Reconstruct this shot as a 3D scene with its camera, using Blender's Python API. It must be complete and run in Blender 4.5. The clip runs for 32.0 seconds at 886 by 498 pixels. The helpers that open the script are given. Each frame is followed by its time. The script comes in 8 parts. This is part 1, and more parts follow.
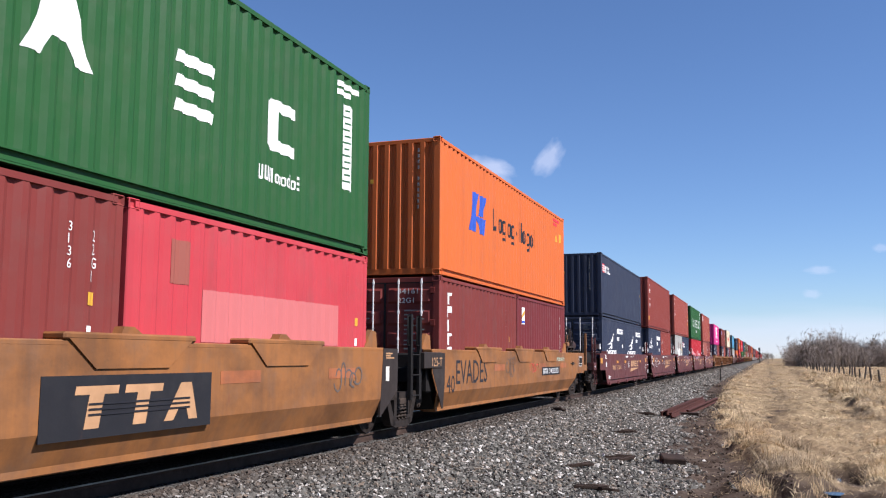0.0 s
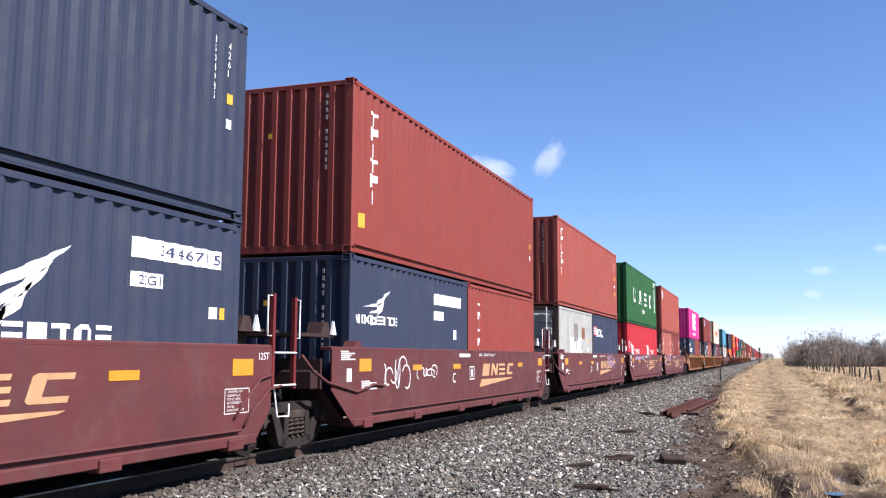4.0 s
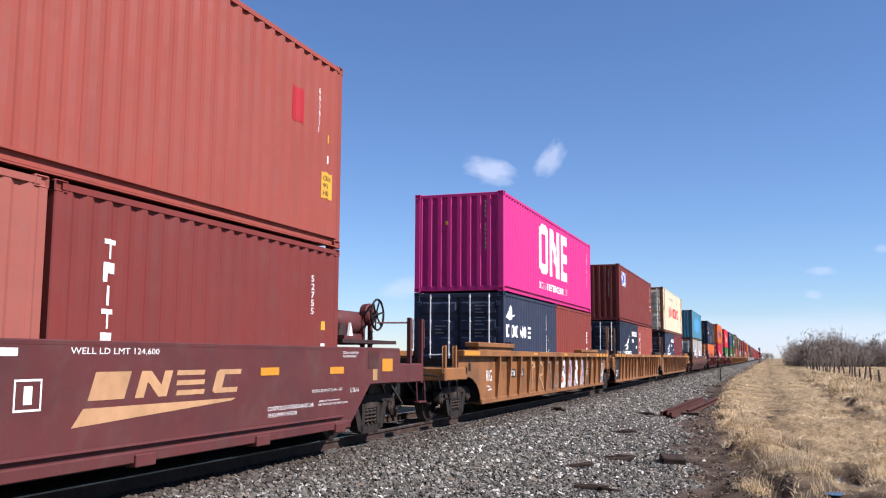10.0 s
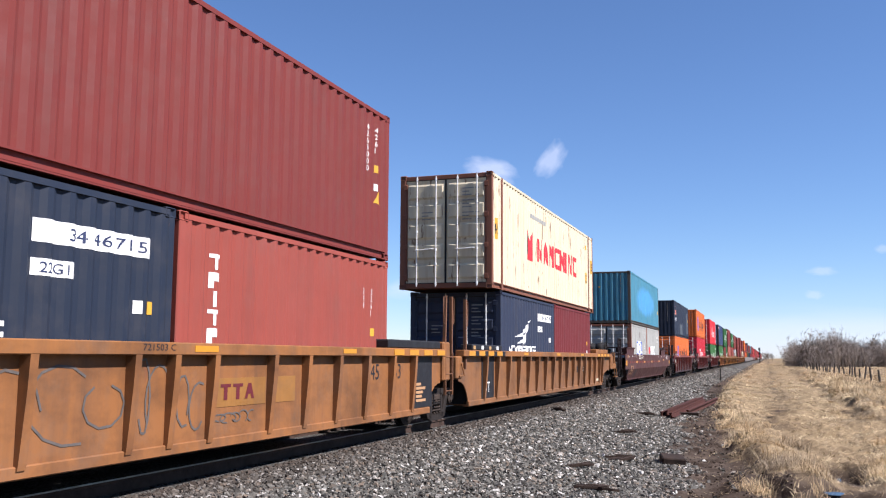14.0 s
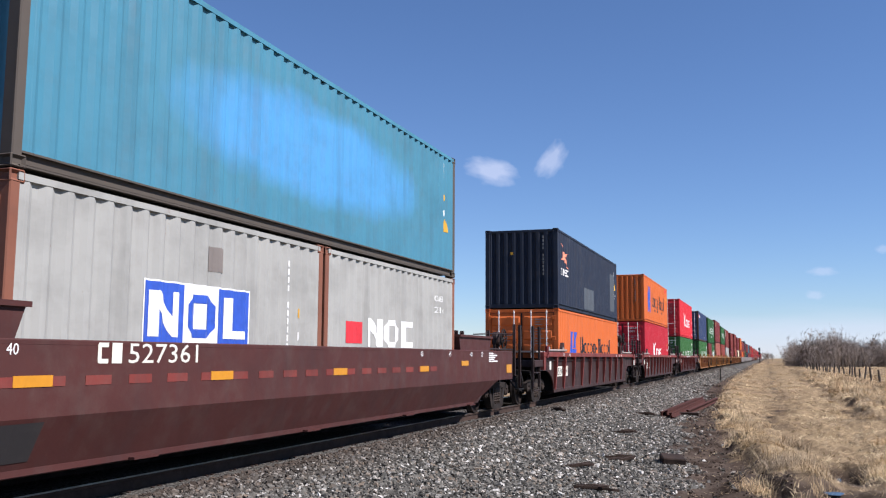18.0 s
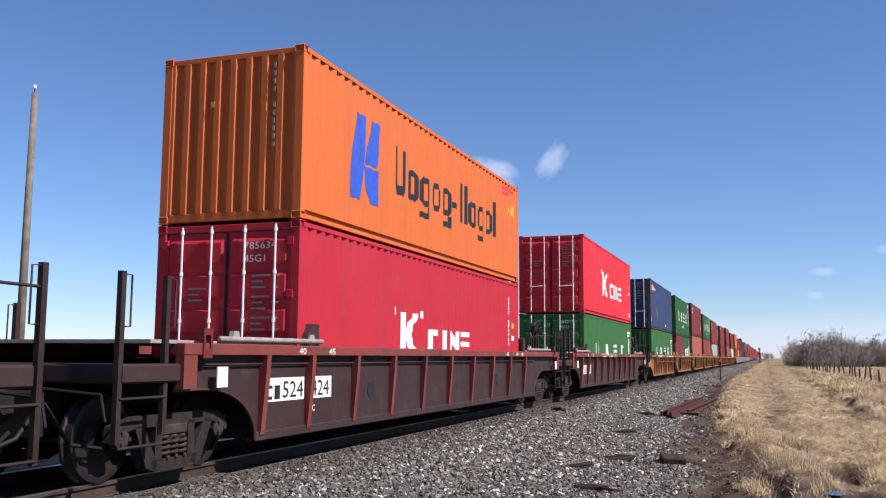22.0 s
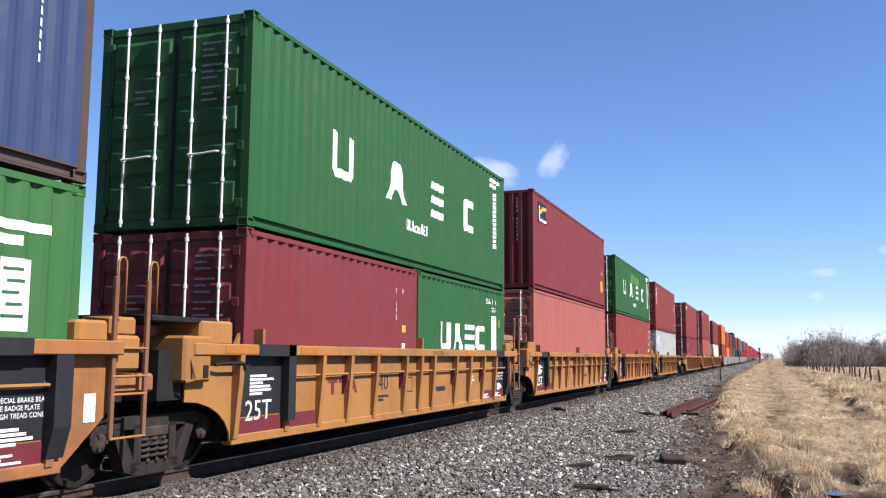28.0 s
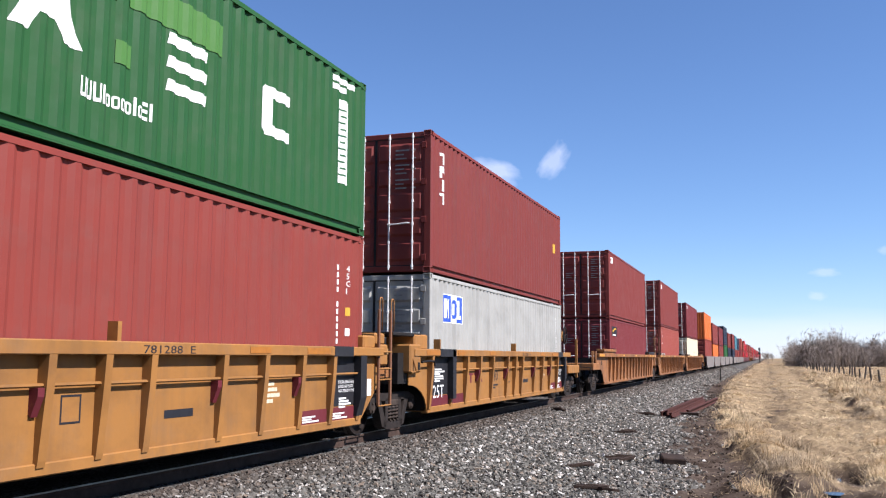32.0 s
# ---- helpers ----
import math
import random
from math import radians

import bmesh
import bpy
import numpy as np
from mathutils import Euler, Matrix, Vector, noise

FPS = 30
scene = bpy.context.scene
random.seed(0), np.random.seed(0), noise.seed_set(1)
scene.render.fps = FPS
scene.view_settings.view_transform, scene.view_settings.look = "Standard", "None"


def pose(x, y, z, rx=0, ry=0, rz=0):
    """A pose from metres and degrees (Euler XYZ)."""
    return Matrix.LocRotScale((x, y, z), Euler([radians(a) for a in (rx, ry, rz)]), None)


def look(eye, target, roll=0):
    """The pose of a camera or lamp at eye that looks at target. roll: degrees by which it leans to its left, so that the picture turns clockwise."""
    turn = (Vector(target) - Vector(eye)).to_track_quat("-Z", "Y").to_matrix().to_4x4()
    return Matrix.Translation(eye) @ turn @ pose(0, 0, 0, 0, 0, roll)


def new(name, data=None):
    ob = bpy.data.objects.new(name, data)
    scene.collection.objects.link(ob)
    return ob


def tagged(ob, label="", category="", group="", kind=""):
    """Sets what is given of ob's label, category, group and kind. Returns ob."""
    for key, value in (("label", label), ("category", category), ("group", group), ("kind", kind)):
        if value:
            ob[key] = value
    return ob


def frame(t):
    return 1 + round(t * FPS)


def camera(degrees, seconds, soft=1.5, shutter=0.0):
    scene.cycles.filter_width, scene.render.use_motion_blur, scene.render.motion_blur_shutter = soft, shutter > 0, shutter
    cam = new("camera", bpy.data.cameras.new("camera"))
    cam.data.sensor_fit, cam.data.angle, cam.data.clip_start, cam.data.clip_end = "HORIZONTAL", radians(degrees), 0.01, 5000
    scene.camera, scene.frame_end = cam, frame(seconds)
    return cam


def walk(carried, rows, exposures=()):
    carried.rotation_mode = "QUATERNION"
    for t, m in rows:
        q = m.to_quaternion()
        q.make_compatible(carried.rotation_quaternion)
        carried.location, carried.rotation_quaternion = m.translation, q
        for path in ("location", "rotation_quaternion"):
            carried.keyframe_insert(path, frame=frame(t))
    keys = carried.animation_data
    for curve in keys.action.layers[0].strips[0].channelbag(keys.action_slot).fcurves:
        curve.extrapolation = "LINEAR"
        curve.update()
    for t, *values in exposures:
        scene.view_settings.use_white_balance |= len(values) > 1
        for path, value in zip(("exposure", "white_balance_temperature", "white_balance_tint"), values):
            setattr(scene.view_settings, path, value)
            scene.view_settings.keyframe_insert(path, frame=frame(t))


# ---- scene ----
# The camera stands still beside a single railway line; a container train runs past it.
SPEED = 9.776                 # metres a second, towards the camera
TRACK_X = -7.473              # centre line of the track
RAIL_Z = 0.65                 # top of the rail
FLOOR_Z = 1.045               # underside of the lower containers
EYE = (0.0, 0.0, 2.0)
cam = camera(52.0, 32.0, soft=1.2)
_yaw, _pit = radians(19.565), radians(6.716)
_aim = (-math.sin(_yaw) * math.cos(_pit), math.cos(_yaw) * math.cos(_pit), 2.0 + math.sin(_pit))
STAND = look(EYE, _aim, 0.324)
# the film camera opens up a little where dark containers fill its view
LENS_GAIN = ((0.0, 0.04), (1.3, 0.02), (2.0, 0.08), (2.7, 0.42), (4.0, 0.42), (6.5, 0.06), (7.0, 0.12), (9.0, 0.10), (10.3, 0.10), (11.2, -0.04), (12.3, -0.03), (13.0, 0.06), (14.0, 0.20), (14.5, 0.04), (16.5, -0.18), (17.0, -0.06), (18.0, -0.04), (20.0, 0.02), (22.0, 0.0), (23.0, -0.14), (25.0, 0.10), (26.0, 0.10), (28.5, 0.36), (29.5, 0.32), (32.0, 0.28))
walk(cam, [(0.0, STAND), (32.0, STAND)], [(t, 0.9 + e, 5800, 17) for t, e in LENS_GAIN])

# ---- light ----
SUN_EL, SUN_AZ = 46.0, 95.0   # azimuth clockwise from +y
world = bpy.data.worlds.new("sky")
scene.world = world
world.use_nodes = True
_wn, _wl = world.node_tree.nodes, world.node_tree.links
_sky = _wn.new("ShaderNodeTexSky")
_sky.sky_type, _sky.sun_disc = "NISHITA", False
_sky.sun_elevation, _sky.sun_rotation = radians(SUN_EL), radians(SUN_AZ)
_sky.air_density, _sky.dust_density, _sky.ozone_density, _sky.altitude = 1.0, 0.0, 5.5, 700
_wl.new(_sky.outputs[0], _wn["Background"].inputs[0])
_wn["Background"].inputs[1].default_value = 0.063
sun_data = bpy.data.lights.new("sun", "SUN")
sun_data.energy, sun_data.angle, sun_data.color = 5.0, radians(0.53), (1.0, 0.92, 0.81)
sun = new("sun", sun_data)
_sd = Vector((math.sin(radians(SUN_AZ)) * math.cos(radians(SUN_EL)), math.cos(radians(SUN_AZ)) * math.cos(radians(SUN_EL)), math.sin(radians(SUN_EL))))
sun.matrix_world = look(_sd * 200, (0, 0, 0))


# ---- materials ----
def node_material(name):
    m = bpy.data.materials.new(name)
    m.use_nodes = True
    return m, m.node_tree.nodes, m.node_tree.links, m.node_tree.nodes["Principled BSDF"]


def ramp_of(n, l, source, lo, hi, a=(0, 0, 0, 1), b=(1, 1, 1, 1)):
    r = n.new("ShaderNodeValToRGB")
    r.color_ramp.elements[0].position, r.color_ramp.elements[1].position = lo, hi
    r.color_ramp.elements[0].color, r.color_ramp.elements[1].color = a, b
    l.new(source, r.inputs[0])
    return r.outputs[0]


def noise_of(n, l, scale, detail=3.0, stretch=(1, 1, 1), rough=0.55, coords="Object"):
    tc = n.new("ShaderNodeTexCoord")
    mp = n.new("ShaderNodeMapping")
    mp.inputs["Scale"].default_value = stretch
    l.new(tc.outputs[coords], mp.inputs[0])
    t = n.new("ShaderNodeTexNoise")
    t.inputs["Scale"].default_value, t.inputs["Detail"].default_value = scale, detail
    t.inputs["Roughness"].default_value = rough
    l.new(mp.outputs[0], t.inputs[0])
    return t.outputs[0]


def mixed(n, l, fac, a, b, mode="MIX"):
    m = n.new("ShaderNodeMix")
    m.data_type, m.blend_type = "RGBA", mode
    for sock, v in ((m.inputs[0], fac), (m.inputs[6], a), (m.inputs[7], b)):
        if isinstance(v, (int, float)):
            sock.default_value = v
        elif isinstance(v, tuple):
            sock.default_value = v if len(v) == 4 else (*v, 1)
        else:
            l.new(v, sock)
    return m.outputs[2]


def scaled(n, l, v, k):
    m = n.new("ShaderNodeMath")
    m.operation = "MULTIPLY"
    l.new(v, m.inputs[0])
    m.inputs[1].default_value = k
    return m.outputs[0]


def bumped(n, l, p, height, strength, distance=0.01):
    b = n.new("ShaderNodeBump")
    b.inputs["Strength"].default_value, b.inputs["Distance"].default_value = strength, distance
    l.new(height, b.inputs["Height"])
    l.new(b.outputs[0], p.inputs["Normal"])


def paint(name, col, fade=0.25, dirt=0.35, rust=0.4, rough=0.58, blot=None, streaks=0.0):
    """Weathered paint on steel: sun-faded clouds, vertical dirt runs, rust specks, dents."""
    m, n, l, p = node_material(name)
    col = tuple(v * 0.57 for v in col)
    pale = tuple(min(1, c * 0.98 + 0.05 * max(col) + 0.006) for c in col)
    c = mixed(n, l, scaled(n, l, ramp_of(n, l, noise_of(n, l, 0.55, 4), 0.35, 0.75), fade), col, pale)
    if blot:                  # a ragged cleaner area: colour, centre (y, z), radii
        bc, (by, bz), (ry, rz) = blot
        tc, mp, gr, wv, sm = (n.new("ShaderNode" + k) for k in ("TexCoord", "Mapping", "TexGradient", "TexNoise", "Math"))
        mp.inputs["Location"].default_value = (0, -by / ry, -bz / rz)
        mp.inputs["Scale"].default_value = (0, 1 / ry, 1 / rz)
        l.new(tc.outputs["Object"], mp.inputs[0])
        gr.gradient_type = "SPHERICAL"
        l.new(mp.outputs[0], gr.inputs[0])
        sm.operation = "ADD"
        l.new(gr.outputs["Fac"], sm.inputs[0])
        l.new(scaled(n, l, noise_of(n, l, 0.9, 4), 0.5), sm.inputs[1])
        c = mixed(n, l, ramp_of(n, l, sm.outputs[0], 0.36, 0.66), c, bc)
    runs = ramp_of(n, l, noise_of(n, l, 1.0, 5, (3.4, 3.4, 0.2), 0.65), 0.48, 0.8)
    c = mixed(n, l, scaled(n, l, runs, dirt), c, tuple(v * 0.45 + 0.02 for v in col))
    grime = ramp_of(n, l, noise_of(n, l, 2.3, 6, (1, 1, 1), 0.7), 0.5, 0.8)
    c = mixed(n, l, scaled(n, l, grime, dirt * 0.5), c, (0.10, 0.085, 0.07))
    soot = ramp_of(n, l, noise_of(n, l, 0.8, 8, (1, 1, 1.5), 0.68), 0.46, 0.66)
    c = mixed(n, l, scaled(n, l, soot, max(0.0, dirt - 0.25)), c, tuple(v * 0.30 + 0.008 for v in col))
    specks = ramp_of(n, l, noise_of(n, l, 4.2, 8, (1, 1, 0.55), 0.75), 0.66 - (0.05 if dirt > 0.7 else 0.0), 0.70)
    c = mixed(n, l, scaled(n, l, specks, rust), c, (0.15, 0.055, 0.028))
    if streaks:               # short rust runs down the pressed folds
        dash = ramp_of(n, l, noise_of(n, l, 1.0, 5, (9.0, 9.0, 1.1), 0.68), 0.60, 0.66)
        c = mixed(n, l, scaled(n, l, dash, streaks), c, (0.13, 0.058, 0.03))
        pale_run = ramp_of(n, l, noise_of(n, l, 1.0, 4, (5.0, 5.0, 0.35), 0.6), 0.56, 0.74)
        c = mixed(n, l, scaled(n, l, pale_run, streaks * 0.5), c, (0.30, 0.19, 0.10))
    info = n.new("ShaderNodeObjectInfo")
    tone = ramp_of(n, l, info.outputs["Random"], 0.0, 1.0, (0.93, 0.93, 0.93, 1), (1.05, 1.05, 1.05, 1))
    c = mixed(n, l, 1.0, c, tone, "MULTIPLY")
    l.new(c, p.inputs["Base Color"])
    p.inputs["Specular IOR Level"].default_value = 0.22
    l.new(ramp_of(n, l, noise_of(n, l, 3.0, 4), 0.2, 0.8, (rough - 0.1,) * 3 + (1,), (rough + 0.22,) * 3 + (1,)), p.inputs["Roughness"])
    bumped(n, l, p, noise_of(n, l, 1.4, 6, (1, 1, 1), 0.62), 0.38, 0.02)
    return m


def plain(name, col, rough=0.6, metal=0.0, vary=0.2, scale=8.0):
    m, n, l, p = node_material(name)
    dark = tuple(c * (1 - vary * 1.6) for c in col)
    c = mixed(n, l, ramp_of(n, l, noise_of(n, l, scale, 6, (1, 1, 1), 0.65), 0.35, 0.75), col, dark)
    l.new(c, p.inputs["Base Color"])
    p.inputs["Roughness"].default_value, p.inputs["Metallic"].default_value = rough, metal
    p.inputs["Specular IOR Level"].default_value = 0.2
    bumped(n, l, p, noise_of(n, l, scale * 4, 4), 0.2, 0.005)
    return m


GREEN = paint("green_paint", (0.022, 0.120, 0.028), rust=0.35)
FADEGREEN = paint("faded_green_paint", (0.045, 0.165, 0.038), fade=0.4, rust=0.3)
REDBROWN = paint("red_brown_paint", (0.30, 0.052, 0.036))
BROWN = paint("oxide_brown_paint", (0.25, 0.043, 0.034))
MAROON = paint("maroon_paint", (0.21, 0.031, 0.034), dirt=0.3)
SALMON = paint("faded_salmon_paint", (0.42, 0.122, 0.088), fade=0.35)
RUST_RED = paint("faded_brick_paint", (0.40, 0.085, 0.058), fade=0.4)
NAVY = paint("navy_paint", (0.036, 0.048, 0.088))
DARKNAVY = paint("blue_black_paint", (0.022, 0.033, 0.060), dirt=0.4, rust=0.5)
SEABLUE = paint("deep_blue_paint", (0.040, 0.068, 0.165))
ORANGE = paint("orange_paint", (0.80, 0.180, 0.034), fade=0.15, dirt=0.3, rust=0.3)
RED = paint("bright_red_paint", (0.56, 0.020, 0.032), fade=0.25)
PINKRED = paint("faded_red_paint", (0.66, 0.060, 0.075), fade=0.6, rust=0.35)
CRIMSON = paint("crimson_paint", (0.60, 0.021, 0.040), fade=0.2)
VIVIDRED = paint("vivid_red_paint", (0.80, 0.030, 0.044), fade=0.2)
MAGENTA = paint("magenta_paint", (0.76, 0.036, 0.27), fade=0.1, dirt=0.12, rust=0.03)
TEAL = paint("teal_paint", (0.085, 0.26, 0.33), fade=0.3, dirt=0.4, rust=0.35)
TEALBLUE = paint("sun_faded_teal_paint", (0.090, 0.315, 0.44), fade=0.4, dirt=0.45, rust=0.45, blot=((0.07, 0.25, 0.47), (6.0, 1.35), (4.6, 0.95)))
CREAM = paint("cream_paint", (0.88, 0.77, 0.54), fade=0.2, dirt=0.3, rust=0.9, streaks=0.85)
GREY = paint("pale_grey_paint", (0.50, 0.50, 0.455), fade=0.25, dirt=0.5, rust=0.8)
TTXYELLOW = paint("railcar_yellow_paint", (0.40, 0.162, 0.046), fade=0.3, dirt=0.85, rust=0.6)
NEWYELLOW = paint("fresh_railcar_yellow_paint", (0.43, 0.195, 0.045), fade=0.25, dirt=0.6, rust=0.4)
CARBROWN = paint("railcar_brown_paint", (0.145, 0.037, 0.035), fade=0.2, dirt=0.6, rust=0.3)
CPBROWN = paint("dull_railcar_brown_paint", (0.098, 0.031, 0.026), fade=0.25, dirt=0.55, rust=0.3)
CPDARK = paint("sooty_brown_paint", (0.056, 0.027, 0.024), fade=0.2, dirt=0.5)
POSTDARK = paint("grimy_post_paint", (0.040, 0.021, 0.018), fade=0.2, dirt=0.4)
CPRED = paint("worn_red_brown_paint", (0.27, 0.052, 0.040), fade=0.3, dirt=0.75)
CARGREY = paint("grey_railcar_paint", (0.30, 0.26, 0.23), fade=0.3, dirt=0.5)
CARBLACK = paint("black_railcar_paint", (0.022, 0.022, 0.026), fade=0.2, dirt=0.2, rust=0.1)
POSTRUST = paint("rusty_rail_yellow_paint", (0.26, 0.115, 0.055), dirt=0.7, rust=0.9)
BROWNYELLOW = paint("brown_stained_railcar_yellow_paint", (0.375, 0.152, 0.047), fade=0.35, dirt=0.9, rust=0.7)
RUSTYELLOW = paint("rust_brown_railcar_yellow_paint", (0.345, 0.150, 0.055), fade=0.3, dirt=0.9, rust=0.7)
OXBLOOD = paint("ox_blood_paint", (0.17, 0.024, 0.032), fade=0.2, dirt=0.3)
PATCHTAN = paint("touch_up_yellow_paint", (0.60, 0.36, 0.15))
GREENPATCH = paint("fresh_green_patch_paint", (0.09, 0.25, 0.05), dirt=0.1)
WHITE = plain("white_lettering", (0.66, 0.66, 0.63), 0.5, vary=0.12, scale=3)
TAN = plain("tan_lettering", (0.42, 0.24, 0.12), 0.6, vary=0.2, scale=3)
BLACK = plain("black_lettering", (0.018, 0.018, 0.022), 0.5)
BLUE = plain("blue_lettering", (0.035, 0.085, 0.40), 0.45)
REDINK = plain("red_lettering", (0.55, 0.035, 0.045), 0.5)
BONE = plain("bone_white_panel", (0.60, 0.575, 0.49), 0.6, vary=0.12, scale=4)
YELLOW = plain("yellow_sticker", (0.52, 0.29, 0.03), 0.5, vary=0.12)
REFLECT = plain("amber_reflector", (0.46, 0.20, 0.016), 0.35, vary=0.08)
DULLAMBER = plain("grimy_amber_reflector", (0.30, 0.115, 0.018), 0.5, vary=0.2)
VIOLET = plain("violet_spray_paint", (0.55, 0.42, 0.62), 0.6, vary=0.1)
GREYINK = plain("grey_spray_paint", (0.10, 0.085, 0.075), 0.7)
GALV = plain("galvanised_bar", (0.66, 0.66, 0.64), 0.5, 0.1, 0.2)
GREYWHITE = plain("worn_white_stencil", (0.24, 0.24, 0.23), 0.7, vary=0.3)
SOOT = plain("sooty_cast_steel", (0.014, 0.012, 0.011), 0.75, 0.0, 0.4)
DIRTY = plain("dusty_cast_steel", (0.026, 0.0195, 0.016), 0.85, 0.0, 0.45)
DUSTY = plain("brown_dusted_steel", (0.050, 0.036, 0.028), 0.9, 0.0, 0.5)
WHEELSTEEL = plain("worn_wheel_steel", (0.030, 0.023, 0.020), 0.5, 0.4, 0.3)
GALVDIRTY = plain("worn_grating", (0.32, 0.28, 0.25), 0.8, 0.2, 0.3)
RUBBER = plain("black_hose", (0.015, 0.015, 0.015), 0.6)


# ---- mesh helpers ----
class Shape:
    """Collects faces for one mesh."""

    def __init__(self):
        self.v, self.f = [], []

    def box(self, x0, x1, y0, y1, z0, z1, c=0.0):
        """A box, with chamfered edges where c is given."""
        o = len(self.v)
        if c <= 0:
            self.v += [(x, y, z) for z in (z0, z1) for y in (y0, y1) for x in (x0, x1)]
            self.f += [tuple(o + i for i in q) for q in ((0, 2, 3, 1), (4, 5, 7, 6), (0, 1, 5, 4), (2, 6, 7, 3), (0, 4, 6, 2), (1, 3, 7, 5))]
            return self
        b = bmesh.new()
        bmesh.ops.create_cube(b, size=1.0, matrix=Matrix.Translation(((x0 + x1) / 2, (y0 + y1) / 2, (z0 + z1) / 2)) @ Matrix.Diagonal((x1 - x0, y1 - y0, z1 - z0, 1)))
        bmesh.ops.bevel(b, geom=b.edges[:], offset=c, segments=1, affect="EDGES")
        b.verts.index_update()
        self.v += [tuple(q.co) for q in b.verts]
        self.f += [tuple(o + q.index for q in g.verts) for g in b.faces]
        b.free()
        return self

    def prism(self, outline, a0, a1, axis=0):
        """An outline drawn in the two other axes, thickened along the axis from a0 to a1."""
        o, k = len(self.v), len(outline)
        for a in (a0, a1):
            for p, q in outline:
                self.v.append((a, p, q) if axis == 0 else ((p, a, q) if axis == 1 else (p, q, a)))
        self.f.append(tuple(o + i for i in range(k))[::-1])
        self.f.append(tuple(o + k + i for i in range(k)))
        for i in range(k):
            j = (i + 1) % k
            self.f.append((o + i, o + j, o + k + j, o + k + i))
        return self

    def tube(self, points, r, n=6, ends=True):
        """A round bar through points."""
        pts = [Vector(p) for p in points]
        rings, up = [], None
        for i, p in enumerate(pts):
            d = ((pts[min(i + 1, len(pts) - 1)] - pts[max(i - 1, 0)])).normalized()
            if up is None:
                up = d.orthogonal().normalized()
            side = d.cross(up).normalized()
            up = side.cross(d).normalized()
            rr = r[i] if isinstance(r, (list, tuple)) else r
            rings.append([p + (up * math.cos(t) + side * math.sin(t)) * rr for t in (2 * math.pi * k / n for k in range(n))])
        o = len(self.v)
        for ring in rings:
            self.v += [tuple(q) for q in ring]
        for i in range(len(pts) - 1):
            for k in range(n):
                a, b = o + i * n + k, o + i * n + (k + 1) % n
                self.f.append((a, b, b + n, a + n))
        if ends:
            self.f.append(tuple(o + k for k in range(n))[::-1])
            self.f.append(tuple(o + (len(pts) - 1) * n + k for k in range(n)))
        return self

    def lathe(self, profile, centre, axis=0, n=20):
        """Profile of (offset along the axis, radius), turned round it."""
        o = len(self.v)
        for a, r in profile:
            for k in range(n):
                t = 2 * math.pi * k / n
                u, w = r * math.cos(t), r * math.sin(t)
                d = (a, u, w) if axis == 0 else ((u, a, w) if axis == 1 else (u, w, a))
                self.v.append(tuple(centre[i] + d[i] for i in range(3)))
        for i in range(len(profile) - 1):
            for k in range(n):
                a, b = o + i * n + k, o + i * n + (k + 1) % n
                self.f.append((a, b, b + n, a + n))
        self.f.append(tuple(o + k for k in range(n))[::-1])
        self.f.append(tuple(o + (len(profile) - 1) * n + k for k in range(n)))
        return self

    def mesh(self, name, material, smooth=False):
        me = bpy.data.meshes.new(name)
        me.from_pydata(self.v, [], self.f)
        me.materials.append(material)
        if smooth:
            for q in me.polygons:
                q.use_smooth = True
        me.update()
        return me


def fix_normals(me):
    b = bmesh.new()
    b.from_mesh(me)
    bmesh.ops.recalc_face_normals(b, faces=b.faces)
    b.to_mesh(me)
    b.free()
    return me


def part(name, shape, material, parent, label="", smooth=False, at=None):
    """One mesh object under a thing or a part. shape: a Shape or a ready mesh."""
    me = shape if isinstance(shape, bpy.types.Mesh) else fix_normals(shape.mesh(name, material, smooth))
    ob = new(name, me)
    ob.parent = parent
    if at is not None:
        ob.matrix_basis = at
    if label:
        ob["label"] = label
    return ob


def thing(name, label, category, group="", kind=""):
    ob = new(name)
    ob.empty_display_size = 0.3
    return tagged(ob, label, category, group, kind)


MESHES = {}


def kept(key, build):
    """A mesh that alike parts share."""
    if key not in MESHES:
        MESHES[key] = build()
    return MESHES[key]


MOVERS = []                   # (thing, place along the train, height, x)
WHEELS = []                   # (wheelset, place on its truck)


def rides(ob, s, z=0.0, x=TRACK_X):
    ob.location = (x, s, z)
    MOVERS.append((ob, s, z, x))
    return ob


# ---- lettering and painted shapes ----
GLYPHS = {}


def glyphs(text):
    """Outline of a text as a flat mesh, one unit high, from its lower left corner: vertices and faces."""
    if text not in GLYPHS:
        cu = bpy.data.curves.new("lettering", "FONT")
        cu.body, cu.resolution_u = text, 2
        ob = bpy.data.objects.new("lettering", cu)
        me = bpy.data.meshes.new_from_object(ob)
        vs = np.array([v.co[:2] for v in me.vertices])
        fs = [tuple(q.vertices) for q in me.polygons]
        bpy.data.objects.remove(ob)
        bpy.data.curves.remove(cu)
        bpy.data.meshes.remove(me)
        lo, hi = vs.min(0), vs.max(0)
        GLYPHS[text] = ((vs - lo) / (hi[1] - lo[1]), fs, (hi[0] - lo[0]) / (hi[1] - lo[1]))
    return GLYPHS[text]


def text_faces(text, y, z, h, w=None, bold=1.0):
    vs, fs, aspect = glyphs(text)
    k = (w / aspect) if w else h
    return [(y + p * k, z + q * h) for p, q in vs], fs


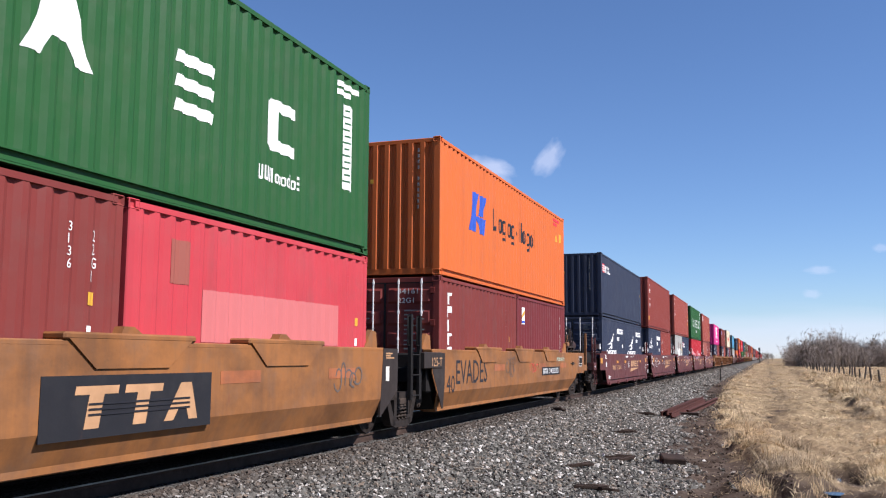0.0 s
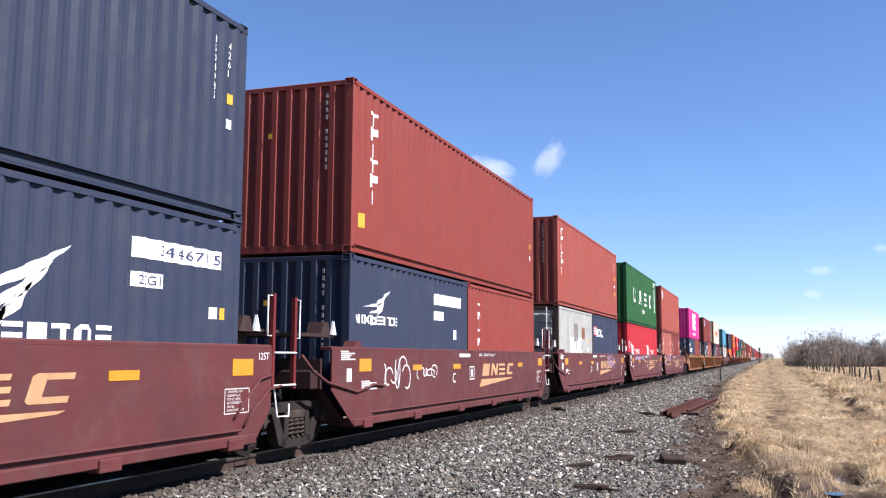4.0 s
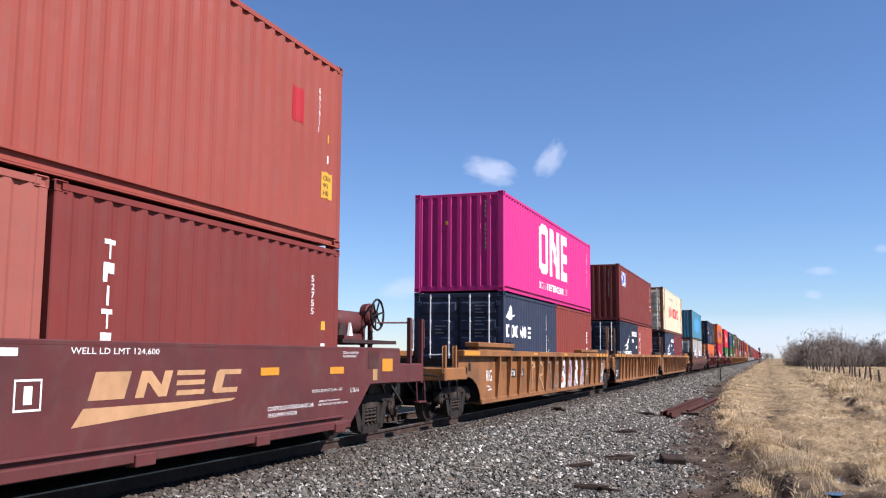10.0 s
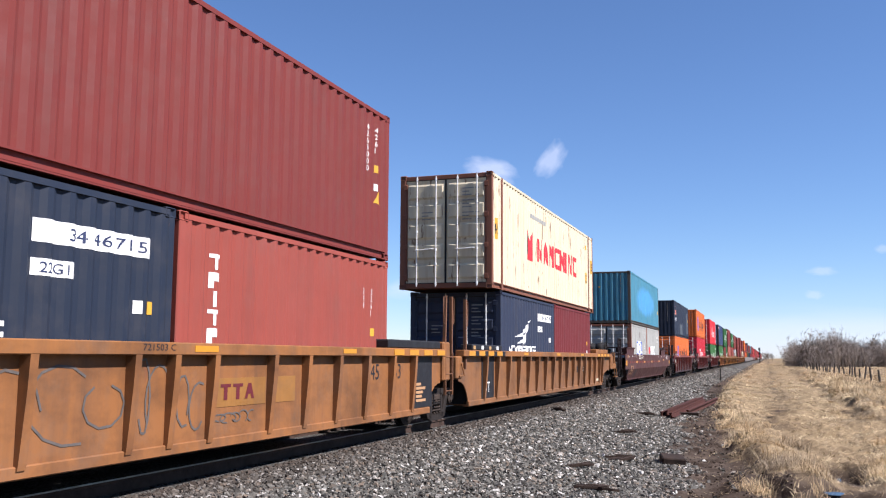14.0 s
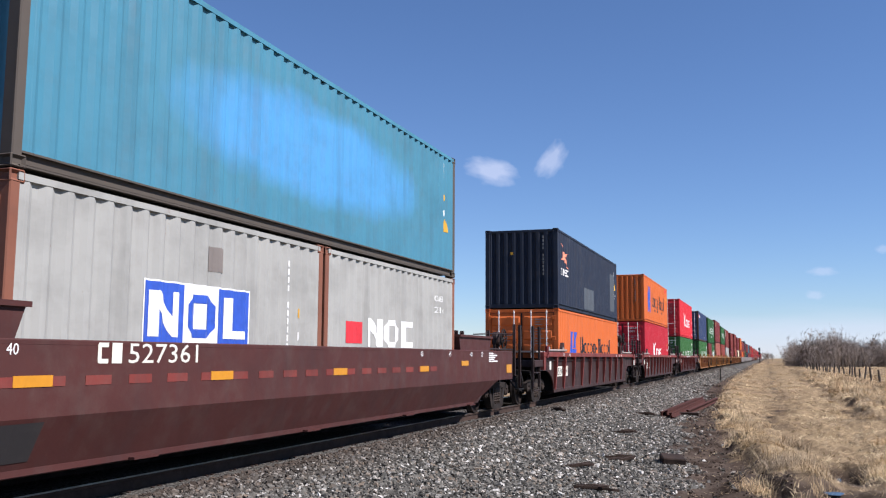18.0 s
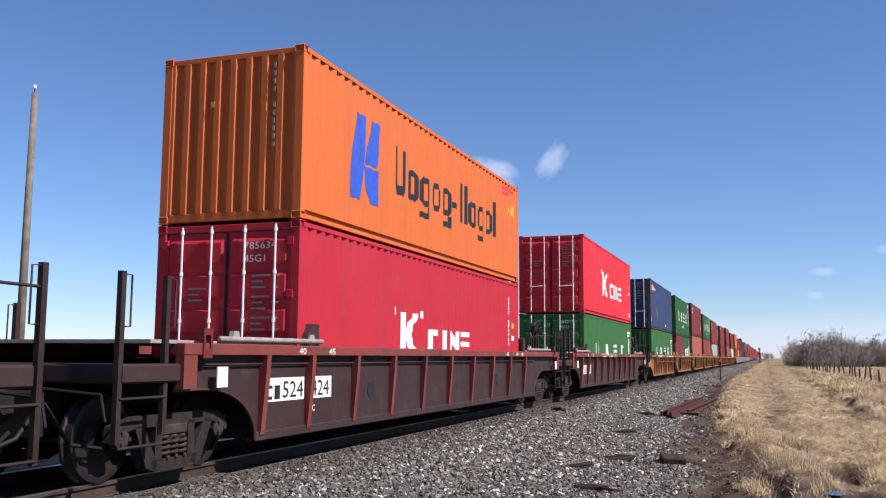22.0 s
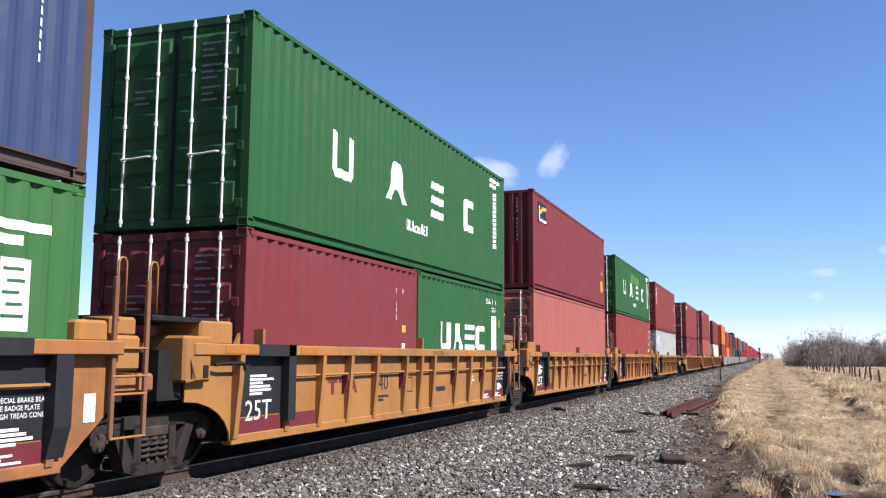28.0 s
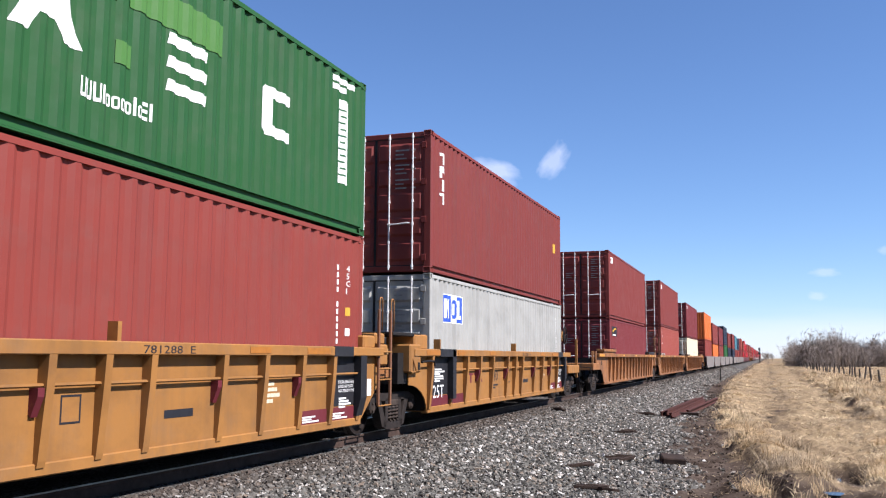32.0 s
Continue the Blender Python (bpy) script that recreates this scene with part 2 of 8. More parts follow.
def column_faces(text, y, ztop, h, step=1.22):
    """Characters stacked below one another."""
    va, fa = [], []
    for i, ch in enumerate(text):
        if ch == " ":
            continue
        v, f = text_faces(ch, y, ztop - (i + 1) * h * step, h)
        o = len(va)
        va += v
        fa += [tuple(o + q for q in g) for g in f]
    return va, fa


def poly_faces(*outlines):
    va, fa = [], []
    for o in outlines:
        k = len(va)
        va += list(o)
        fa.append(tuple(range(k, k + len(o))))
    return va, fa


def rect(y0, y1, z0, z1, slant=0.0):
    return [(y0, z0), (y1, z0), (y1 + slant, z1), (y0 + slant, z1)]


def ring_halves(y, z, w, h, t):
    """A rounded ring in two halves that share their seam."""
    m, b, r = y + w / 2, h * 0.2, w * 0.22
    left = [(m, z), (m, z + b), (y + t, z + b), (y + t, z + h - b), (m, z + h - b), (m, z + h), (y + r, z + h), (y, z + h - r), (y, z + r), (y + r, z)]
    return [left, [(2 * m - p, q) for p, q in left][::-1]]


def blocks(codes, y, z, h, w, gap, slant=0.0):
    """A row of plain painted shapes in place of a mark: bars, pairs of bars, wedges, rings."""
    out = []
    outlines = {
        "H": ((0, 0.12), (0.1, 0), (0.9, 0), (1, 0.12), (1, 1), (0.73, 1), (0.73, 0.2), (0.27, 0.2), (0.27, 1), (0, 1)),
        "A": ((0, 0), (0.27, 0), (0.38, 0.3), (0.62, 0.3), (0.73, 0), (1, 0), (0.66, 1), (0.34, 1)),
        "C": ((0.1, 0), (1, 0), (1, 0.22), (0.35, 0.22), (0.35, 0.78), (1, 0.78), (1, 1), (0.1, 1), (0, 0.9), (0, 0.1)),
        "V": ((0, 0), (0.27, 0), (0.27, 0.6), (0.73, 0), (1, 0), (1, 1), (0.73, 1), (0.73, 0.45), (0.3, 1), (0, 1)),
        "K": ((0, 0), (0.27, 0), (0.27, 0.38), (0.7, 0), (1, 0), (0.55, 0.5), (1, 1), (0.72, 1), (0.27, 0.62), (0.27, 1), (0, 1)),
        "T": ((0.33, 0), (0.67, 0), (0.67, 0.8), (1, 0.8), (1, 1), (0, 1), (0, 0.8), (0.33, 0.8))}
    for ch in codes:
        t = w * 0.27
        if ch in outlines:
            out.append([(y + w * u + slant * v, z + h * v) for u, v in outlines[ch]])
        elif ch == "E":
            out += [rect(y, y + w, z + h * a, z + h * b, slant * 0.2) for a, b in ((0, 0.2), (0.4, 0.6), (0.8, 1.0))]
        elif ch == "O":
            out += ring_halves(y, z, w, h, t)
        elif ch == "I":
            out.append(rect(y, y + w * 0.45, z, z + h, slant))
            y -= w * 0.5
        elif ch == "D":
            out.append(rect(y, y + w, z, z + h, slant))
        elif ch == "d":
            out += ring_halves(y, z, w, h * 0.66, t)
        elif ch == "-":
            out.append(rect(y, y + w * 0.6, z + h * 0.28, z + h * 0.42))
            y -= w * 0.4
        elif ch == "l":
            out += [rect(y, y + w * 0.35, z, z + h)]
            y -= w * 0.55
        elif ch == "g":
            out += ring_halves(y, z, w, h * 0.66, t) + [[(y + w - t, z), (y + w, z), (y + w, z - h * 0.28), (y, z - h * 0.28), (y, z - h * 0.15), (y + w - t, z - h * 0.15)]]
        y += w + gap
    return poly_faces(*out)


def painted(faces, material, parent, name="lettering", x=1.219, relief=None, lift=0.0025, label=""):
    """Paint on a side: lies on the corrugation where the side has one."""
    vs, fs = faces
    if relief is None:
        me = bpy.data.meshes.new(name)
        me.from_pydata([(x + lift, p, q) for p, q in vs], [], fs)
    else:
        b = bmesh.new()
        bv = [b.verts.new((0, p, q)) for p, q in vs]
        for g in fs:
            try:
                b.faces.new([bv[i] for i in g])
            except ValueError:
                pass
        bmesh.ops.remove_doubles(b, verts=b.verts[:], dist=1e-5)
        lo, hi = min(p for p, q in vs), max(p for p, q in vs)
        for cut in relief.cuts(lo, hi):
            bmesh.ops.bisect_plane(b, geom=b.verts[:] + b.edges[:] + b.faces[:], plane_co=(0, cut, 0), plane_no=(0, 1, 0))
        for v in b.verts:
            v.co.x = x + lift + relief.depth(v.co.y)
        me = bpy.data.meshes.new(name)
        b.to_mesh(me)
        b.free()
    me.materials.append(material)
    me.update()
    for q in me.polygons:
        if q.normal.x < 0:
            q.flip()
    ob = new(name, me)
    ob.parent = parent
    if label:
        ob["label"] = label
    if name == "panel_writing":
        tagged(ob, kind="stuff")
    return ob


class Relief:
    """Corrugation of a container side: outer flats, slopes and inner flats in a steady pitch."""

    def __init__(self, y0, y1, pitch=0.278, deep=0.036, knots=(0.13, 0.375, 0.625, 0.87)):
        self.y0, self.y1, self.deep = y0, y1, deep
        self.n = max(1, round((y1 - y0) / pitch))
        self.pitch = (y1 - y0) / self.n
        self.knots = list(zip(knots, (0.0, -1.0, -1.0, 0.0)))

    def cuts(self, lo, hi):
        return [c for i in range(self.n) for k, _ in self.knots if lo < (c := self.y0 + (i + k) * self.pitch) < hi]

    def depth(self, y):
        if not self.y0 < y < self.y1:
            return 0.0
        u = ((y - self.y0) / self.pitch) % 1.0
        if u <= 0.13 or u >= 0.87:
            return 0.0
        if u < 0.375:
            return -self.deep * (u - 0.13) / 0.245
        if u <= 0.625:
            return -self.deep
        return -self.deep * (0.87 - u) / 0.245

    def line(self):
        ys = [(self.y0, 0.0)]
        for i in range(self.n):
            ys += [(self.y0 + (i + k) * self.pitch, d * self.deep) for k, d in self.knots]
        return ys + [(self.y1, 0.0)]


# ---- containers ----
HALF = 1.219


def corner_casting_mesh(material):
    def build():
        b = bmesh.new()
        bmesh.ops.create_cube(b, size=1.0, matrix=Matrix.Diagonal((0.168, 0.182, 0.122, 1)))
        bmesh.ops.bevel(b, geom=b.edges[:], offset=0.012, segments=1, affect="EDGES")
        big = [f for f in b.faces if f.calc_area() > 0.01]
        for f in big:
            ret = bmesh.ops.inset_individual(b, faces=[f], thickness=0.034, depth=0)
            bmesh.ops.translate(b, verts=list(f.verts), vec=-f.normal * 0.03)
        me = bpy.data.meshes.new("corner_casting")
        b.to_mesh(me)
        b.free()
        me.materials.append(material)
        return me
    return kept(("casting", material.name), build)


def corrugated_sheet(material, line, x, z0, z1, flip=1):
    s = Shape()
    for y, d in line:
        s.v += [(flip * (x + d), y, z0), (flip * (x + d), y, z1)]
    for i in range(len(line) - 1):
        s.f.append((2 * i, 2 * i + 2, 2 * i + 3, 2 * i + 1))
    return s


def bars_of_writing(lines, y, ztop, h, w, gap=0.5):
    """Small print too small to read: plain bars."""
    out = []
    for i in range(lines):
        z = ztop - i * h * (1 + gap)
        out.append(rect(y, y + w * (0.75 + 0.25 * math.sin(2.3 * i + lines)), z - h, z))
    return poly_faces(*out)


def pieces_of(faces):
    """Splits large painted shapes that do not touch; rows of small print stay together."""
    vs, fs = faces
    zs = [q for p, q in vs]
    if max(zs) - min(zs) < 0.35 or len(fs) > 14:
        return [faces]
    groups = []
    for g in fs:
        keys = {(round(vs[i][0], 4), round(vs[i][1], 4)) for i in g}
        near = [k for k in groups if k[0] & keys]
        joined = (keys.union(*(k[0] for k in near)), [g] + [q for k in near for q in k[1]])
        groups = [k for k in groups if k not in near] + [joined]
    out = []
    for _, gs in groups:
        used = sorted({i for g in gs for i in g})
        at = {i: k for k, i in enumerate(used)}
        out.append(([vs[i] for i in used], [tuple(at[i] for i in g) for g in gs]))
    return out


def container(label, s, length, high, z, mat, near_end="wall", marks=(), group="", detail=2, frame_mat=None, bars=GALV, door_text=()):
    """A dry freight container; its near end is a corrugated wall or a pair of doors. marks: painted shapes on the side."""
    root = thing("shipping_container", label, "container", group)
    fm = frame_mat or mat
    L, H = length, high
    tag = (round(L, 2), round(H, 2), mat.name, fm.name)
    rel = Relief(0.2, L - 0.2)

    def p(name, build, m=mat, smooth=False):
        me = kept((name, *tag), lambda: fix_normals(build().mesh(name, m, smooth)))
        ob = new(name, me)
        ob.parent = root
        return ob

    line = [(0.12, -0.004), (0.19, -0.004)] + rel.line() + [(L - 0.19, -0.004), (L - 0.12, -0.004)]
    p("side_panel", lambda: corrugated_sheet(mat, line, HALF - 0.006, 0.15, H - 0.07))
    if detail > 1:
        p("left_side_panel", lambda: corrugated_sheet(mat, line, HALF - 0.006, 0.15, H - 0.07, -1)).name = "side_panel"
    p("roof", lambda: Shape().box(-HALF + 0.03, HALF - 0.03, 0.05, L - 0.05, H - 0.05, H - 0.02))
    p("underframe", lambda: Shape().box(-HALF + 0.05, HALF - 0.05, 0.05, L - 0.05, 0.05, 0.16), fm)
    for e in (1, -1):
        a, b = sorted((e * (HALF - 0.06), e * HALF))
        p("top_rail" if e > 0 else "top_rail_far", lambda: Shape().box(a, b, 0.1, L - 0.1, H - 0.085, H - 0.02)).name = "top_rail"
        lip = [(e * (HALF - q), z) for q, z in ((0.07, 0.015), (0.0, 0.015), (0.0, 0.032), (0.055, 0.032), (0.055, 0.142), (0.004, 0.142), (0.004, 0.162), (0.07, 0.162))]
        p("bottom_rail" if e > 0 else "bottom_rail_far", lambda: Shape().prism(lip, 0.1, L - 0.1, 1), fm).name = "bottom_rail"
        if detail > 1 or e > 0:
            for k, (y0, y1) in enumerate(((0.0, 0.13), (L - 0.13, L))):
                a, b = sorted((e * (HALF - 0.15), e * (HALF + 0.0005)))
                p("corner_post%d%d%d" % (e, k, detail), lambda: Shape().box(a, b, y0 + 0.004, y1 - 0.004, 0.1 if detail > 1 else 0.0, H - 0.1 if detail > 1 else H + 0.018, 0.012), fm).name = "corner_post"
    if detail > 1:
        cm = corner_casting_mesh(fm)
        for cx in (-1, 1):
            for cy in (0.086, L - 0.086):
                if cx < 0 and cy > 1:
                    continue
                for cz in (0.059, H - 0.057):
                    ob = new("corner_casting", cm)
                    ob.parent = root
                    ob.location = (cx * (HALF - 0.079), cy, cz)
    p("far_end_wall", lambda: Shape().box(-HALF + 0.1, HALF - 0.1, L - 0.09, L - 0.05, 0.12, H - 0.08))
    if near_end == "wall":
        p("end_header", lambda: Shape().box(-HALF + 0.12, HALF - 0.12, 0.02, 0.1, H - 0.11, H - 0.02, 0.01), fm)
        p("end_sill", lambda: Shape().box(-HALF + 0.12, HALF - 0.12, 0.02, 0.1, 0.02, 0.15, 0.01), fm)

        def end_wall():
            w = HALF - 0.14
            er = Relief(-w, w, 0.262, 0.066, (0.20, 0.42, 0.66, 0.86))
            sh = Shape()
            ln = er.line()
            for x, d in ln:
                sh.v += [(x, 0.012 - d, 0.14), (x, 0.012 - d, H - 0.1)]
            for i in range(len(ln) - 1):
                sh.f.append((2 * i, 2 * i + 2, 2 * i + 3, 2 * i + 1))
            return sh
        p("end_wall", end_wall)
        if detail > 1:
            st = Shape()
            for i in range(11):
                if i != 4:
                    st.box(0.715, 0.75, 0.002, 0.0105, H - 0.31 - i * 0.12, H - 0.235 - i * 0.12)
            tagged(part("stencil", kept(("end_stencil", H), lambda: fix_normals(st.mesh("stencil", GREYWHITE))), GREYWHITE, root, "faint stacked stencil bars"), kind="stuff")
            part("sticker", kept(("end_sticker", H), lambda: Shape().box(-0.36, -0.29, 0.002, 0.0065, H * 0.68, H * 0.68 + 0.09).mesh("sticker", YELLOW)), YELLOW, root)
    else:
        p("door_header", lambda: Shape().box(-HALF + 0.12, HALF - 0.12, 0.02, 0.12, H - 0.13, H - 0.02, 0.01), fm)
        p("door_sill", lambda: Shape().box(-HALF + 0.12, HALF - 0.12, 0.02, 0.12, 0.02, 0.14, 0.01), fm)
        for side in (-1, 1):
            x0, x1 = (-HALF + 0.15, -0.008) if side < 0 else (0.008, HALF - 0.15)

            def leaf():
                # one pressed sheet: five raised panels with sloping edges
                sh, n = Shape(), 5
                step = (H - 0.36) / n
                xs = (x0, x0 + 0.045, x0 + 0.085, x1 - 0.085, x1 - 0.045, x1)
                zs = [(0.15, 0)] + [(0.18 + i * step + q, u) for i in range(n) for q, u in ((0.055, 0), (0.105, 1), (step - 0.115, 1), (step - 0.055, 0))] + [(H - 0.14, 0)]
                sh.v = [(x, 0.036 - (0.040 if u and 1 < k < 4 else 0.0), z) for z, u in zs for k, x in enumerate(xs)]
                sh.f = [(6 * j + k, 6 * j + k + 1, 6 * j + k + 7, 6 * j + k + 6) for j in range(len(zs) - 1) for k in range(5)]
                return sh
            door = p("door%d" % side, leaf)
            door.name = "door"
            if detail < 2:
                continue
            seal = Shape().box(x0 - 0.004, x0 + 0.016, 0.026, 0.085, 0.14, H - 0.13).box(x1 - 0.016, x1 + 0.004, 0.026, 0.085, 0.14, H - 0.13).box(x0 + 0.016, x1 - 0.016, 0.026, 0.085, 0.135, 0.155).box(x0 + 0.016, x1 - 0.016, 0.026, 0.085, H - 0.145, H - 0.125)
            part("gasket", kept(("gasket", H, side), lambda: seal.mesh("gasket", RUBBER)), RUBBER, door, "black rubber door seal")
            for j, bx in enumerate((0.3, 0.78)):
                x = x0 + (x1 - x0) * bx

                def rod():
                    prof = [(0.06, 0.016)]
                    for q in (0.13, 0.62, 0.98, H * 0.5, H - 0.75, H - 0.13):
                        prof += [(q - 0.03, 0.016), (q - 0.028, 0.027), (q + 0.028, 0.027), (q + 0.03, 0.016)]
                    return fix_normals(Shape().lathe(prof + [(H - 0.05, 0.016)], (0, 0, 0), 2, 8).mesh("locking_bar", bars))
                bar = new("locking_bar", kept(("bar", H), rod))
                bar.parent, bar.location = door, (x, -0.028, 0)
            hd = new("door_handle", kept(("handle", side), lambda: fix_normals(Shape().tube([(-0.24, -0.02, 0.98), (-0.05, -0.03, 0.98), (0.20, -0.025, 1.0), (0.24, 0.0, 1.0)], 0.014, 6).mesh("door_handle", bars))))
            hd.parent, hd.location = door, ((x0 + x1) / 2, -0.03, 0)

            def hinges():
                edge = [(0.05, 0.2)]
                for q in (0.3, 0.1 + H / 3, 2 * H / 3 - 0.1, H - 0.3):
                    edge += [(0.02, q - 0.07), (-0.012, q - 0.055), (-0.012, q + 0.055), (0.02, q + 0.07)]
                return fix_normals(Shape().prism(edge + [(0.05, H - 0.2)], -0.05, 0.05).mesh("hinge", fm))
            hinge = new("hinge", kept(("hinge", H, fm.name), hinges))
            hinge.parent, hinge.location = door, (x0 if side < 0 else x1, 0.0, 0)
            if side > 0 and door_text:
                for i, line in enumerate(door_text):
                    v, f = text_faces(line, 0.0, 0.0, 0.105, 0.088 * len(line))
                    me = bpy.data.meshes.new("lettering")
                    me.from_pydata([(x0 + 0.30 + a, -0.008, H * 0.86 - 0.19 * i + b) for a, b in v], [], f)
                    me.materials.append(WHITE)
                    new("lettering", me).parent = door
            sh = Shape()
            for i in range(9 if side > 0 else 3):
                zz = H * ((0.72 if door_text else 0.86) if side > 0 else 0.66) - i * 0.085 - 0.05 * (i // 3)
                sh.box(x0 + 0.44, x0 + 0.74 - 0.06 * ((i * 5) % 3), -0.0075, 0.0, zz, zz + 0.027)
                if i % 2 == 0 and side > 0:
                    sh.box(x0 + 0.78, x0 + 0.88, -0.0075, 0.0, zz, zz + 0.027)
            tagged(part("stencil", kept(("door_stencil", side, H, bool(door_text)), lambda: sh.mesh("stencil", GREYWHITE)), GREYWHITE, door, "small rows of worn white stencilling"), kind="stuff")
    for m in marks:
        kind, *rest = m
        faces, ink, nm = rest
        for piece in pieces_of(faces) if nm in ("painted_mark", "printed_shape") else [faces]:
            ob = painted(piece, ink, root, nm, HALF - 0.006, rel, {"paint": 0.005, "over": 0.009, "top": 0.013}[kind])
            if len(piece[1]) > 2:
                tagged(ob, kind="stuff")
    rides(root, s, z)
    return root


# ---- trucks ----
def coil(sh, x, y, z0, z1, r=0.062, wire=0.017, turns=5, n=9):
    pts = [(x + r * math.cos(2 * math.pi * k / n), y + r * math.sin(2 * math.pi * k / n), z0 + (z1 - z0) * k / (turns * n)) for k in range(turns * n + 1)]
    sh.tube(pts, wire, 5)


def side_frame_mesh():
    def build():
        sh = Shape()
        for outline in (
            [(-1.02, 0.60), (-0.75, 0.69), (0.75, 0.69), (1.02, 0.60), (1.05, 0.44), (0.92, 0.44), (0.90, 0.52), (0.72, 0.56), (-0.72, 0.56), (-0.90, 0.52), (-0.92, 0.44), (-1.05, 0.44)],
            [(-0.72, 0.58), (-0.56, 0.58), (-0.30, 0.13), (-0.38, 0.09), (-0.50, 0.12)],
            [(0.72, 0.58), (0.56, 0.58), (0.30, 0.13), (0.38, 0.09), (0.50, 0.12)],
            [(-0.42, 0.20), (0.42, 0.20), (0.40, 0.09), (0.30, 0.06), (-0.30, 0.06), (-0.40, 0.09)],
            [(-0.36, 0.60), (-0.24, 0.60), (-0.24, 0.18), (-0.36, 0.18)],
            [(0.24, 0.60), (0.36, 0.60), (0.36, 0.18), (0.24, 0.18)]):
            sh.prism(outline, -0.075, 0.075)
        return fix_normals(sh.mesh("side_frame", DIRTY))
    return kept("side_frame", build)


def wheelset_mesh():
    def build():
        sh = Shape()
        for e in (-1, 1):
            c = (e * 0.755, 0, 0)
            prof = [(-0.07, 0.43), (-0.065, 0.485), (-0.035, 0.485), (-0.02, 0.462), (0.065, 0.456), (0.07, 0.40), (0.03, 0.385), (0.0, 0.20), (0.055, 0.14), (0.075, 0.12)]
            sh.lathe([(e * a, r) for a, r in prof], c, 0, 22)
        sh.lathe([(-1.05, 0.075), (1.05, 0.075)], (0, 0, 0), 0, 10)
        return fix_normals(sh.mesh("wheelset", WHEELSTEEL))
    return kept("wheelset", build)


def cap_mesh():
    def build():
        sh = Shape().lathe([(0, 0.11), (0.09, 0.11), (0.10, 0.095), (0.12, 0.06)], (0, 0, 0), 0, 14)
        for k in range(3):
            t = 2 * math.pi * k / 3
            sh.box(0.10, 0.13, 0.07 * math.cos(t) - 0.018, 0.07 * math.cos(t) + 0.018, 0.07 * math.sin(t) - 0.018, 0.07 * math.sin(t) + 0.018)
        return fix_normals(sh.mesh("bearing_cap", DUSTY))
    return kept("bearing_cap", build)


def truck(parent, y, detail=2):
    """A two-axle truck of a well car, with its wheels on the rails."""
    base = part("truck", kept("bolster", lambda: fix_normals(Shape().box(-1.1, 1.1, -0.2, 0.2, 0.36, 0.6, 0.03).box(-0.35, 0.35, -0.35, 0.35, 0.6, 0.72, 0.02).box(-0.9, 0.9, -0.62, -0.52, 0.3, 0.42).box(-0.9, 0.9, 0.52, 0.62, 0.3, 0.42).mesh("truck", SOOT))), SOOT, parent)
    base.location = (0, y, RAIL_Z)
    for e in (-1, 1):
        f = part("side_frame", side_frame_mesh(), DIRTY, base)
        f.location = (e * 1.03, 0, 0)
        if detail > 1:
            q = part("bolster_end", kept("bolster_end", lambda: fix_normals(Shape().box(-0.06, 0.09, -0.23, 0.23, 0.44, 0.585, 0.03).mesh("bolster_end", DUSTY))), DUSTY, base)
            q.location = (e * 1.03, 0, 0)

            def springs():
                sh = Shape()
                for yy in (-0.155, 0.0, 0.155):
                    coil(sh, 0.0, yy, 0.2, 0.44, 0.068, 0.020, 4, 8)
                return fix_normals(sh.mesh("spring", DUSTY, True))
            q = part("spring", kept("springs", springs), DUSTY, base)
            q.location = (e * 1.05, 0, 0)
        for a in (-0.89, 0.89):
            c = part("bearing_cap", cap_mesh(), DUSTY, base)
            c.matrix_basis = pose(e * 1.0, a, 0.462, 0, 0, 0 if e > 0 else 180)
            if e > 0 and detail > 1:
                part("brake_shoe", kept(("shoe", a > 0), lambda: Shape().box(0.70, 0.84, -0.04, 0.04, -0.15, 0.15, 0.02).mesh("brake_shoe", SOOT)), SOOT, base).location = (0, a - math.copysign(0.51, a), 0.44)
    for k, a in enumerate((-0.89, 0.89)):
        w = part("wheelset", wheelset_mesh(), WHEELSTEEL, base)
        w.location = (0, a, 0.462)
        WHEELS.append((w, k))
    return base


# ---- well cars ----
OUT = 1.443                   # half width over the side sills
SILL, BELLY = 2.13, 0.94      # top and underside of the car sides


def grab_iron(sh, x, y, z0, z1, reach=0.09, r=0.011, along=(0, 1)):
    dx, dy = along[0] * reach, along[1] * reach
    sh.tube([(x, y, z0), (x + dx, y + dy, z0), (x + dx, y + dy, z1), (x, y, z1)], r, 6)


def end_posts(root, y, d, mat, tall, zlow=1.35, loop=None, x=1.34, lean=0.0, w=0.045):
    """Corner post with its grab iron. d: which way the grab iron stands off."""
    part("end_post", Shape().prism([(y - w, zlow), (y + w, zlow), (y + w + lean, tall), (y - w + lean, tall)], x - 0.03, x + 0.01 + w * 0.6), mat, root)
    g = Shape()
    grab_iron(g, x + 0.01, y + w * d + lean, tall - 0.56, tall - 0.03, 0.11 * d)
    part("grab_iron", g, loop or mat, root, smooth=True)


def stirrup(root, y, mat, z=1.5, w=0.34, drop=0.5):
    sh = Shape().tube([(1.40, y - w / 2, z), (1.42, y - w / 2, z - drop), (1.42, y + w / 2, z - drop), (1.40, y + w / 2, z)], 0.014, 6)
    sh.box(1.34, 1.46, y - w / 2, y + w / 2, z - drop - 0.012, z - drop + 0.012)
    part("step", sh, mat, root)


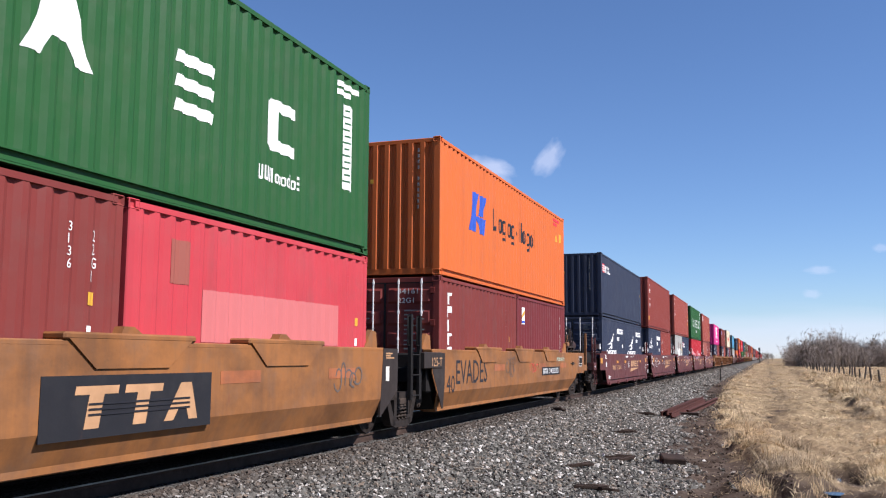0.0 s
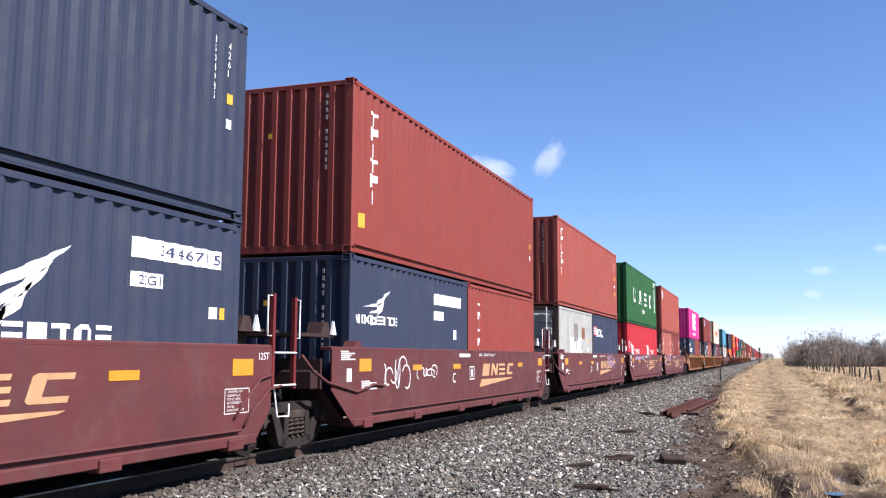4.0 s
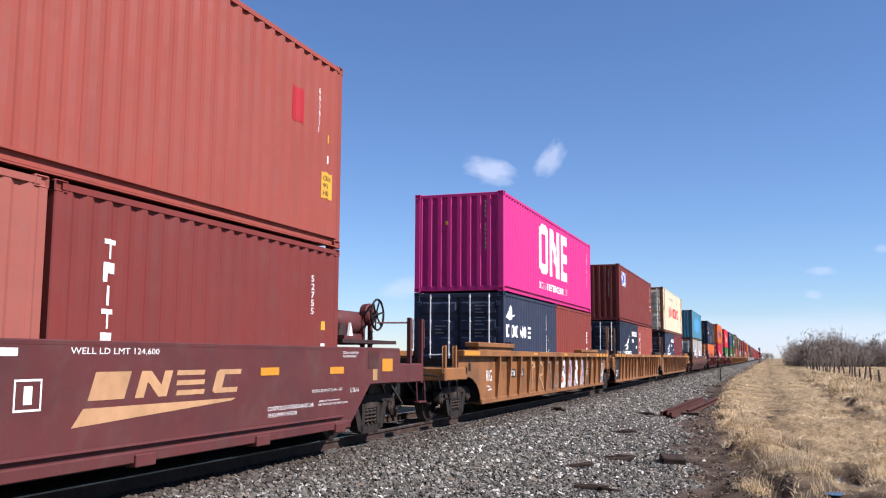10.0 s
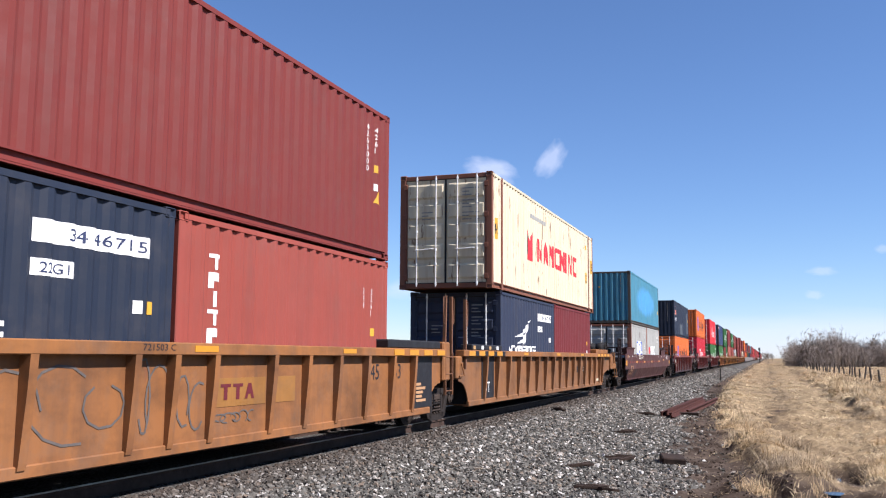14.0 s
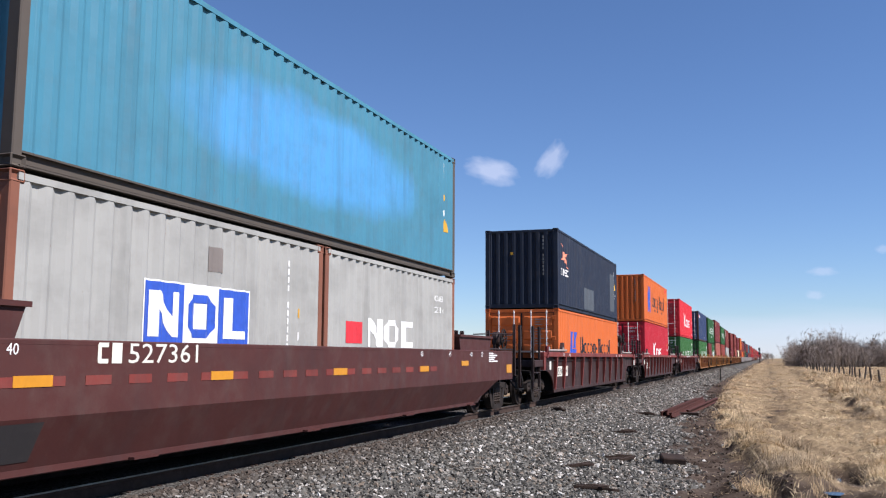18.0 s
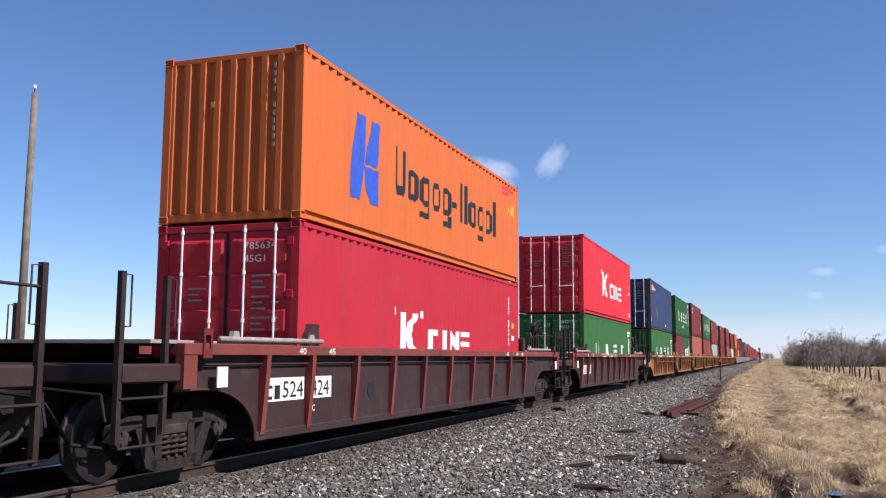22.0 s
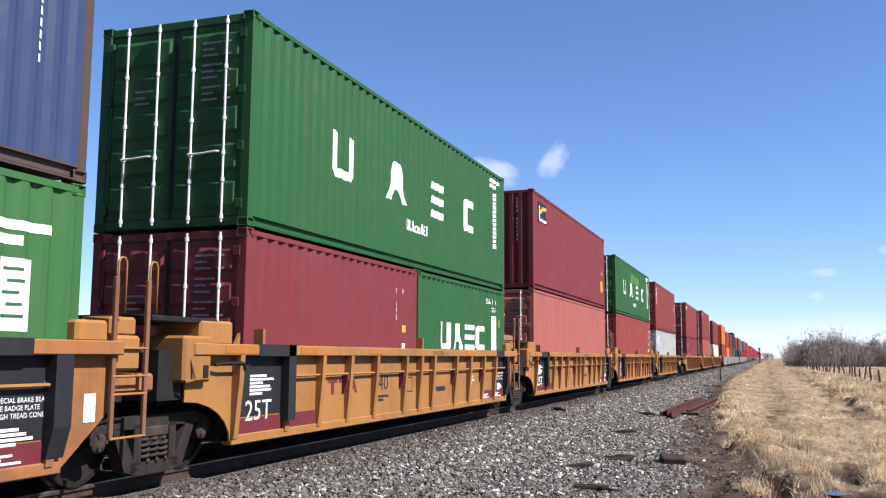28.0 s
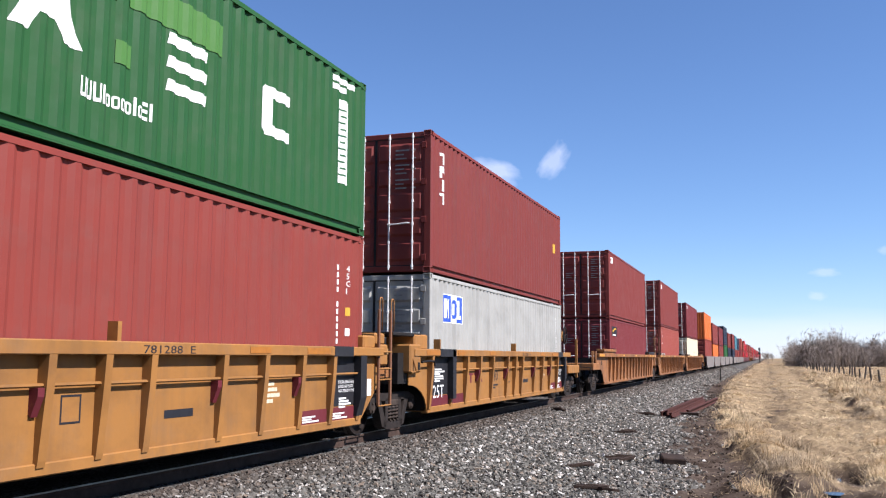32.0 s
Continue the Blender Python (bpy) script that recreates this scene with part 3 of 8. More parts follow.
def ladder(root, y, mat, z0, z1, w=0.4, x=1.36):
    for e in (-1, 1):
        part("ladder_stile", Shape().box(x - 0.025, x + 0.025, y + e * w / 2 - 0.02, y + e * w / 2 + 0.02, z0, z1), mat, root)
    k = max(2, round((z1 - z0) / 0.32))
    for i in range(k):
        z = z0 + 0.08 + (z1 - z0 - 0.16) * i / (k - 1)
        part("ladder_rung", kept(("rung", w, mat.name, x), lambda: fix_normals(Shape().tube([(x + 0.02, -w / 2, 0), (x + 0.02, w / 2, 0)], 0.012, 6).mesh("ladder_rung", mat))), mat, root).location = (0, y, z)


def hand_brake(root, y, mat, z, x=1.0, r=0.3, wheel_mat=None):
    """Brake wheel on its stand, at a car's end."""
    st = Shape().lathe([(-0.24, 0.10), (-0.22, 0.19), (-0.10, 0.205), (-0.05, 0.17), (-0.03, 0.07)], (x, y, z), 0, 18)
    st.box(x - 0.19, x - 0.13, y - 0.20, y - 0.12, 1.7, z + 0.06).box(x - 0.19, x - 0.13, y + 0.12, y + 0.20, 1.7, z + 0.06)
    stand = part("brake_stand", st, mat, root)
    wh = Shape()
    n = 26
    wh.tube([(x + 0.05, y + r * math.cos(2 * math.pi * k / n), z + r * math.sin(2 * math.pi * k / n)) for k in range(n + 1)], 0.020, 6, False)
    for k in range(6):
        t = 2 * math.pi * k / 6 + 0.2
        wh.tube([(x + 0.02, y, z), (x + 0.05, y + r * math.cos(t), z + r * math.sin(t))], 0.016, 5)
    wh.lathe([(-0.06, 0.05), (0.05, 0.05)], (x, y, z), 0, 10)
    part("brake_wheel", wh, wheel_mat or SOOT, stand, "spoked iron brake wheel", True)
    ch = Shape()
    for k in range(9):
        zz = z - 0.3 - k * 0.055
        ch.tube([(x - 0.05, y + 0.018 * math.cos(q), zz + 0.034 * math.sin(q)) if k % 2 else (x - 0.05 + 0.018 * math.cos(q), y, zz + 0.034 * math.sin(q)) for q in (0, 1.57, 3.14, 4.71, 6.28)], 0.007, 4, False)
    part("brake_chain", ch, SOOT, stand)


def air_tank(root, y, mat, z, length=1.15, r=0.25, x=0.55, along=1):
    prof = [(-length / 2, 0.08), (-length / 2 + 0.03, r * 0.75), (-length / 2 + 0.12, r), (length / 2 - 0.12, r), (length / 2 - 0.03, r * 0.75), (length / 2, 0.08)]
    part("air_reservoir", Shape().lathe(prof, (x, y, z), along, 20), mat, root, smooth=True)
    part("reservoir_cradle", Shape().box(x - 0.2, x + 0.2, y - length * 0.35, y + length * 0.35, z - r - 0.16, z - r + 0.03), mat, root)


def coupler(root, y, d, mat=None):
    sh = Shape().box(-0.12, 0.12, min(y, y + d * 0.75), max(y, y + d * 0.75), RAIL_Z + 0.72, RAIL_Z + 0.95, 0.02)
    sh.box(-0.2, 0.16, min(y + d * 0.7, y + d * 1.0), max(y + d * 0.7, y + d * 1.0), RAIL_Z + 0.68, RAIL_Z + 1.0, 0.05)
    part("coupler", sh, SOOT, root)
    # dark box added to close the bright gap between the cars
    lo, hi = sorted((y - d * 0.7, y + d * 0.1))
    part("draft_gear", Shape().box(-0.4, 0.4, lo, hi, 1.12, 1.62, 0.03), SOOT, root)
    part("cut_lever", Shape().tube([(0.1, y + d * 0.72, 1.72), (0.5, y + d * 0.25, 1.66), (1.3, y + d * 0.2, 1.6), (1.36, y + d * 0.2, 1.34)], 0.016, 6), SOOT, root)
    part("brake_rigging", Shape().tube([(0.75, y - d * 0.9, 1.2), (0.95, y - d * 0.3, 1.02), (0.9, y + d * 0.15, 1.1), (0.6, y + d * 0.2, 1.5)], 0.024, 6), SOOT, root)
    part("air_hose", Shape().tube([(0.35, y, 1.45), (0.36, y + d * 0.3, 1.15), (0.3, y + d * 0.6, 1.05), (0.2, y + d * 0.95, 1.2)], 0.025, 7), RUBBER, root, smooth=True)


def scribble(parent, y, z, w, h, ink, seed, strokes=7, thick=0.03, x=None):
    """A sprayed scrawl: loops and strokes of paint."""
    rnd = random.Random(seed)
    va, fa = [], []
    for k in range(strokes):
        cy, cz = y + w * (k + 0.5) / strokes, z + h * (0.4 + 0.25 * rnd.random())
        a0, turn = rnd.random() * 6.28, rnd.choice((-1, 1)) * (3.4 + 2.5 * rnd.random())
        ry, rz = w / strokes * (0.45 + 0.5 * rnd.random()), h * (0.25 + 0.3 * rnd.random())
        pts = [(cy + ry * math.cos(a0 + turn * i / 9) + 0.05 * ry * i, cz + rz * math.sin(a0 + turn * i / 9)) for i in range(10)]
        for i in range(9):
            (p, q), (u, v) = pts[i], pts[i + 1]
            dl = math.hypot(u - p, v - q) or 1
            ny, nz = -(v - q) / dl * thick / 2, (u - p) / dl * thick / 2
            o = len(va)
            va += [(p + ny, q + nz), (p - ny, q - nz), (u - ny, v - nz), (u + ny, v + nz)]
            fa.append((o, o + 1, o + 2, o + 3))
    ob = painted((va, fa), ink, parent, "graffiti", OUT if x is None else x, None, 0.003)
    for i, v in enumerate(ob.data.vertices):      # later strokes lie over earlier ones
        v.co.x += 0.00008 * (i // 4)
    return ob


def sprayed_letter(parent, kind, y, z, w, h, fill, edge, x, thick=0.15):
    """A large bulging sprayed shape: an outline stroke with a paler stroke over it."""
    paths = {"arch": [(0.1, 0.0), (0.12, 0.55), (0.3, 0.95), (0.7, 0.95), (0.88, 0.55), (0.9, 0.0)], "stem": [(0.5, 0.0), (0.55, 0.4), (0.45, 0.75), (0.5, 1.0)],
             "hook": [(0.85, 0.95), (0.3, 0.9), (0.15, 0.65), (0.5, 0.5), (0.85, 0.32), (0.7, 0.05), (0.15, 0.05)], "cross": [(0.1, 0.9), (0.5, 1.0), (0.9, 0.85), (0.55, 0.8), (0.5, 0.4), (0.42, 0.0)],
             "leg": [(0.15, 0.0), (0.2, 0.95), (0.8, 0.85), (0.75, 0.55), (0.3, 0.5), (0.6, 0.3), (0.92, 0.0)], "ring": [(0.5, 0.0), (0.1, 0.35), (0.2, 0.85), (0.6, 1.0), (0.9, 0.6), (0.75, 0.12), (0.45, 0.02)]}
    pts = paths[kind]
    fine = []
    for i in range(len(pts) - 1):
        p0, p1, p2, p3 = pts[max(i - 1, 0)], pts[i], pts[i + 1], pts[min(i + 2, len(pts) - 1)]
        for k in range(5):
            t = k / 5
            fine.append(tuple(0.5 * (2 * p1[a] + (p2[a] - p0[a]) * t + (2 * p0[a] - 5 * p1[a] + 4 * p2[a] - p3[a]) * t * t + (3 * p1[a] - p0[a] - 3 * p2[a] + p3[a]) * t ** 3) for a in (0, 1)))
    fine = [(y + w * a, z + h * b) for a, b in fine + [pts[-1]]]
    for ink, th, lift in ((edge, thick + 0.05, 0.003), (fill, thick, 0.010)):
        va, fa = [], []
        for i, (p, q) in enumerate(fine):
            a, b = fine[max(i - 1, 0)], fine[min(i + 1, len(fine) - 1)]
            dl = math.hypot(b[0] - a[0], b[1] - a[1]) or 1
            g = th * (0.75 + 0.3 * math.sin(1.7 * i)) / 2 if th == thick else th / 2
            ny, nz = -(b[1] - a[1]) / dl * g, (b[0] - a[0]) / dl * g
            va += [(p + ny, q + nz), (p - ny, q - nz)]
        fa = [(2 * i, 2 * i + 1, 2 * i + 3, 2 * i + 2) for i in range(len(fine) - 1)]
        ob = painted((va, fa), ink, parent, "graffiti", x, None, lift)
        for i, v in enumerate(ob.data.vertices):
            v.co.x += 0.0001 * (i // 2)


def plate(parent, y0, y1, z0, z1, mat, name="plate", x=None, thick=0.006):
    x = OUT if x is None else x
    return part(name, Shape().box(x - 0.01, x + thick, y0, y1, z0, z1), mat, parent)


def lines_on(parent, texts, y, ztop, h, ink=None, x=None, gap=0.5, w=None):
    for i, t in enumerate(texts):
        painted(text_faces(t, y, ztop - (i + 1) * h - i * h * gap, h, w), ink or WHITE, parent, "lettering", OUT if x is None else x)


def small_print(parent, lines, y, ztop, h, w, ink=None, x=None):
    painted(bars_of_writing(lines, y, ztop, h, w), ink or WHITE, parent, "lettering", OUT if x is None else x)


def well_car(style, label, c, t0, t1, b0, b1, trucks, mat, chord=None, rib_mat=None, end_mat=None, ribs=(), knee=1.47, far_knee=None, shelf=0.0, far_shelf=0.0, detail=2, group="well cars", straight_end=False, fold=0.0, fold_z=1.44):
    """One well unit. c: place of its container's near end; t0..t1 the sills, b0..b1 the underside; all along the train."""
    root = thing("well_car", label, "railcar", group)
    t0, t1, b0, b1 = t0 - c, t1 - c, b0 - c, b1 - c
    chord, rib_mat, end_mat = chord or mat, rib_mat or mat, end_mat or SOOT
    ribbed = style == "ribbed"
    skin = OUT - (0.13 if ribbed else 0.001)
    for e in (1, -1):
        arc = np.linspace(0, math.pi / 2, 7) if ribbed else np.array([0.0, math.pi / 2])
        kf = far_knee or knee
        u0, u1 = t0 + shelf, t1 - far_shelf
        lip = SILL - (0.13 if ribbed else 0.05)
        outline = [(t0, lip), (t1, lip)] + ([(t1, kf)] if far_shelf else []) + [(u1 + (b1 - u1) * math.sin(t), BELLY + (kf - BELLY) * math.cos(t)) for t in (arc if not straight_end else (0.0, math.pi / 2))] + [(b0 + (u0 - b0) * (1 - math.cos(t)), BELLY + (knee - BELLY) * math.sin(t)) for t in arc] + ([(t0, knee)] if shelf else [])
        a, b = sorted((e * (skin - 0.02), e * skin))
        if fold:              # the lower part of the side leans in under the fold
            up, low = [], []
            for (y0, z0), (y1, z1) in zip(outline, outline[1:] + outline[:1]):
                (up if z0 >= fold_z else low).append((y0, z0))
                if (z0 - fold_z) * (z1 - fold_z) < 0:
                    cut = (y0 + (y1 - y0) * (fold_z - z0) / (z1 - z0), fold_z)
                    up.append(cut)
                    low.append(cut)
                elif z0 == fold_z or z1 == fold_z:
                    low += [q for q in ((y0, z0), (y1, z1)) if q[1] == fold_z and q not in low]
            side = Shape().prism(up, a, b)
            o = len(side.v)
            side.prism(low, a, b)
            for i in range(o, len(side.v)):
                x, y, z = side.v[i]
                side.v[i] = (x - e * fold * (fold_z - z) / (fold_z - BELLY), y, z)
            part("side_wall", side, mat, root)
        else:
            part("side_wall", Shape().prism(outline, a, b), mat, root)
        a, b = sorted((e * (OUT - 0.2), e * (OUT + (0.0 if ribbed else -0.004))))
        part("top_chord", Shape().box(a, b, t0, t1, SILL - 0.14 if ribbed else SILL - 0.06, SILL, 0.012), chord, root)
        a, b = sorted((e * (OUT - 0.25 - fold), e * (OUT - (0.10 if ribbed else -0.02) - fold)))
        part("bottom_chord", Shape().box(a, b, b0, b1, BELLY - 0.03, BELLY + 0.09, 0.012), mat, root)
        far_ribs = Shape()
        if ribbed:
            for k, y in enumerate(ribs):
                y -= c
                zlow = BELLY + 0.05
                if y < b0:
                    zlow = max(zlow, knee + (BELLY - knee) * (y - t0) / (b0 - t0) + 0.03)
                if y > b1:
                    zlow = max(zlow, knee + (BELLY - knee) * (t1 - y) / (t1 - b1) + 0.03)
                prof = [(skin - 0.005, zlow), (skin + 0.045, zlow), (skin + 0.055, zlow + 0.06), (OUT - 0.02, SILL - 0.45), (OUT - 0.004, SILL - 0.13), (skin - 0.005, SILL - 0.13)]
                if e < 0 or detail < 2:
                    far_ribs.prism([(e * q, z) for q, z in prof], y - 0.05, y + 0.05, 1)
                else:
                    part("rib", Shape().prism([(e * q, z) for q, z in prof], y - 0.05, y + 0.05, 1), rib_mat, root)
            if far_ribs.v:
                tagged(part("ribs", far_ribs, rib_mat, root), kind="stuff")
    # well floor: cross members and end bulkheads
    for k in range(5):
        y = b0 + 0.4 + (b1 - b0 - 0.8) * k / 4
        part("cross_member", kept(("cross", mat.name), lambda: Shape().box(-1.3, 1.3, -0.2, 0.2, BELLY - 0.02, FLOOR_Z - 0.1).mesh("cross_member", mat)), mat, root).location = (0, y, 0)
    for d, y, yb in ((-1, t0, b0), (1, t1, b1)):
        yk = y - d * (shelf if d < 0 else far_shelf) * 1.0
        if ribbed:
            part("end_bulkhead", Shape().box(-OUT + 0.17, OUT - 0.17, min(yb, yb - d * 0.08), max(yb, yb - d * 0.08), BELLY + 0.02, 1.95), SOOT, root)
            continue
        part("end_bulkhead", Shape().prism([(yb, BELLY + 0.02), (yk, knee + 0.02), (yk - d * 0.1, knee + 0.02), (yb - d * 0.1, BELLY + 0.02)], -OUT + 0.16, OUT - 0.16).box(-OUT + 0.16, OUT - 0.16, min(y, yk) - 0.06, max(y, yk) + 0.0, knee + 0.02, 1.95), end_mat, root)
    for d, y in trucks:
        y -= c
        ye = t0 if d < 0 else t1
        lo, hi = sorted((ye - d * 0.1, y + d * 0.35))
        # the narrow lower box is added to block the view under the deck
        part("end_platform", Shape().box(-0.62, 0.62, lo, hi, 1.42, 1.72, 0.02).box(-0.42, 0.42, lo, hi, 1.08, 1.44).box(-OUT + 0.2, OUT - 0.2, min(ye, ye + d * 0.25), max(ye, ye + d * 0.25), 1.5, 1.78, 0.02), end_mat, root)
    rides(root, c, 0.0)
    return root


# ---- ground ----
def smoothstep(a, b, v):
    t = np.clip((v - a) / (b - a), 0, 1)
    return t * t * (3 - 2 * t)


def wobble(x, y, k=0.0):
    return np.sin(x * 1.3 + y * 0.7 + k) * np.sin(y * 0.9 - x * 0.4 + 2 * k) + 0.5 * np.sin(x * 3.1 - y * 2.3 + k) * np.sin(y * 2.9 + x + k)


def stone_edge(y):
    """Where the ballast's foot ends, on the camera's side."""
    return -4.1 + 2.8 * np.exp(-np.maximum(y - 13.0, 0) / 21.0)


def grass_edge(y):
    return -2.9 + 2.97 * np.exp(-np.maximum(y - 15.0, 0) / 22.0)


def bank_edge(y):
    """Foot of the overgrown bank beyond the mown strip."""
    return 2.88 + 0.003 * y + 0.16 * np.sin(y * 0.33) + 0.11 * np.sin(y * 0.9 + 1) + 0.06 * np.sin(y * 2.3)


def bare_and_shaded(x, y):
    """Where no straw grows: the burrow, hollows and the painted shaded side of the grass edge, worn ruts, the muddy
    near end.
    """
    w = 0.25 * wobble(x * 3.0, y * 2.2, 5.0)
    burrow = 1.2 * np.exp(-(((x - 1.22) / 0.36) ** 2 + ((y - 17.0) / 1.1) ** 2))
    # second term colours the grass lip's shaded side as dark soil
    edge = np.exp(-(((x + 0.50) / 0.24) ** 2 + ((y - 18.4) / 1.0) ** 2)) + 0.9 * np.exp(-(((x + 1.0) / 0.2) ** 2 + ((y - 23.0) / 1.6) ** 2))
    near = 0.46 * smoothstep(16.0, 14.0, y + w * 2) * smoothstep(8, 11, y) * smoothstep(-0.4, 0.6, x) * smoothstep(3.2, 2.2, x)
    ruts = 0.36 * (np.exp(-((x - rut_line(y)) / 0.32) ** 2) + 0.8 * np.exp(-((x - bank_edge(y) + 0.2) / 0.2) ** 2)) * smoothstep(22, 32, y) * (0.6 + 0.6 * np.sin(y * 0.7) * np.sin(y * 1.9))
    return np.clip((burrow + edge + near + ruts) * 1.5 * (1 + w), 0, 1)


def rut_line(y):
    """The old wheel rut along the mown strip."""
    return 0.30 + 0.22 * np.sin(y * 0.16) + 0.1 * np.sin(y * 0.53)


def ground_height(x, y):
    x, y = np.asarray(x, float), np.asarray(y, float)
    d = np.abs(x - TRACK_X)
    foot = np.where(x > TRACK_X, stone_edge(y) - TRACK_X, 4.2)
    bank = 0.50 - 0.52 * smoothstep(1.75, foot, d) ** 0.8
    rise = (0.62 + 0.38 * np.sin(y * 0.55) * np.sin(y * 0.23 + 1)) * smoothstep(0.0, 0.5, x - bank_edge(y)) * smoothstep(9, 5, x) * smoothstep(220, 120, y) * smoothstep(8, 15, y)
    lip = x - grass_edge(y) - 0.12 * np.sin(y * 1.1) - 0.08 * np.sin(y * 2.7 + 1)
    ridge = smoothstep(-0.05, 0.18, lip) * smoothstep(1.7, 0.5, lip) * smoothstep(130, 70, y) * smoothstep(9, 14, y) * (0.15 + 0.06 * np.sin(y * 0.8 + 2))
    ruts = (0.07 * np.exp(-((x - rut_line(y)) / 0.28) ** 2) + 0.05 * np.exp(-((x - bank_edge(y) + 0.25) / 0.25) ** 2)) * (0.5 + 0.5 * np.sin(y * 0.6 + 2 * np.sin(y * 0.17)))
    knolls = 0.06 * wobble(x * 1.4, y * 0.9, 2.0) + 0.045 * wobble(x * 3.1, y * 1.9, 4.0)
    field = 0.03 * wobble(x * 0.35, y * 0.3) + 0.06 * smoothstep(-1.5, 1.5, x) + 0.34 * rise + ridge - ruts * smoothstep(22, 32, y) * smoothstep(190, 120, y) + knolls * smoothstep(-2, 0, x) * smoothstep(80, 25, y)
    hollow = -0.36 * np.exp(-(((x - 1.24) / 0.26) ** 2 + ((y - 17.3) / 0.8) ** 2)) - 0.12 * np.exp(-(((x - 0.80) / 0.4) ** 2 + ((y - 14.3) / 0.9) ** 2)) - 0.16 * np.exp(-(((x + 0.50) / 0.2) ** 2 + ((y - 18.4) / 0.9) ** 2)) - 0.10 * np.exp(-(((x + 1.0) / 0.5) ** 2 + ((y - 22) / 7.0) ** 2))
    return np.where(d < foot, bank, bank + field * smoothstep(0, 1.2, d - foot)) + hollow


def axis_of(*spans):
    out = []
    for a, b, step in spans:
        out += list(np.arange(a, b, step))
    return np.array(out)


def ground_material():
    m, n, l, p = node_material("trackside_ground")

    def attr(name):
        a = n.new("ShaderNodeAttribute")
        a.attribute_name = name
        return a.outputs["Fac"]
    fine = noise_of(n, l, 22.0, 5)
    dirt = mixed(n, l, ramp_of(n, l, noise_of(n, l, 1.3, 6, (1, 0.6, 1), 0.65), 0.36, 0.62), (0.024, 0.016, 0.011), (0.092, 0.070, 0.054))
    dirt = mixed(n, l, scaled(n, l, ramp_of(n, l, noise_of(n, l, 9.0, 8, (1, 0.5, 1), 0.75), 0.48, 0.66), 0.75), dirt, (0.026, 0.017, 0.012))
    vor = n.new("ShaderNodeTexVoronoi")
    vor.inputs["Scale"].default_value = 34.0
    tc = n.new("ShaderNodeTexCoord")
    l.new(tc.outputs["Object"], vor.inputs["Vector"])
    stone = mixed(n, l, ramp_of(n, l, vor.outputs["Color"], 0.1, 0.95), (0.065, 0.060, 0.053), (0.185, 0.175, 0.157))
    # near-black rims put the shade between stones into the colour
    stone = mixed(n, l, ramp_of(n, l, vor.outputs["Distance"], 0.35, 0.75), stone, (0.022, 0.020, 0.018))
    straw = mixed(n, l, ramp_of(n, l, noise_of(n, l, 5.0, 8, (1, 0.4, 1), 0.75), 0.36, 0.62), (0.085, 0.058, 0.034), (0.33, 0.245, 0.14))
    straw = mixed(n, l, ramp_of(n, l, noise_of(n, l, 0.55, 5, (1, 0.5, 1)), 0.46, 0.7), straw, (0.13, 0.092, 0.055))
    c = mixed(n, l, attr("straw"), dirt, straw)
    c = mixed(n, l, attr("stone"), c, stone)
    l.new(c, p.inputs["Base Color"])
    p.inputs["Roughness"].default_value, p.inputs["Specular IOR Level"].default_value = 0.95, 0.04
    bumped(n, l, p, mixed(n, l, attr("stone"), fine, vor.outputs["Distance"]), 0.6, 0.03)
    return m


def build_ground():
    xs = np.concatenate([[-3500, -1500, -600, -250, -110, -60, -35, -22], axis_of((-16, -3, 0.2), (-3, 4.4, 0.09), (4.4, 14, 0.2), (14, 30, 1.5)), [30, 40, 60, 110, 250, 600, 1500, 3500]])
    ys = np.concatenate([[-300, -80, -25, -10], axis_of((-4, 46, 0.2), (46, 100, 0.8), (100, 260, 4)), [260, 340, 450, 600, 850, 1200, 1800, 3800]])
    X, Y = np.meshgrid(xs, ys)
    Z = ground_height(X, Y)
    rng = np.random.default_rng(3)
    near = (np.abs(X) < 14) & (Y < 60) & (X > -3.5)
    Z = Z + np.where(near, rng.normal(0, 0.012, X.shape), 0)
    nx, ny = len(xs), len(ys)
    idx = np.arange(nx * ny).reshape(ny, nx)
    faces = np.stack([idx[:-1, :-1], idx[:-1, 1:], idx[1:, 1:], idx[1:, :-1]], -1).reshape(-1, 4)
    me = bpy.data.meshes.new("ground")
    me.from_pydata(np.stack([X, Y, Z], -1).reshape(-1, 3).tolist(), [], faces.tolist())
    w = 0.3 * wobble(X * 1.7, Y * 1.1) + 0.2 * wobble(X * 4, Y * 3.3, 1.0) + 0.25 * rng.normal(0, 1, X.shape) * (Y < 60)
    d = X - stone_edge(Y)
    stone = (1 - smoothstep(-0.45, 0.35, d + 0.9 * w)) * (X > TRACK_X - 4.0)
    straw = np.clip(smoothstep(-0.25, 0.35, X - grass_edge(Y) + 0.6 * w) + (X < TRACK_X - 3.8), 0, 1)
    bared = bare_and_shaded(X, Y)
    straw = np.clip(straw - 1.5 * bared, 0, 1)
    for key, val in (("stone", stone), ("straw", straw)):
        a = me.attributes.new(key, "FLOAT", "POINT")
        a.data.foreach_set("value", val.reshape(-1).astype(np.float32))
    for q in me.polygons:
        q.use_smooth = True
    me.materials.append(ground_material())
    return tagged(new("ground", me), "flat prairie ground of dry soil, straw and ballast shoulder", "ground", kind="structure")


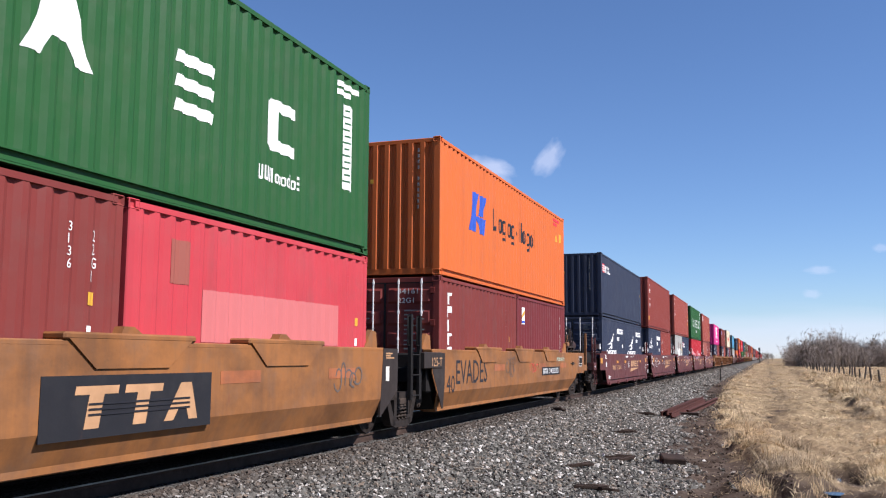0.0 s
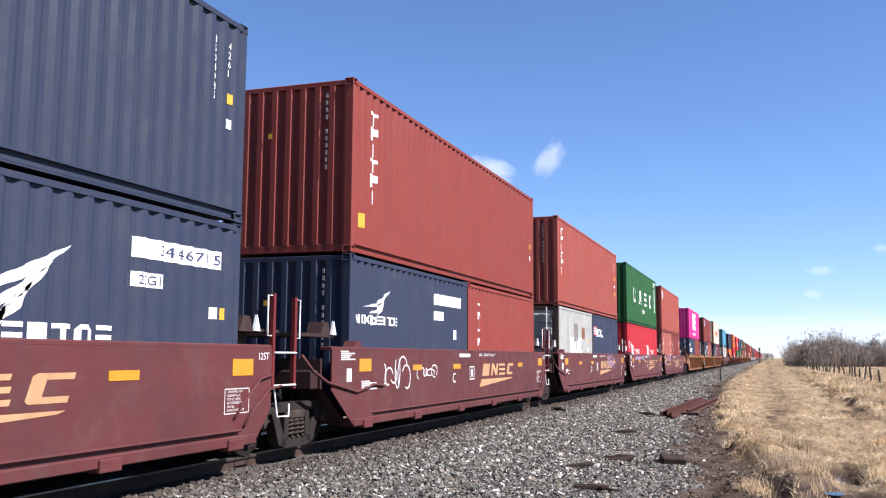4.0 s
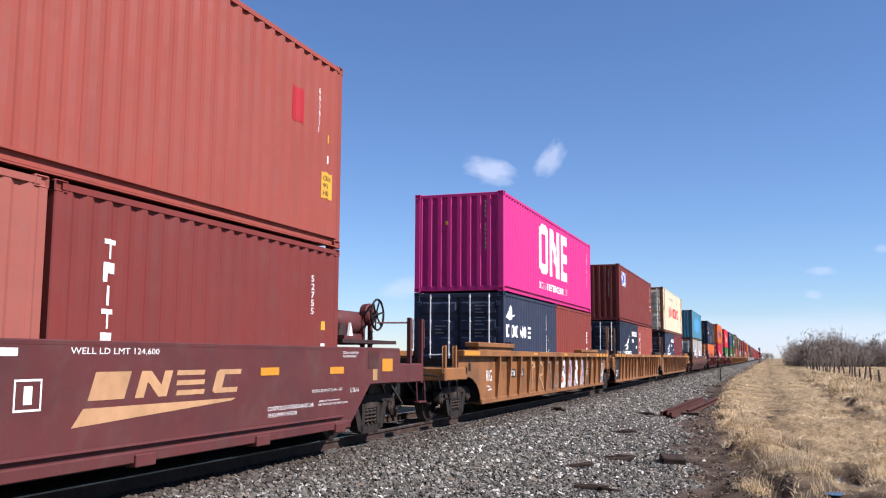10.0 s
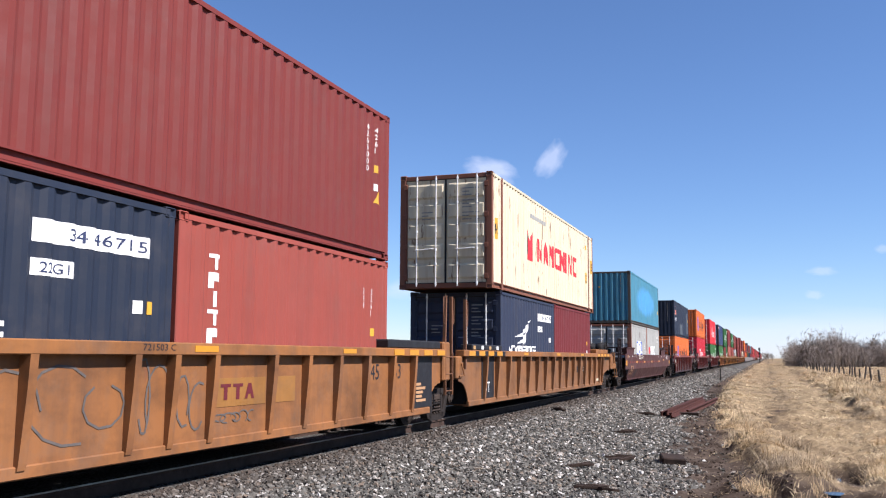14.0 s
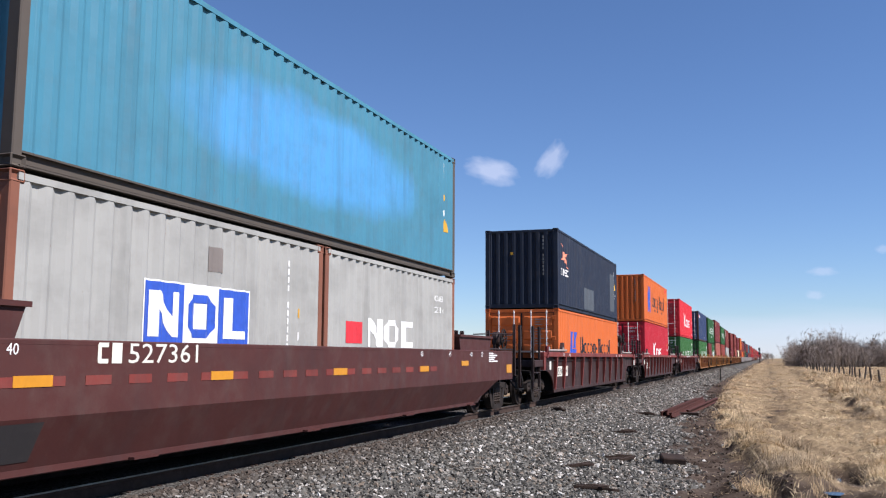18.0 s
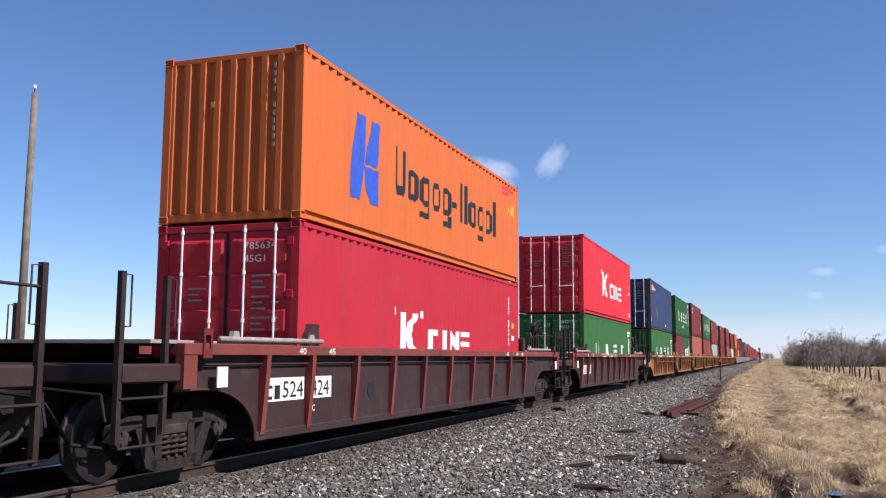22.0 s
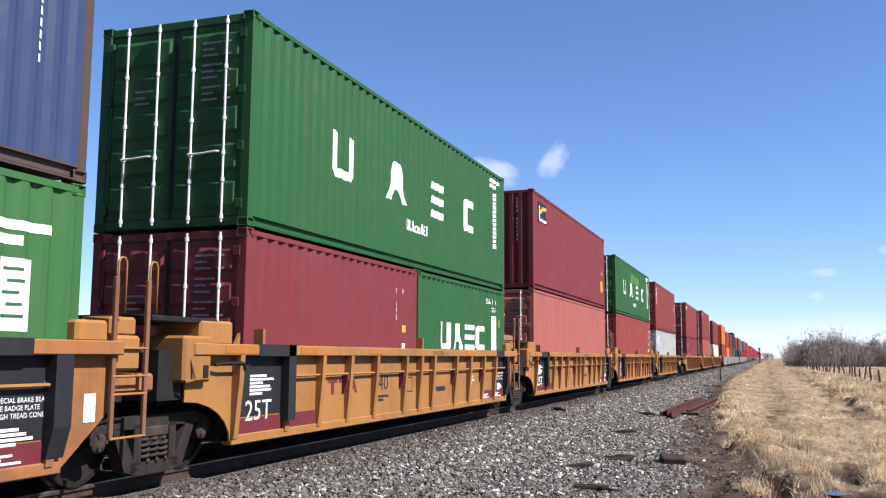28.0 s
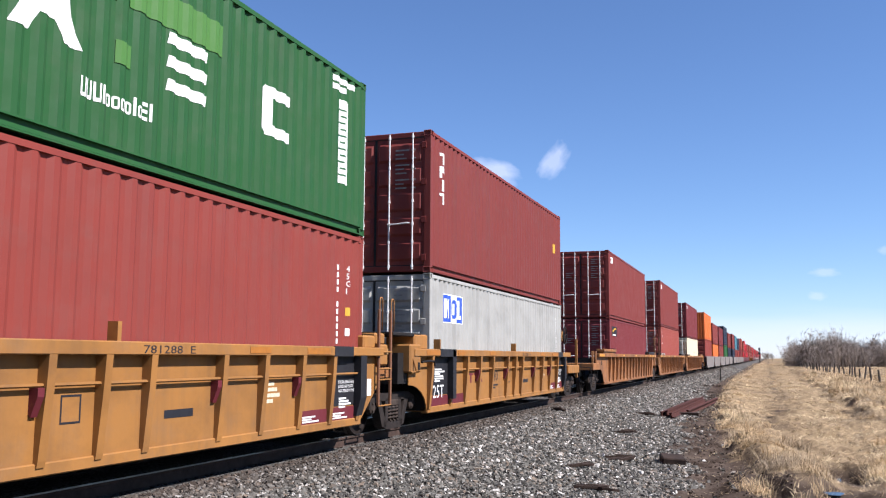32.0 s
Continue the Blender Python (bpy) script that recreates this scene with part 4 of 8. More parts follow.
def scattered(name, pos, shapes, scale, yaw, tilt, material, rng):
    """Many small solids joined into one mesh. shapes: list of (vertices, faces)."""
    V, F, o = [], [], 0
    pick = rng.integers(0, len(shapes), len(pos))
    for k, (v, f) in enumerate(shapes):
        m = np.where(pick == k)[0]
        if not len(m):
            continue
        a, b = yaw[m], tilt[m]
        ca, sa, cb, sb = np.cos(a), np.sin(a), np.cos(b), np.sin(b)
        p = v[None] * scale[m][:, None, :]
        x, y, z = p[..., 0], p[..., 1], p[..., 2]
        y, z = y * cb[:, None] - z * sb[:, None], y * sb[:, None] + z * cb[:, None]
        x, y = x * ca[:, None] - y * sa[:, None], x * sa[:, None] + y * ca[:, None]
        q = np.stack([x, y, z], -1) + pos[m][:, None, :]
        V.append(q.reshape(-1, 3))
        F.append((f[None] + (o + np.arange(len(m)) * len(v))[:, None, None]).reshape(-1, f.shape[1]))
        o += len(m) * len(v)
    V, F = np.concatenate(V), np.concatenate(F)
    me = bpy.data.meshes.new(name)
    me.vertices.add(len(V))
    me.vertices.foreach_set("co", V.astype(np.float32).ravel())
    k = F.shape[1]
    me.loops.add(len(F) * k)
    me.loops.foreach_set("vertex_index", F.astype(np.int32).ravel())
    me.polygons.add(len(F))
    me.polygons.foreach_set("loop_start", np.arange(0, len(F) * k, k, dtype=np.int32))
    me.materials.append(material)
    me.update(calc_edges=True)
    me.validate()
    me.shade_flat()
    return new(name, me)


def island_material(name, stops, rough=0.9, bump=0.0, scale=30.0, spread=0.5, dust=False):
    m, n, l, p = node_material(name)
    g = n.new("ShaderNodeNewGeometry")
    r = n.new("ShaderNodeValToRGB")
    for i, (pos, col) in enumerate(stops):
        e = r.color_ramp.elements[i] if i < 2 else r.color_ramp.elements.new(pos)
        e.position, e.color = pos, (*col, 1)
    l.new(g.outputs["Random Per Island"], r.inputs[0])
    c = mixed(n, l, ramp_of(n, l, noise_of(n, l, scale, 4), 0.3, 0.8, (1, 1, 1, 1), (1 - spread, 1 - spread, 1 - spread, 1)), (0, 0, 0), r.outputs[0])
    if dust:                  # brown brake dust on the stones beside the rails
        tc, sx = n.new("ShaderNodeTexCoord"), n.new("ShaderNodeSeparateXYZ")
        l.new(tc.outputs["Object"], sx.inputs[0])
        k = n.new("ShaderNodeMath")
        k.operation = "ADD"
        l.new(sx.outputs[0], k.inputs[0])
        l.new(noise_of(n, l, 0.9, 4), k.inputs[1])
        c = mixed(n, l, ramp_of(n, l, scaled(n, l, k.outputs[0], -0.1), 0.455, 0.585, (0, 0, 0, 1), (0.75, 0.75, 0.75, 1)), c, (0.050, 0.034, 0.025))
    l.new(c, p.inputs["Base Color"])
    p.inputs["Roughness"].default_value, p.inputs["Specular IOR Level"].default_value = rough, 0.1
    return m


def stone_shapes(rng, count=10):
    """Crushed stone: angular blocks, each with its own skew."""
    out = []
    corner = np.array([(x, y, z) for z in (-0.5, 0.5) for y in (-0.5, 0.5) for x in (-0.5, 0.5)])
    quads = ((0, 2, 3, 1), (4, 5, 7, 6), (0, 1, 5, 4), (2, 6, 7, 3), (0, 4, 6, 2), (1, 3, 7, 5))
    tris = np.array([t for a, b, c, d in quads for t in ((a, b, c), (a, c, d))])
    for _ in range(count):
        out.append((corner * (0.45 + 0.75 * rng.random((8, 3))), tris))
    return out


def build_ballast():
    rng = np.random.default_rng(11)
    mat = island_material("crushed_ballast_stone", [(0.0, (0.040, 0.038, 0.033)), (1.0, (0.58, 0.56, 0.51)), (0.35, (0.108, 0.102, 0.088)), (0.72, (0.190, 0.180, 0.157)), (0.86, (0.18, 0.138, 0.10))], 0.85, scale=45, dust=True)
    n = 98000
    u = rng.random(n)
    y = 6.5 + 46 * u ** 1.75
    x = -6.35 + (stone_edge(y) + 0.1 + 0.4 * np.sin(y * 1.7) * np.sin(y * 0.9 + 1) + 0.3 * rng.random(n) + 6.35) * rng.random(n) ** 0.93
    extra = rng.random(n) < 0.012
    x = np.where(extra, stone_edge(y) - 0.3 + rng.random(n) ** 2 * 1.6, x)
    size = (0.019 + 0.026 * rng.random(n) ** 1.6) * (1 + 0.016 * y)
    m = 15000
    yf = 50 + 110 * rng.random(m) ** 1.5
    xf = -6.4 + (stone_edge(yf) + 0.2 + 6.4) * rng.random(m)
    x, y, n = np.concatenate([x, xf]), np.concatenate([y, yf]), n + m
    size = np.concatenate([size, (0.035 + 0.035 * rng.random(m)) * (1 + 0.008 * yf)])
    pos = np.stack([x, y, ground_height(x, y) + size * 0.14], -1)
    sc = size[:, None] * (0.75 + 0.8 * rng.random((n, 3)))
    ob = scattered("ballast", pos, stone_shapes(rng), sc, rng.random(n) * 6.28, rng.normal(0, 0.7, n), mat, rng)
    tagged(ob, "grey crushed stone ballast along the railway track", "ballast", kind="stuff")
    # crumbs of soil on the bare strip beside it
    n = 7000
    y = 11.5 + 45 * rng.random(n) ** 1.5
    lo, hi = stone_edge(y) - 0.5, grass_edge(y) + 0.25
    x = lo + (hi - lo) * rng.random(n)
    size = (0.007 + 0.026 * rng.random(n) ** 6) * (1 + 0.01 * y)
    pos = np.stack([x, y, ground_height(x, y) + size * 0.1], -1)
    clay = island_material("crumbled_soil", [(0.0, (0.022, 0.015, 0.011)), (1.0, (0.115, 0.09, 0.07)), (0.6, (0.05, 0.036, 0.027))], 0.95, scale=40)
    ob = scattered("soil_crumbs", pos, stone_shapes(rng), size[:, None] * (0.8 + 0.9 * rng.random((n, 3))), rng.random(n) * 6.28, rng.normal(0, 0.7, n), clay, rng)
    tagged(ob, "crumbs of dark soil on the bare strip", "soil", kind="stuff")


def blade_shapes(rng, count=6):
    out = []
    for k in range(count):
        bend, w = 0.25 + 0.85 * rng.random(), 0.5
        v = np.array([(-w, 0, 0), (w, 0, 0), (-w * 0.7, bend * 0.28, 0.55), (w * 0.7, bend * 0.28, 0.55), (0, bend, 0.9 - 0.25 * bend)])
        out.append((v, np.array([(0, 1, 3), (0, 3, 2), (2, 3, 4)])))
    return out


def tufts_of(rng, tx, ty, h, per, lean, spread, thick, fan=0.8, waver=0.25, arch=1.0):
    """Blades of grass tufts, each tuft bowed its own way: places, sizes, turns and leans."""
    k = np.repeat(np.arange(len(tx)), per)
    rad = spread * rng.random(len(k)) ** 0.7 * (1 + 0.012 * ty[k])
    ang = rng.random(len(k)) * 6.28
    x, y = tx[k] + rad * np.cos(ang), ty[k] + rad * np.sin(ang)
    hh = h[k] * (0.4 + 0.8 * rng.random(len(k)))
    w = thick * (0.6 + 0.9 * rng.random(len(k))) * (1 + 0.035 * y)
    pos = np.stack([x, y, ground_height(x, y) - 0.015], -1)
    way = 3.14 * wobble(tx * 0.6, ty * 0.45, 1.5) + rng.normal(0, 0.9, len(tx))
    own = np.clip(lean + rng.normal(0, waver, len(tx)), 0.0, 1.5)
    return pos, np.stack([w, hh * arch, hh], -1), way[k] + rng.normal(0, fan, len(k)), -np.clip(own[k] + rng.normal(0, 0.25, len(k)), -0.3, 1.52)


def straw_material(name, pale, tawny, grey):
    """Dry blades: each its own tone, in patches of pale, tawny and weathered grey."""
    m, n, l, p = node_material(name)
    g = n.new("ShaderNodeNewGeometry")
    c = mixed(n, l, ramp_of(n, l, noise_of(n, l, 0.9, 4, (1, 0.55, 1)), 0.42, 0.58), pale, tawny)
    c = mixed(n, l, ramp_of(n, l, noise_of(n, l, 0.62, 5, (1, 0.6, 1.3), 0.65), 0.45, 0.62), c, grey)
    tone = ramp_of(n, l, g.outputs["Random Per Island"], 0.0, 1.0, (0.42, 0.40, 0.38, 1), (1.32, 1.32, 1.30, 1))
    l.new(mixed(n, l, 1.0, c, tone, "MULTIPLY"), p.inputs["Base Color"])
    p.inputs["Roughness"].default_value, p.inputs["Specular IOR Level"].default_value = 0.7, 0.15
    return m


def build_grass():
    rng = np.random.default_rng(21)

    def spots(n, y0, span, power, width):
        ty = y0 + span * rng.random(n) ** power
        return grass_edge(ty) - 0.15 + (width + ty * 0.13) * rng.random(n) ** 0.9, ty

    def thinned(tx, ty, chance):
        keep = rng.random(len(tx)) < chance * (1 - 1.3 * bare_and_shaded(tx, ty)).clip(0.04, 1)
        return tx[keep], ty[keep]

    # matted straw, lying in swirls
    tx, ty = spots(9000, 12.0, 80, 1.9, 6.5)
    tx, ty = thinned(tx, ty, np.clip(0.75 + 0.5 * wobble(tx * 1.1, ty * 0.8, 4.0), 0.15, 1.0))
    flat = [tufts_of(rng, tx, ty, 0.16 + 0.20 * rng.random(len(tx)), 15, 1.36, 0.22, 0.0052, 0.7, 0.08, 0.35)]
    # loose stalks blown onto the bare strip and the ballast's foot
    ty = 12 + 40 * rng.random(900) ** 1.4
    tx = stone_edge(ty) - 0.8 + (grass_edge(ty) - stone_edge(ty) + 0.9) * rng.random(900) ** 0.6
    flat.append(tufts_of(rng, tx, ty, 0.10 + 0.14 * rng.random(900), 5, 1.45, 0.22, 0.0045, 2.0, 0.05, 0.15))
    # standing clumps: a ragged ridge along the bare strip, tall on the bank, few in between
    tx, ty = spots(11000, 12.3, 100, 1.8, 7.5)

    def zones(x, y):
        return np.exp(-((x - grass_edge(y) - 0.45) / 0.55) ** 2), smoothstep(-0.05, 0.45, x - bank_edge(y)), np.clip(0.5 + wobble(x * 1.3, y * 0.7, 7.0), 0, 1)
    edge, bank, patch = zones(tx, ty)
    tx, ty = thinned(tx, ty, np.clip(0.85 * edge * (0.25 + patch) + 0.75 * bank * (0.35 + patch) + 0.20 * patch ** 2, 0, 1))
    edge, bank, patch = zones(tx, ty)
    tall = 0.14 + (0.30 * edge + 0.42 * bank) * (0.3 + 0.7 * patch) * (0.5 + 0.7 * rng.random(len(tx)))
    stand = [tufts_of(rng, tx, ty, tall, 34, 0.55, 0.12, 0.0036, 0.9, 0.35)]
    # big loose tussocks with long stalks
    bx = np.array([0.12, 0.42, -0.35, -0.75, -0.05, 0.65, 1.75, 2.2, -1.2, -1.5, 1.9, 2.4, 0.5, 1.62, -0.2])
    by = np.array([15.7, 16.4, 20.6, 23.5, 17.0, 15.2, 18.2, 19.5, 28.0, 32.0, 16.2, 22.5, 21.5, 17.0, 14.6])
    stand.append(tufts_of(rng, bx, by, np.full(len(bx), 0.42), 240, 0.45, 0.24, 0.0028, 2.2, 0.2))
    stand.append(tufts_of(rng, bx, by, np.full(len(bx), 0.66), 22, 0.15, 0.2, 0.0024, 3.0, 0.1))
    # far verge, coarser
    n = 3600
    ty = 65 + 260 * rng.random(n) ** 1.5
    tx = grass_edge(ty) + (9 + ty * 0.10) * rng.random(n) ** 1.2
    edge, bank, patch = zones(tx, ty)
    stand.append(tufts_of(rng, tx, ty, 0.16 + 0.40 * rng.random(n) * bank + 0.30 * edge, 16, 0.8, 0.42, 0.0045, 1.2, 0.3))
    for name, sets, mat, label, kind in (
            ("matted_straw", flat, straw_material("matted_straw", (0.62, 0.51, 0.31), (0.45, 0.345, 0.20), (0.21, 0.17, 0.12)), "flattened pale straw on the mown strip", "straw"),
            ("dry_grass", stand, straw_material("dry_grass", (0.64, 0.50, 0.30), (0.50, 0.355, 0.19), (0.25, 0.20, 0.14)), "dry straw-coloured prairie grass beside the track", "grass")):
        pos, sc, yaw, tilt = (np.concatenate(q) for q in zip(*sets))
        tagged(scattered(name, pos, blade_shapes(rng), sc, yaw, tilt, mat, rng), label, kind, kind="stuff")


def build_track():
    track = thing("railway_track", "single railway track on grey ballast with rusty rails", "railway track", kind="structure")
    rust = plain("rusty_rail_side", (0.055, 0.034, 0.025), 0.85, 0.0, 0.4, 5.0)
    shine = plain("polished_rail_head", (0.45, 0.43, 0.41), 0.3, 0.9, 0.15)
    prof = [(-0.07, -0.18), (0.07, -0.18), (0.07, -0.168), (0.012, -0.145), (0.010, -0.045), (0.036, -0.035), (0.036, -0.004), (-0.036, -0.004), (-0.036, -0.035), (-0.010, -0.045), (-0.012, -0.145), (-0.07, -0.168)]
    for e in (-1, 1):
        part("rail", Shape().prism([(TRACK_X + e * 0.755 + a, RAIL_Z + z) for a, z in prof], -60, 1600, 1), rust, track, "rusty steel rail")
        part("rail_head", Shape().box(TRACK_X + e * 0.755 - 0.032, TRACK_X + e * 0.755 + 0.032, -60, 1600, RAIL_Z - 0.004, RAIL_Z), shine, track)
    wood = plain("weathered_sleeper_wood", (0.05, 0.036, 0.028), 0.95, 0.0, 0.45, 3.0)
    tie = fix_normals(Shape().box(-1.3, 1.3, -0.115, 0.115, -0.17, 0.0, 0.012).mesh("sleeper", wood))
    tp = fix_normals(Shape().box(-0.1, 0.19, -0.09, 0.09, 0.0, 0.016).box(0.085, 0.12, -0.075, -0.045, 0.0, 0.05).box(0.085, 0.12, 0.045, 0.075, 0.0, 0.05).box(-0.12, -0.08, 0.13, 0.17, -0.02, 0.03).mesh("tie_plate", rust))
    rng = random.Random(5)
    for k in range(150):
        y = 2.0 + k * 0.53
        ob = new("sleeper", tie)
        ob.parent = track
        ob.matrix_basis = pose(TRACK_X + rng.uniform(-0.05, 0.05), y, RAIL_Z - 0.182 + rng.uniform(-0.012, 0.006), 0, 0, rng.uniform(-1.5, 1.5))
        if k < 70:
            q = new("tie_plate", tp)
            q.parent = track
            q.location = (TRACK_X + 0.755, y, RAIL_Z - 0.186)


def build_surroundings():
    wood = plain("grey_pole_wood", (0.17, 0.145, 0.115), 0.9, 0.0, 0.35, 2.0)
    pole = thing("utility_pole", "bare weathered wooden utility pole with one insulator", "utility pole")
    part("pole", Shape().tube([(0, 0, -0.2), (0, 0, 6), (0.02, 0, 12.05)], [0.17, 0.145, 0.115], 12), wood, pole, smooth=True)
    part("insulator_pin", Shape().tube([(0, 0, 12.0), (0, 0, 12.22)], 0.02, 6), SOOT, pole)
    part("insulator", Shape().lathe([(0, 0.05), (0.04, 0.075), (0.1, 0.06), (0.16, 0.04)], (0, 0, 12.2), 2, 10), GALV, pole, smooth=True)
    pole.location = (-26.45, 27.0, 0.0)

    # puddle in the wheel rut
    m, n, l, p = node_material("still_water")
    p.inputs["Base Color"].default_value, p.inputs["Roughness"].default_value = (0.012, 0.010, 0.008, 1), 0.12
    bumped(n, l, p, noise_of(n, l, 6.0, 2), 0.05, 0.01)
    for x, y, rx, ry in ((0.80, 13.80, 0.12, 0.22), (1.02, 16.1, 0.025, 0.22)):
        pud = Shape()
        pud.v = [(rx * math.cos(t) * (1 + 0.25 * math.sin(3 * t)), ry * math.sin(t) * (1 + 0.2 * math.cos(2 * t)), 0) for t in np.linspace(0, 6.2832, 25)[:-1]]
        pud.f = [tuple(range(24))]
        ob = tagged(new("water", pud.mesh("water", m)), "small still puddle in the muddy rut", "puddle", kind="structure")
        ob.location = (x, y, float(ground_height(x, y)) + 0.03)

    # old rails lying beside the ballast
    rust = plain("scrap_rust", (0.065, 0.022, 0.015), 0.9, 0.0, 0.4, 6.0)
    rng = random.Random(9)
    prof = [(-0.075, 0.0), (0.075, 0.0), (0.075, 0.02), (0.02, 0.045), (0.02, 0.13), (0.045, 0.14), (0.045, 0.18), (-0.045, 0.18), (-0.045, 0.14), (-0.02, 0.13), (-0.02, 0.045), (-0.075, 0.02)]
    for k, (x, y, ln, a, lift) in enumerate(((-3.22, 37.0, 11.5, -1.6, 0.04), (-3.02, 37.4, 12.0, -1.9, 0.08), (-2.84, 36.6, 11.6, -1.5, 0.04), (-2.50, 38.6, 11.0, -2.4, 0.03))):
        bar = thing("scrap_rail", "rusty old rail lying on the ground beside the ballast", "scrap steel", "scrap pile")
        part("rail", Shape().prism(prof, -ln / 2, ln / 2, 1), rust, bar)
        bar.matrix_world = pose(x, y, float(ground_height(x, y)) + lift, 0, rng.uniform(-25, 25), a)
    for k, y in enumerate((33.0, 42.5)):
        blk = thing("timber_block", "dark timber block under the old rails", "timber", "scrap pile")
        part("timber", Shape().box(-0.7, 0.6, -0.12, 0.12, -0.05, 0.14, 0.015), plain("dark_block_wood", (0.03, 0.02, 0.015), 0.95), blk)
        blk.matrix_world = pose(-2.9, y, float(ground_height(-2.9, y)) - 0.02, 0, 0, 8 * k)

    # old sleeper pieces: heaps of rotten slivers
    wood2 = plain("rotten_sleeper_wood", (0.040, 0.026, 0.019), 0.95, 0.0, 0.5, 4.0)
    for x, y, ln, w, a in ((-3.51, 22.96, 0.85, 0.16, 25), (-2.66, 17.76, 0.75, 0.20, 42), (-3.07, 15.71, 0.55, 0.16, 40), (-2.42, 13.51, 0.60, 0.20, 20), (-5.47, 25.1, 0.35, 0.12, 10), (-3.9, 30.5, 0.8, 0.14, 30), (-3.9, 52.0, 1.4, 0.2, 60), (-3.6, 66.0, 1.8, 0.2, 40), (-4.3, 90.0, 2.2, 0.3, 70)):
        bit = thing("sleeper_piece", "ragged rotten sleeper splinters lying on the ballast", "wood scrap", "wood scraps")
        for j in range(5):
            ll, ww, hh = ln * rng.uniform(0.35, 0.75), w * rng.uniform(0.3, 0.6), rng.uniform(0.025, 0.06)
            o = [(-ll / 2, -ww * 0.2), (-ll * 0.2, -ww / 2), (ll * 0.25, -ww * 0.42), (ll / 2, ww * 0.1), (ll * 0.1, ww / 2), (-ll * 0.3, ww * 0.35)]
            q = part("splinter", Shape().prism([(u + rng.uniform(-0.02, 0.02), v) for u, v in o], 0, hh, 2), wood2, bit)
            q.matrix_basis = pose(rng.uniform(-0.3, 0.3) * ln, rng.uniform(-0.5, 0.5) * w, 0.012 * j, rng.uniform(-9, 9), rng.uniform(-7, 7), rng.uniform(-22, 22))
        bit.matrix_world = pose(x, y, float(ground_height(x, y)) + 0.025, 0, 0, a)
    blk = thing("timber_block", "square end of a dark old sleeper in the soil", "timber", "wood scraps")
    part("timber", Shape().box(-0.22, 0.22, -0.30, 0.30, -0.08, 0.15, 0.02), wood2, blk)
    blk.matrix_world = pose(-1.78, 18.2, float(ground_height(-1.78, 18.2)), 4, 3, 12)
    lath = thing("wood_lath", "thin pale weathered lath lying on the ballast edge", "lath")
    part("lath", Shape().box(-0.17, 0.17, -0.02, 0.02, 0, 0.02), plain("pale_lath_wood", (0.55, 0.50, 0.42), 0.9), lath)
    lath.matrix_world = pose(-2.12, 19.3, float(ground_height(-2.12, 19.3)) + 0.05, 0, 4, -6)

    # marker stake beside the track
    st = thing("marker_stake", "thin steel marker stake in the ballast edge", "stake")
    part("stake", Shape().box(-0.04, 0.04, -0.02, 0.02, -0.1, 1.15), SOOT, st)
    st.location = (-3.75, 80.0, float(ground_height(-3.75, 80.0)))

    # fence of leaning posts with wires
    fence = thing("wire_fence", "old wire fence of leaning grey wooden posts", "fence")
    grey = plain("grey_fence_wood", (0.10, 0.085, 0.07), 0.95, 0.0, 0.35, 4.0)
    line = []
    y = 66.0
    for k in range(30):
        y += rng.uniform(2.6, 6.2)
        x = 7.9 - 0.012 * (y - 79) + rng.uniform(-0.15, 0.15)
        z = float(ground_height(x, y))
        q = part("fence_post", kept(("fence_post", k % 4), lambda: fix_normals(Shape().tube([(0, 0, -0.3), (0.01, 0, 0.6), (0.0, 0.01, 0.95 + 0.12 * (k % 4))], [0.085, 0.08, 0.065], 7).mesh("fence_post", grey))), grey, fence)
        q.matrix_basis = pose(x, y, z, rng.uniform(-5, 5), rng.uniform(-12, 12), rng.uniform(0, 90))
        line.append((x, y, z))
    for h in (0.4, 0.75, 1.08):
        part("fence_wire", Shape().tube([(x, y, z + h) for x, y, z in line], 0.007, 4), SOOT, fence)

    # signal mast far down the line
    sig = thing("railway_signal", "dark railway signal mast with two signal heads", "signal")
    part("mast", Shape().tube([(0, 0, 0), (0, 0, 6.2)], 0.11, 8), SOOT, sig)
    for z in (3.8, 5.4):
        part("signal_head", Shape().lathe([(-0.12, 0.42), (0.05, 0.42), (0.1, 0.36)], (0.0, -0.2, z), 1, 14).box(-0.25, 0.25, -0.1, 0.3, z - 0.55, z + 0.55), BLACK, sig)
    part("ladder", Shape().box(0.15, 0.2, 0.1, 0.15, 0, 6).box(0.42, 0.47, 0.1, 0.15, 0, 6), SOOT, sig)
    sig.location = (-3.0, 390.0, 0.0)


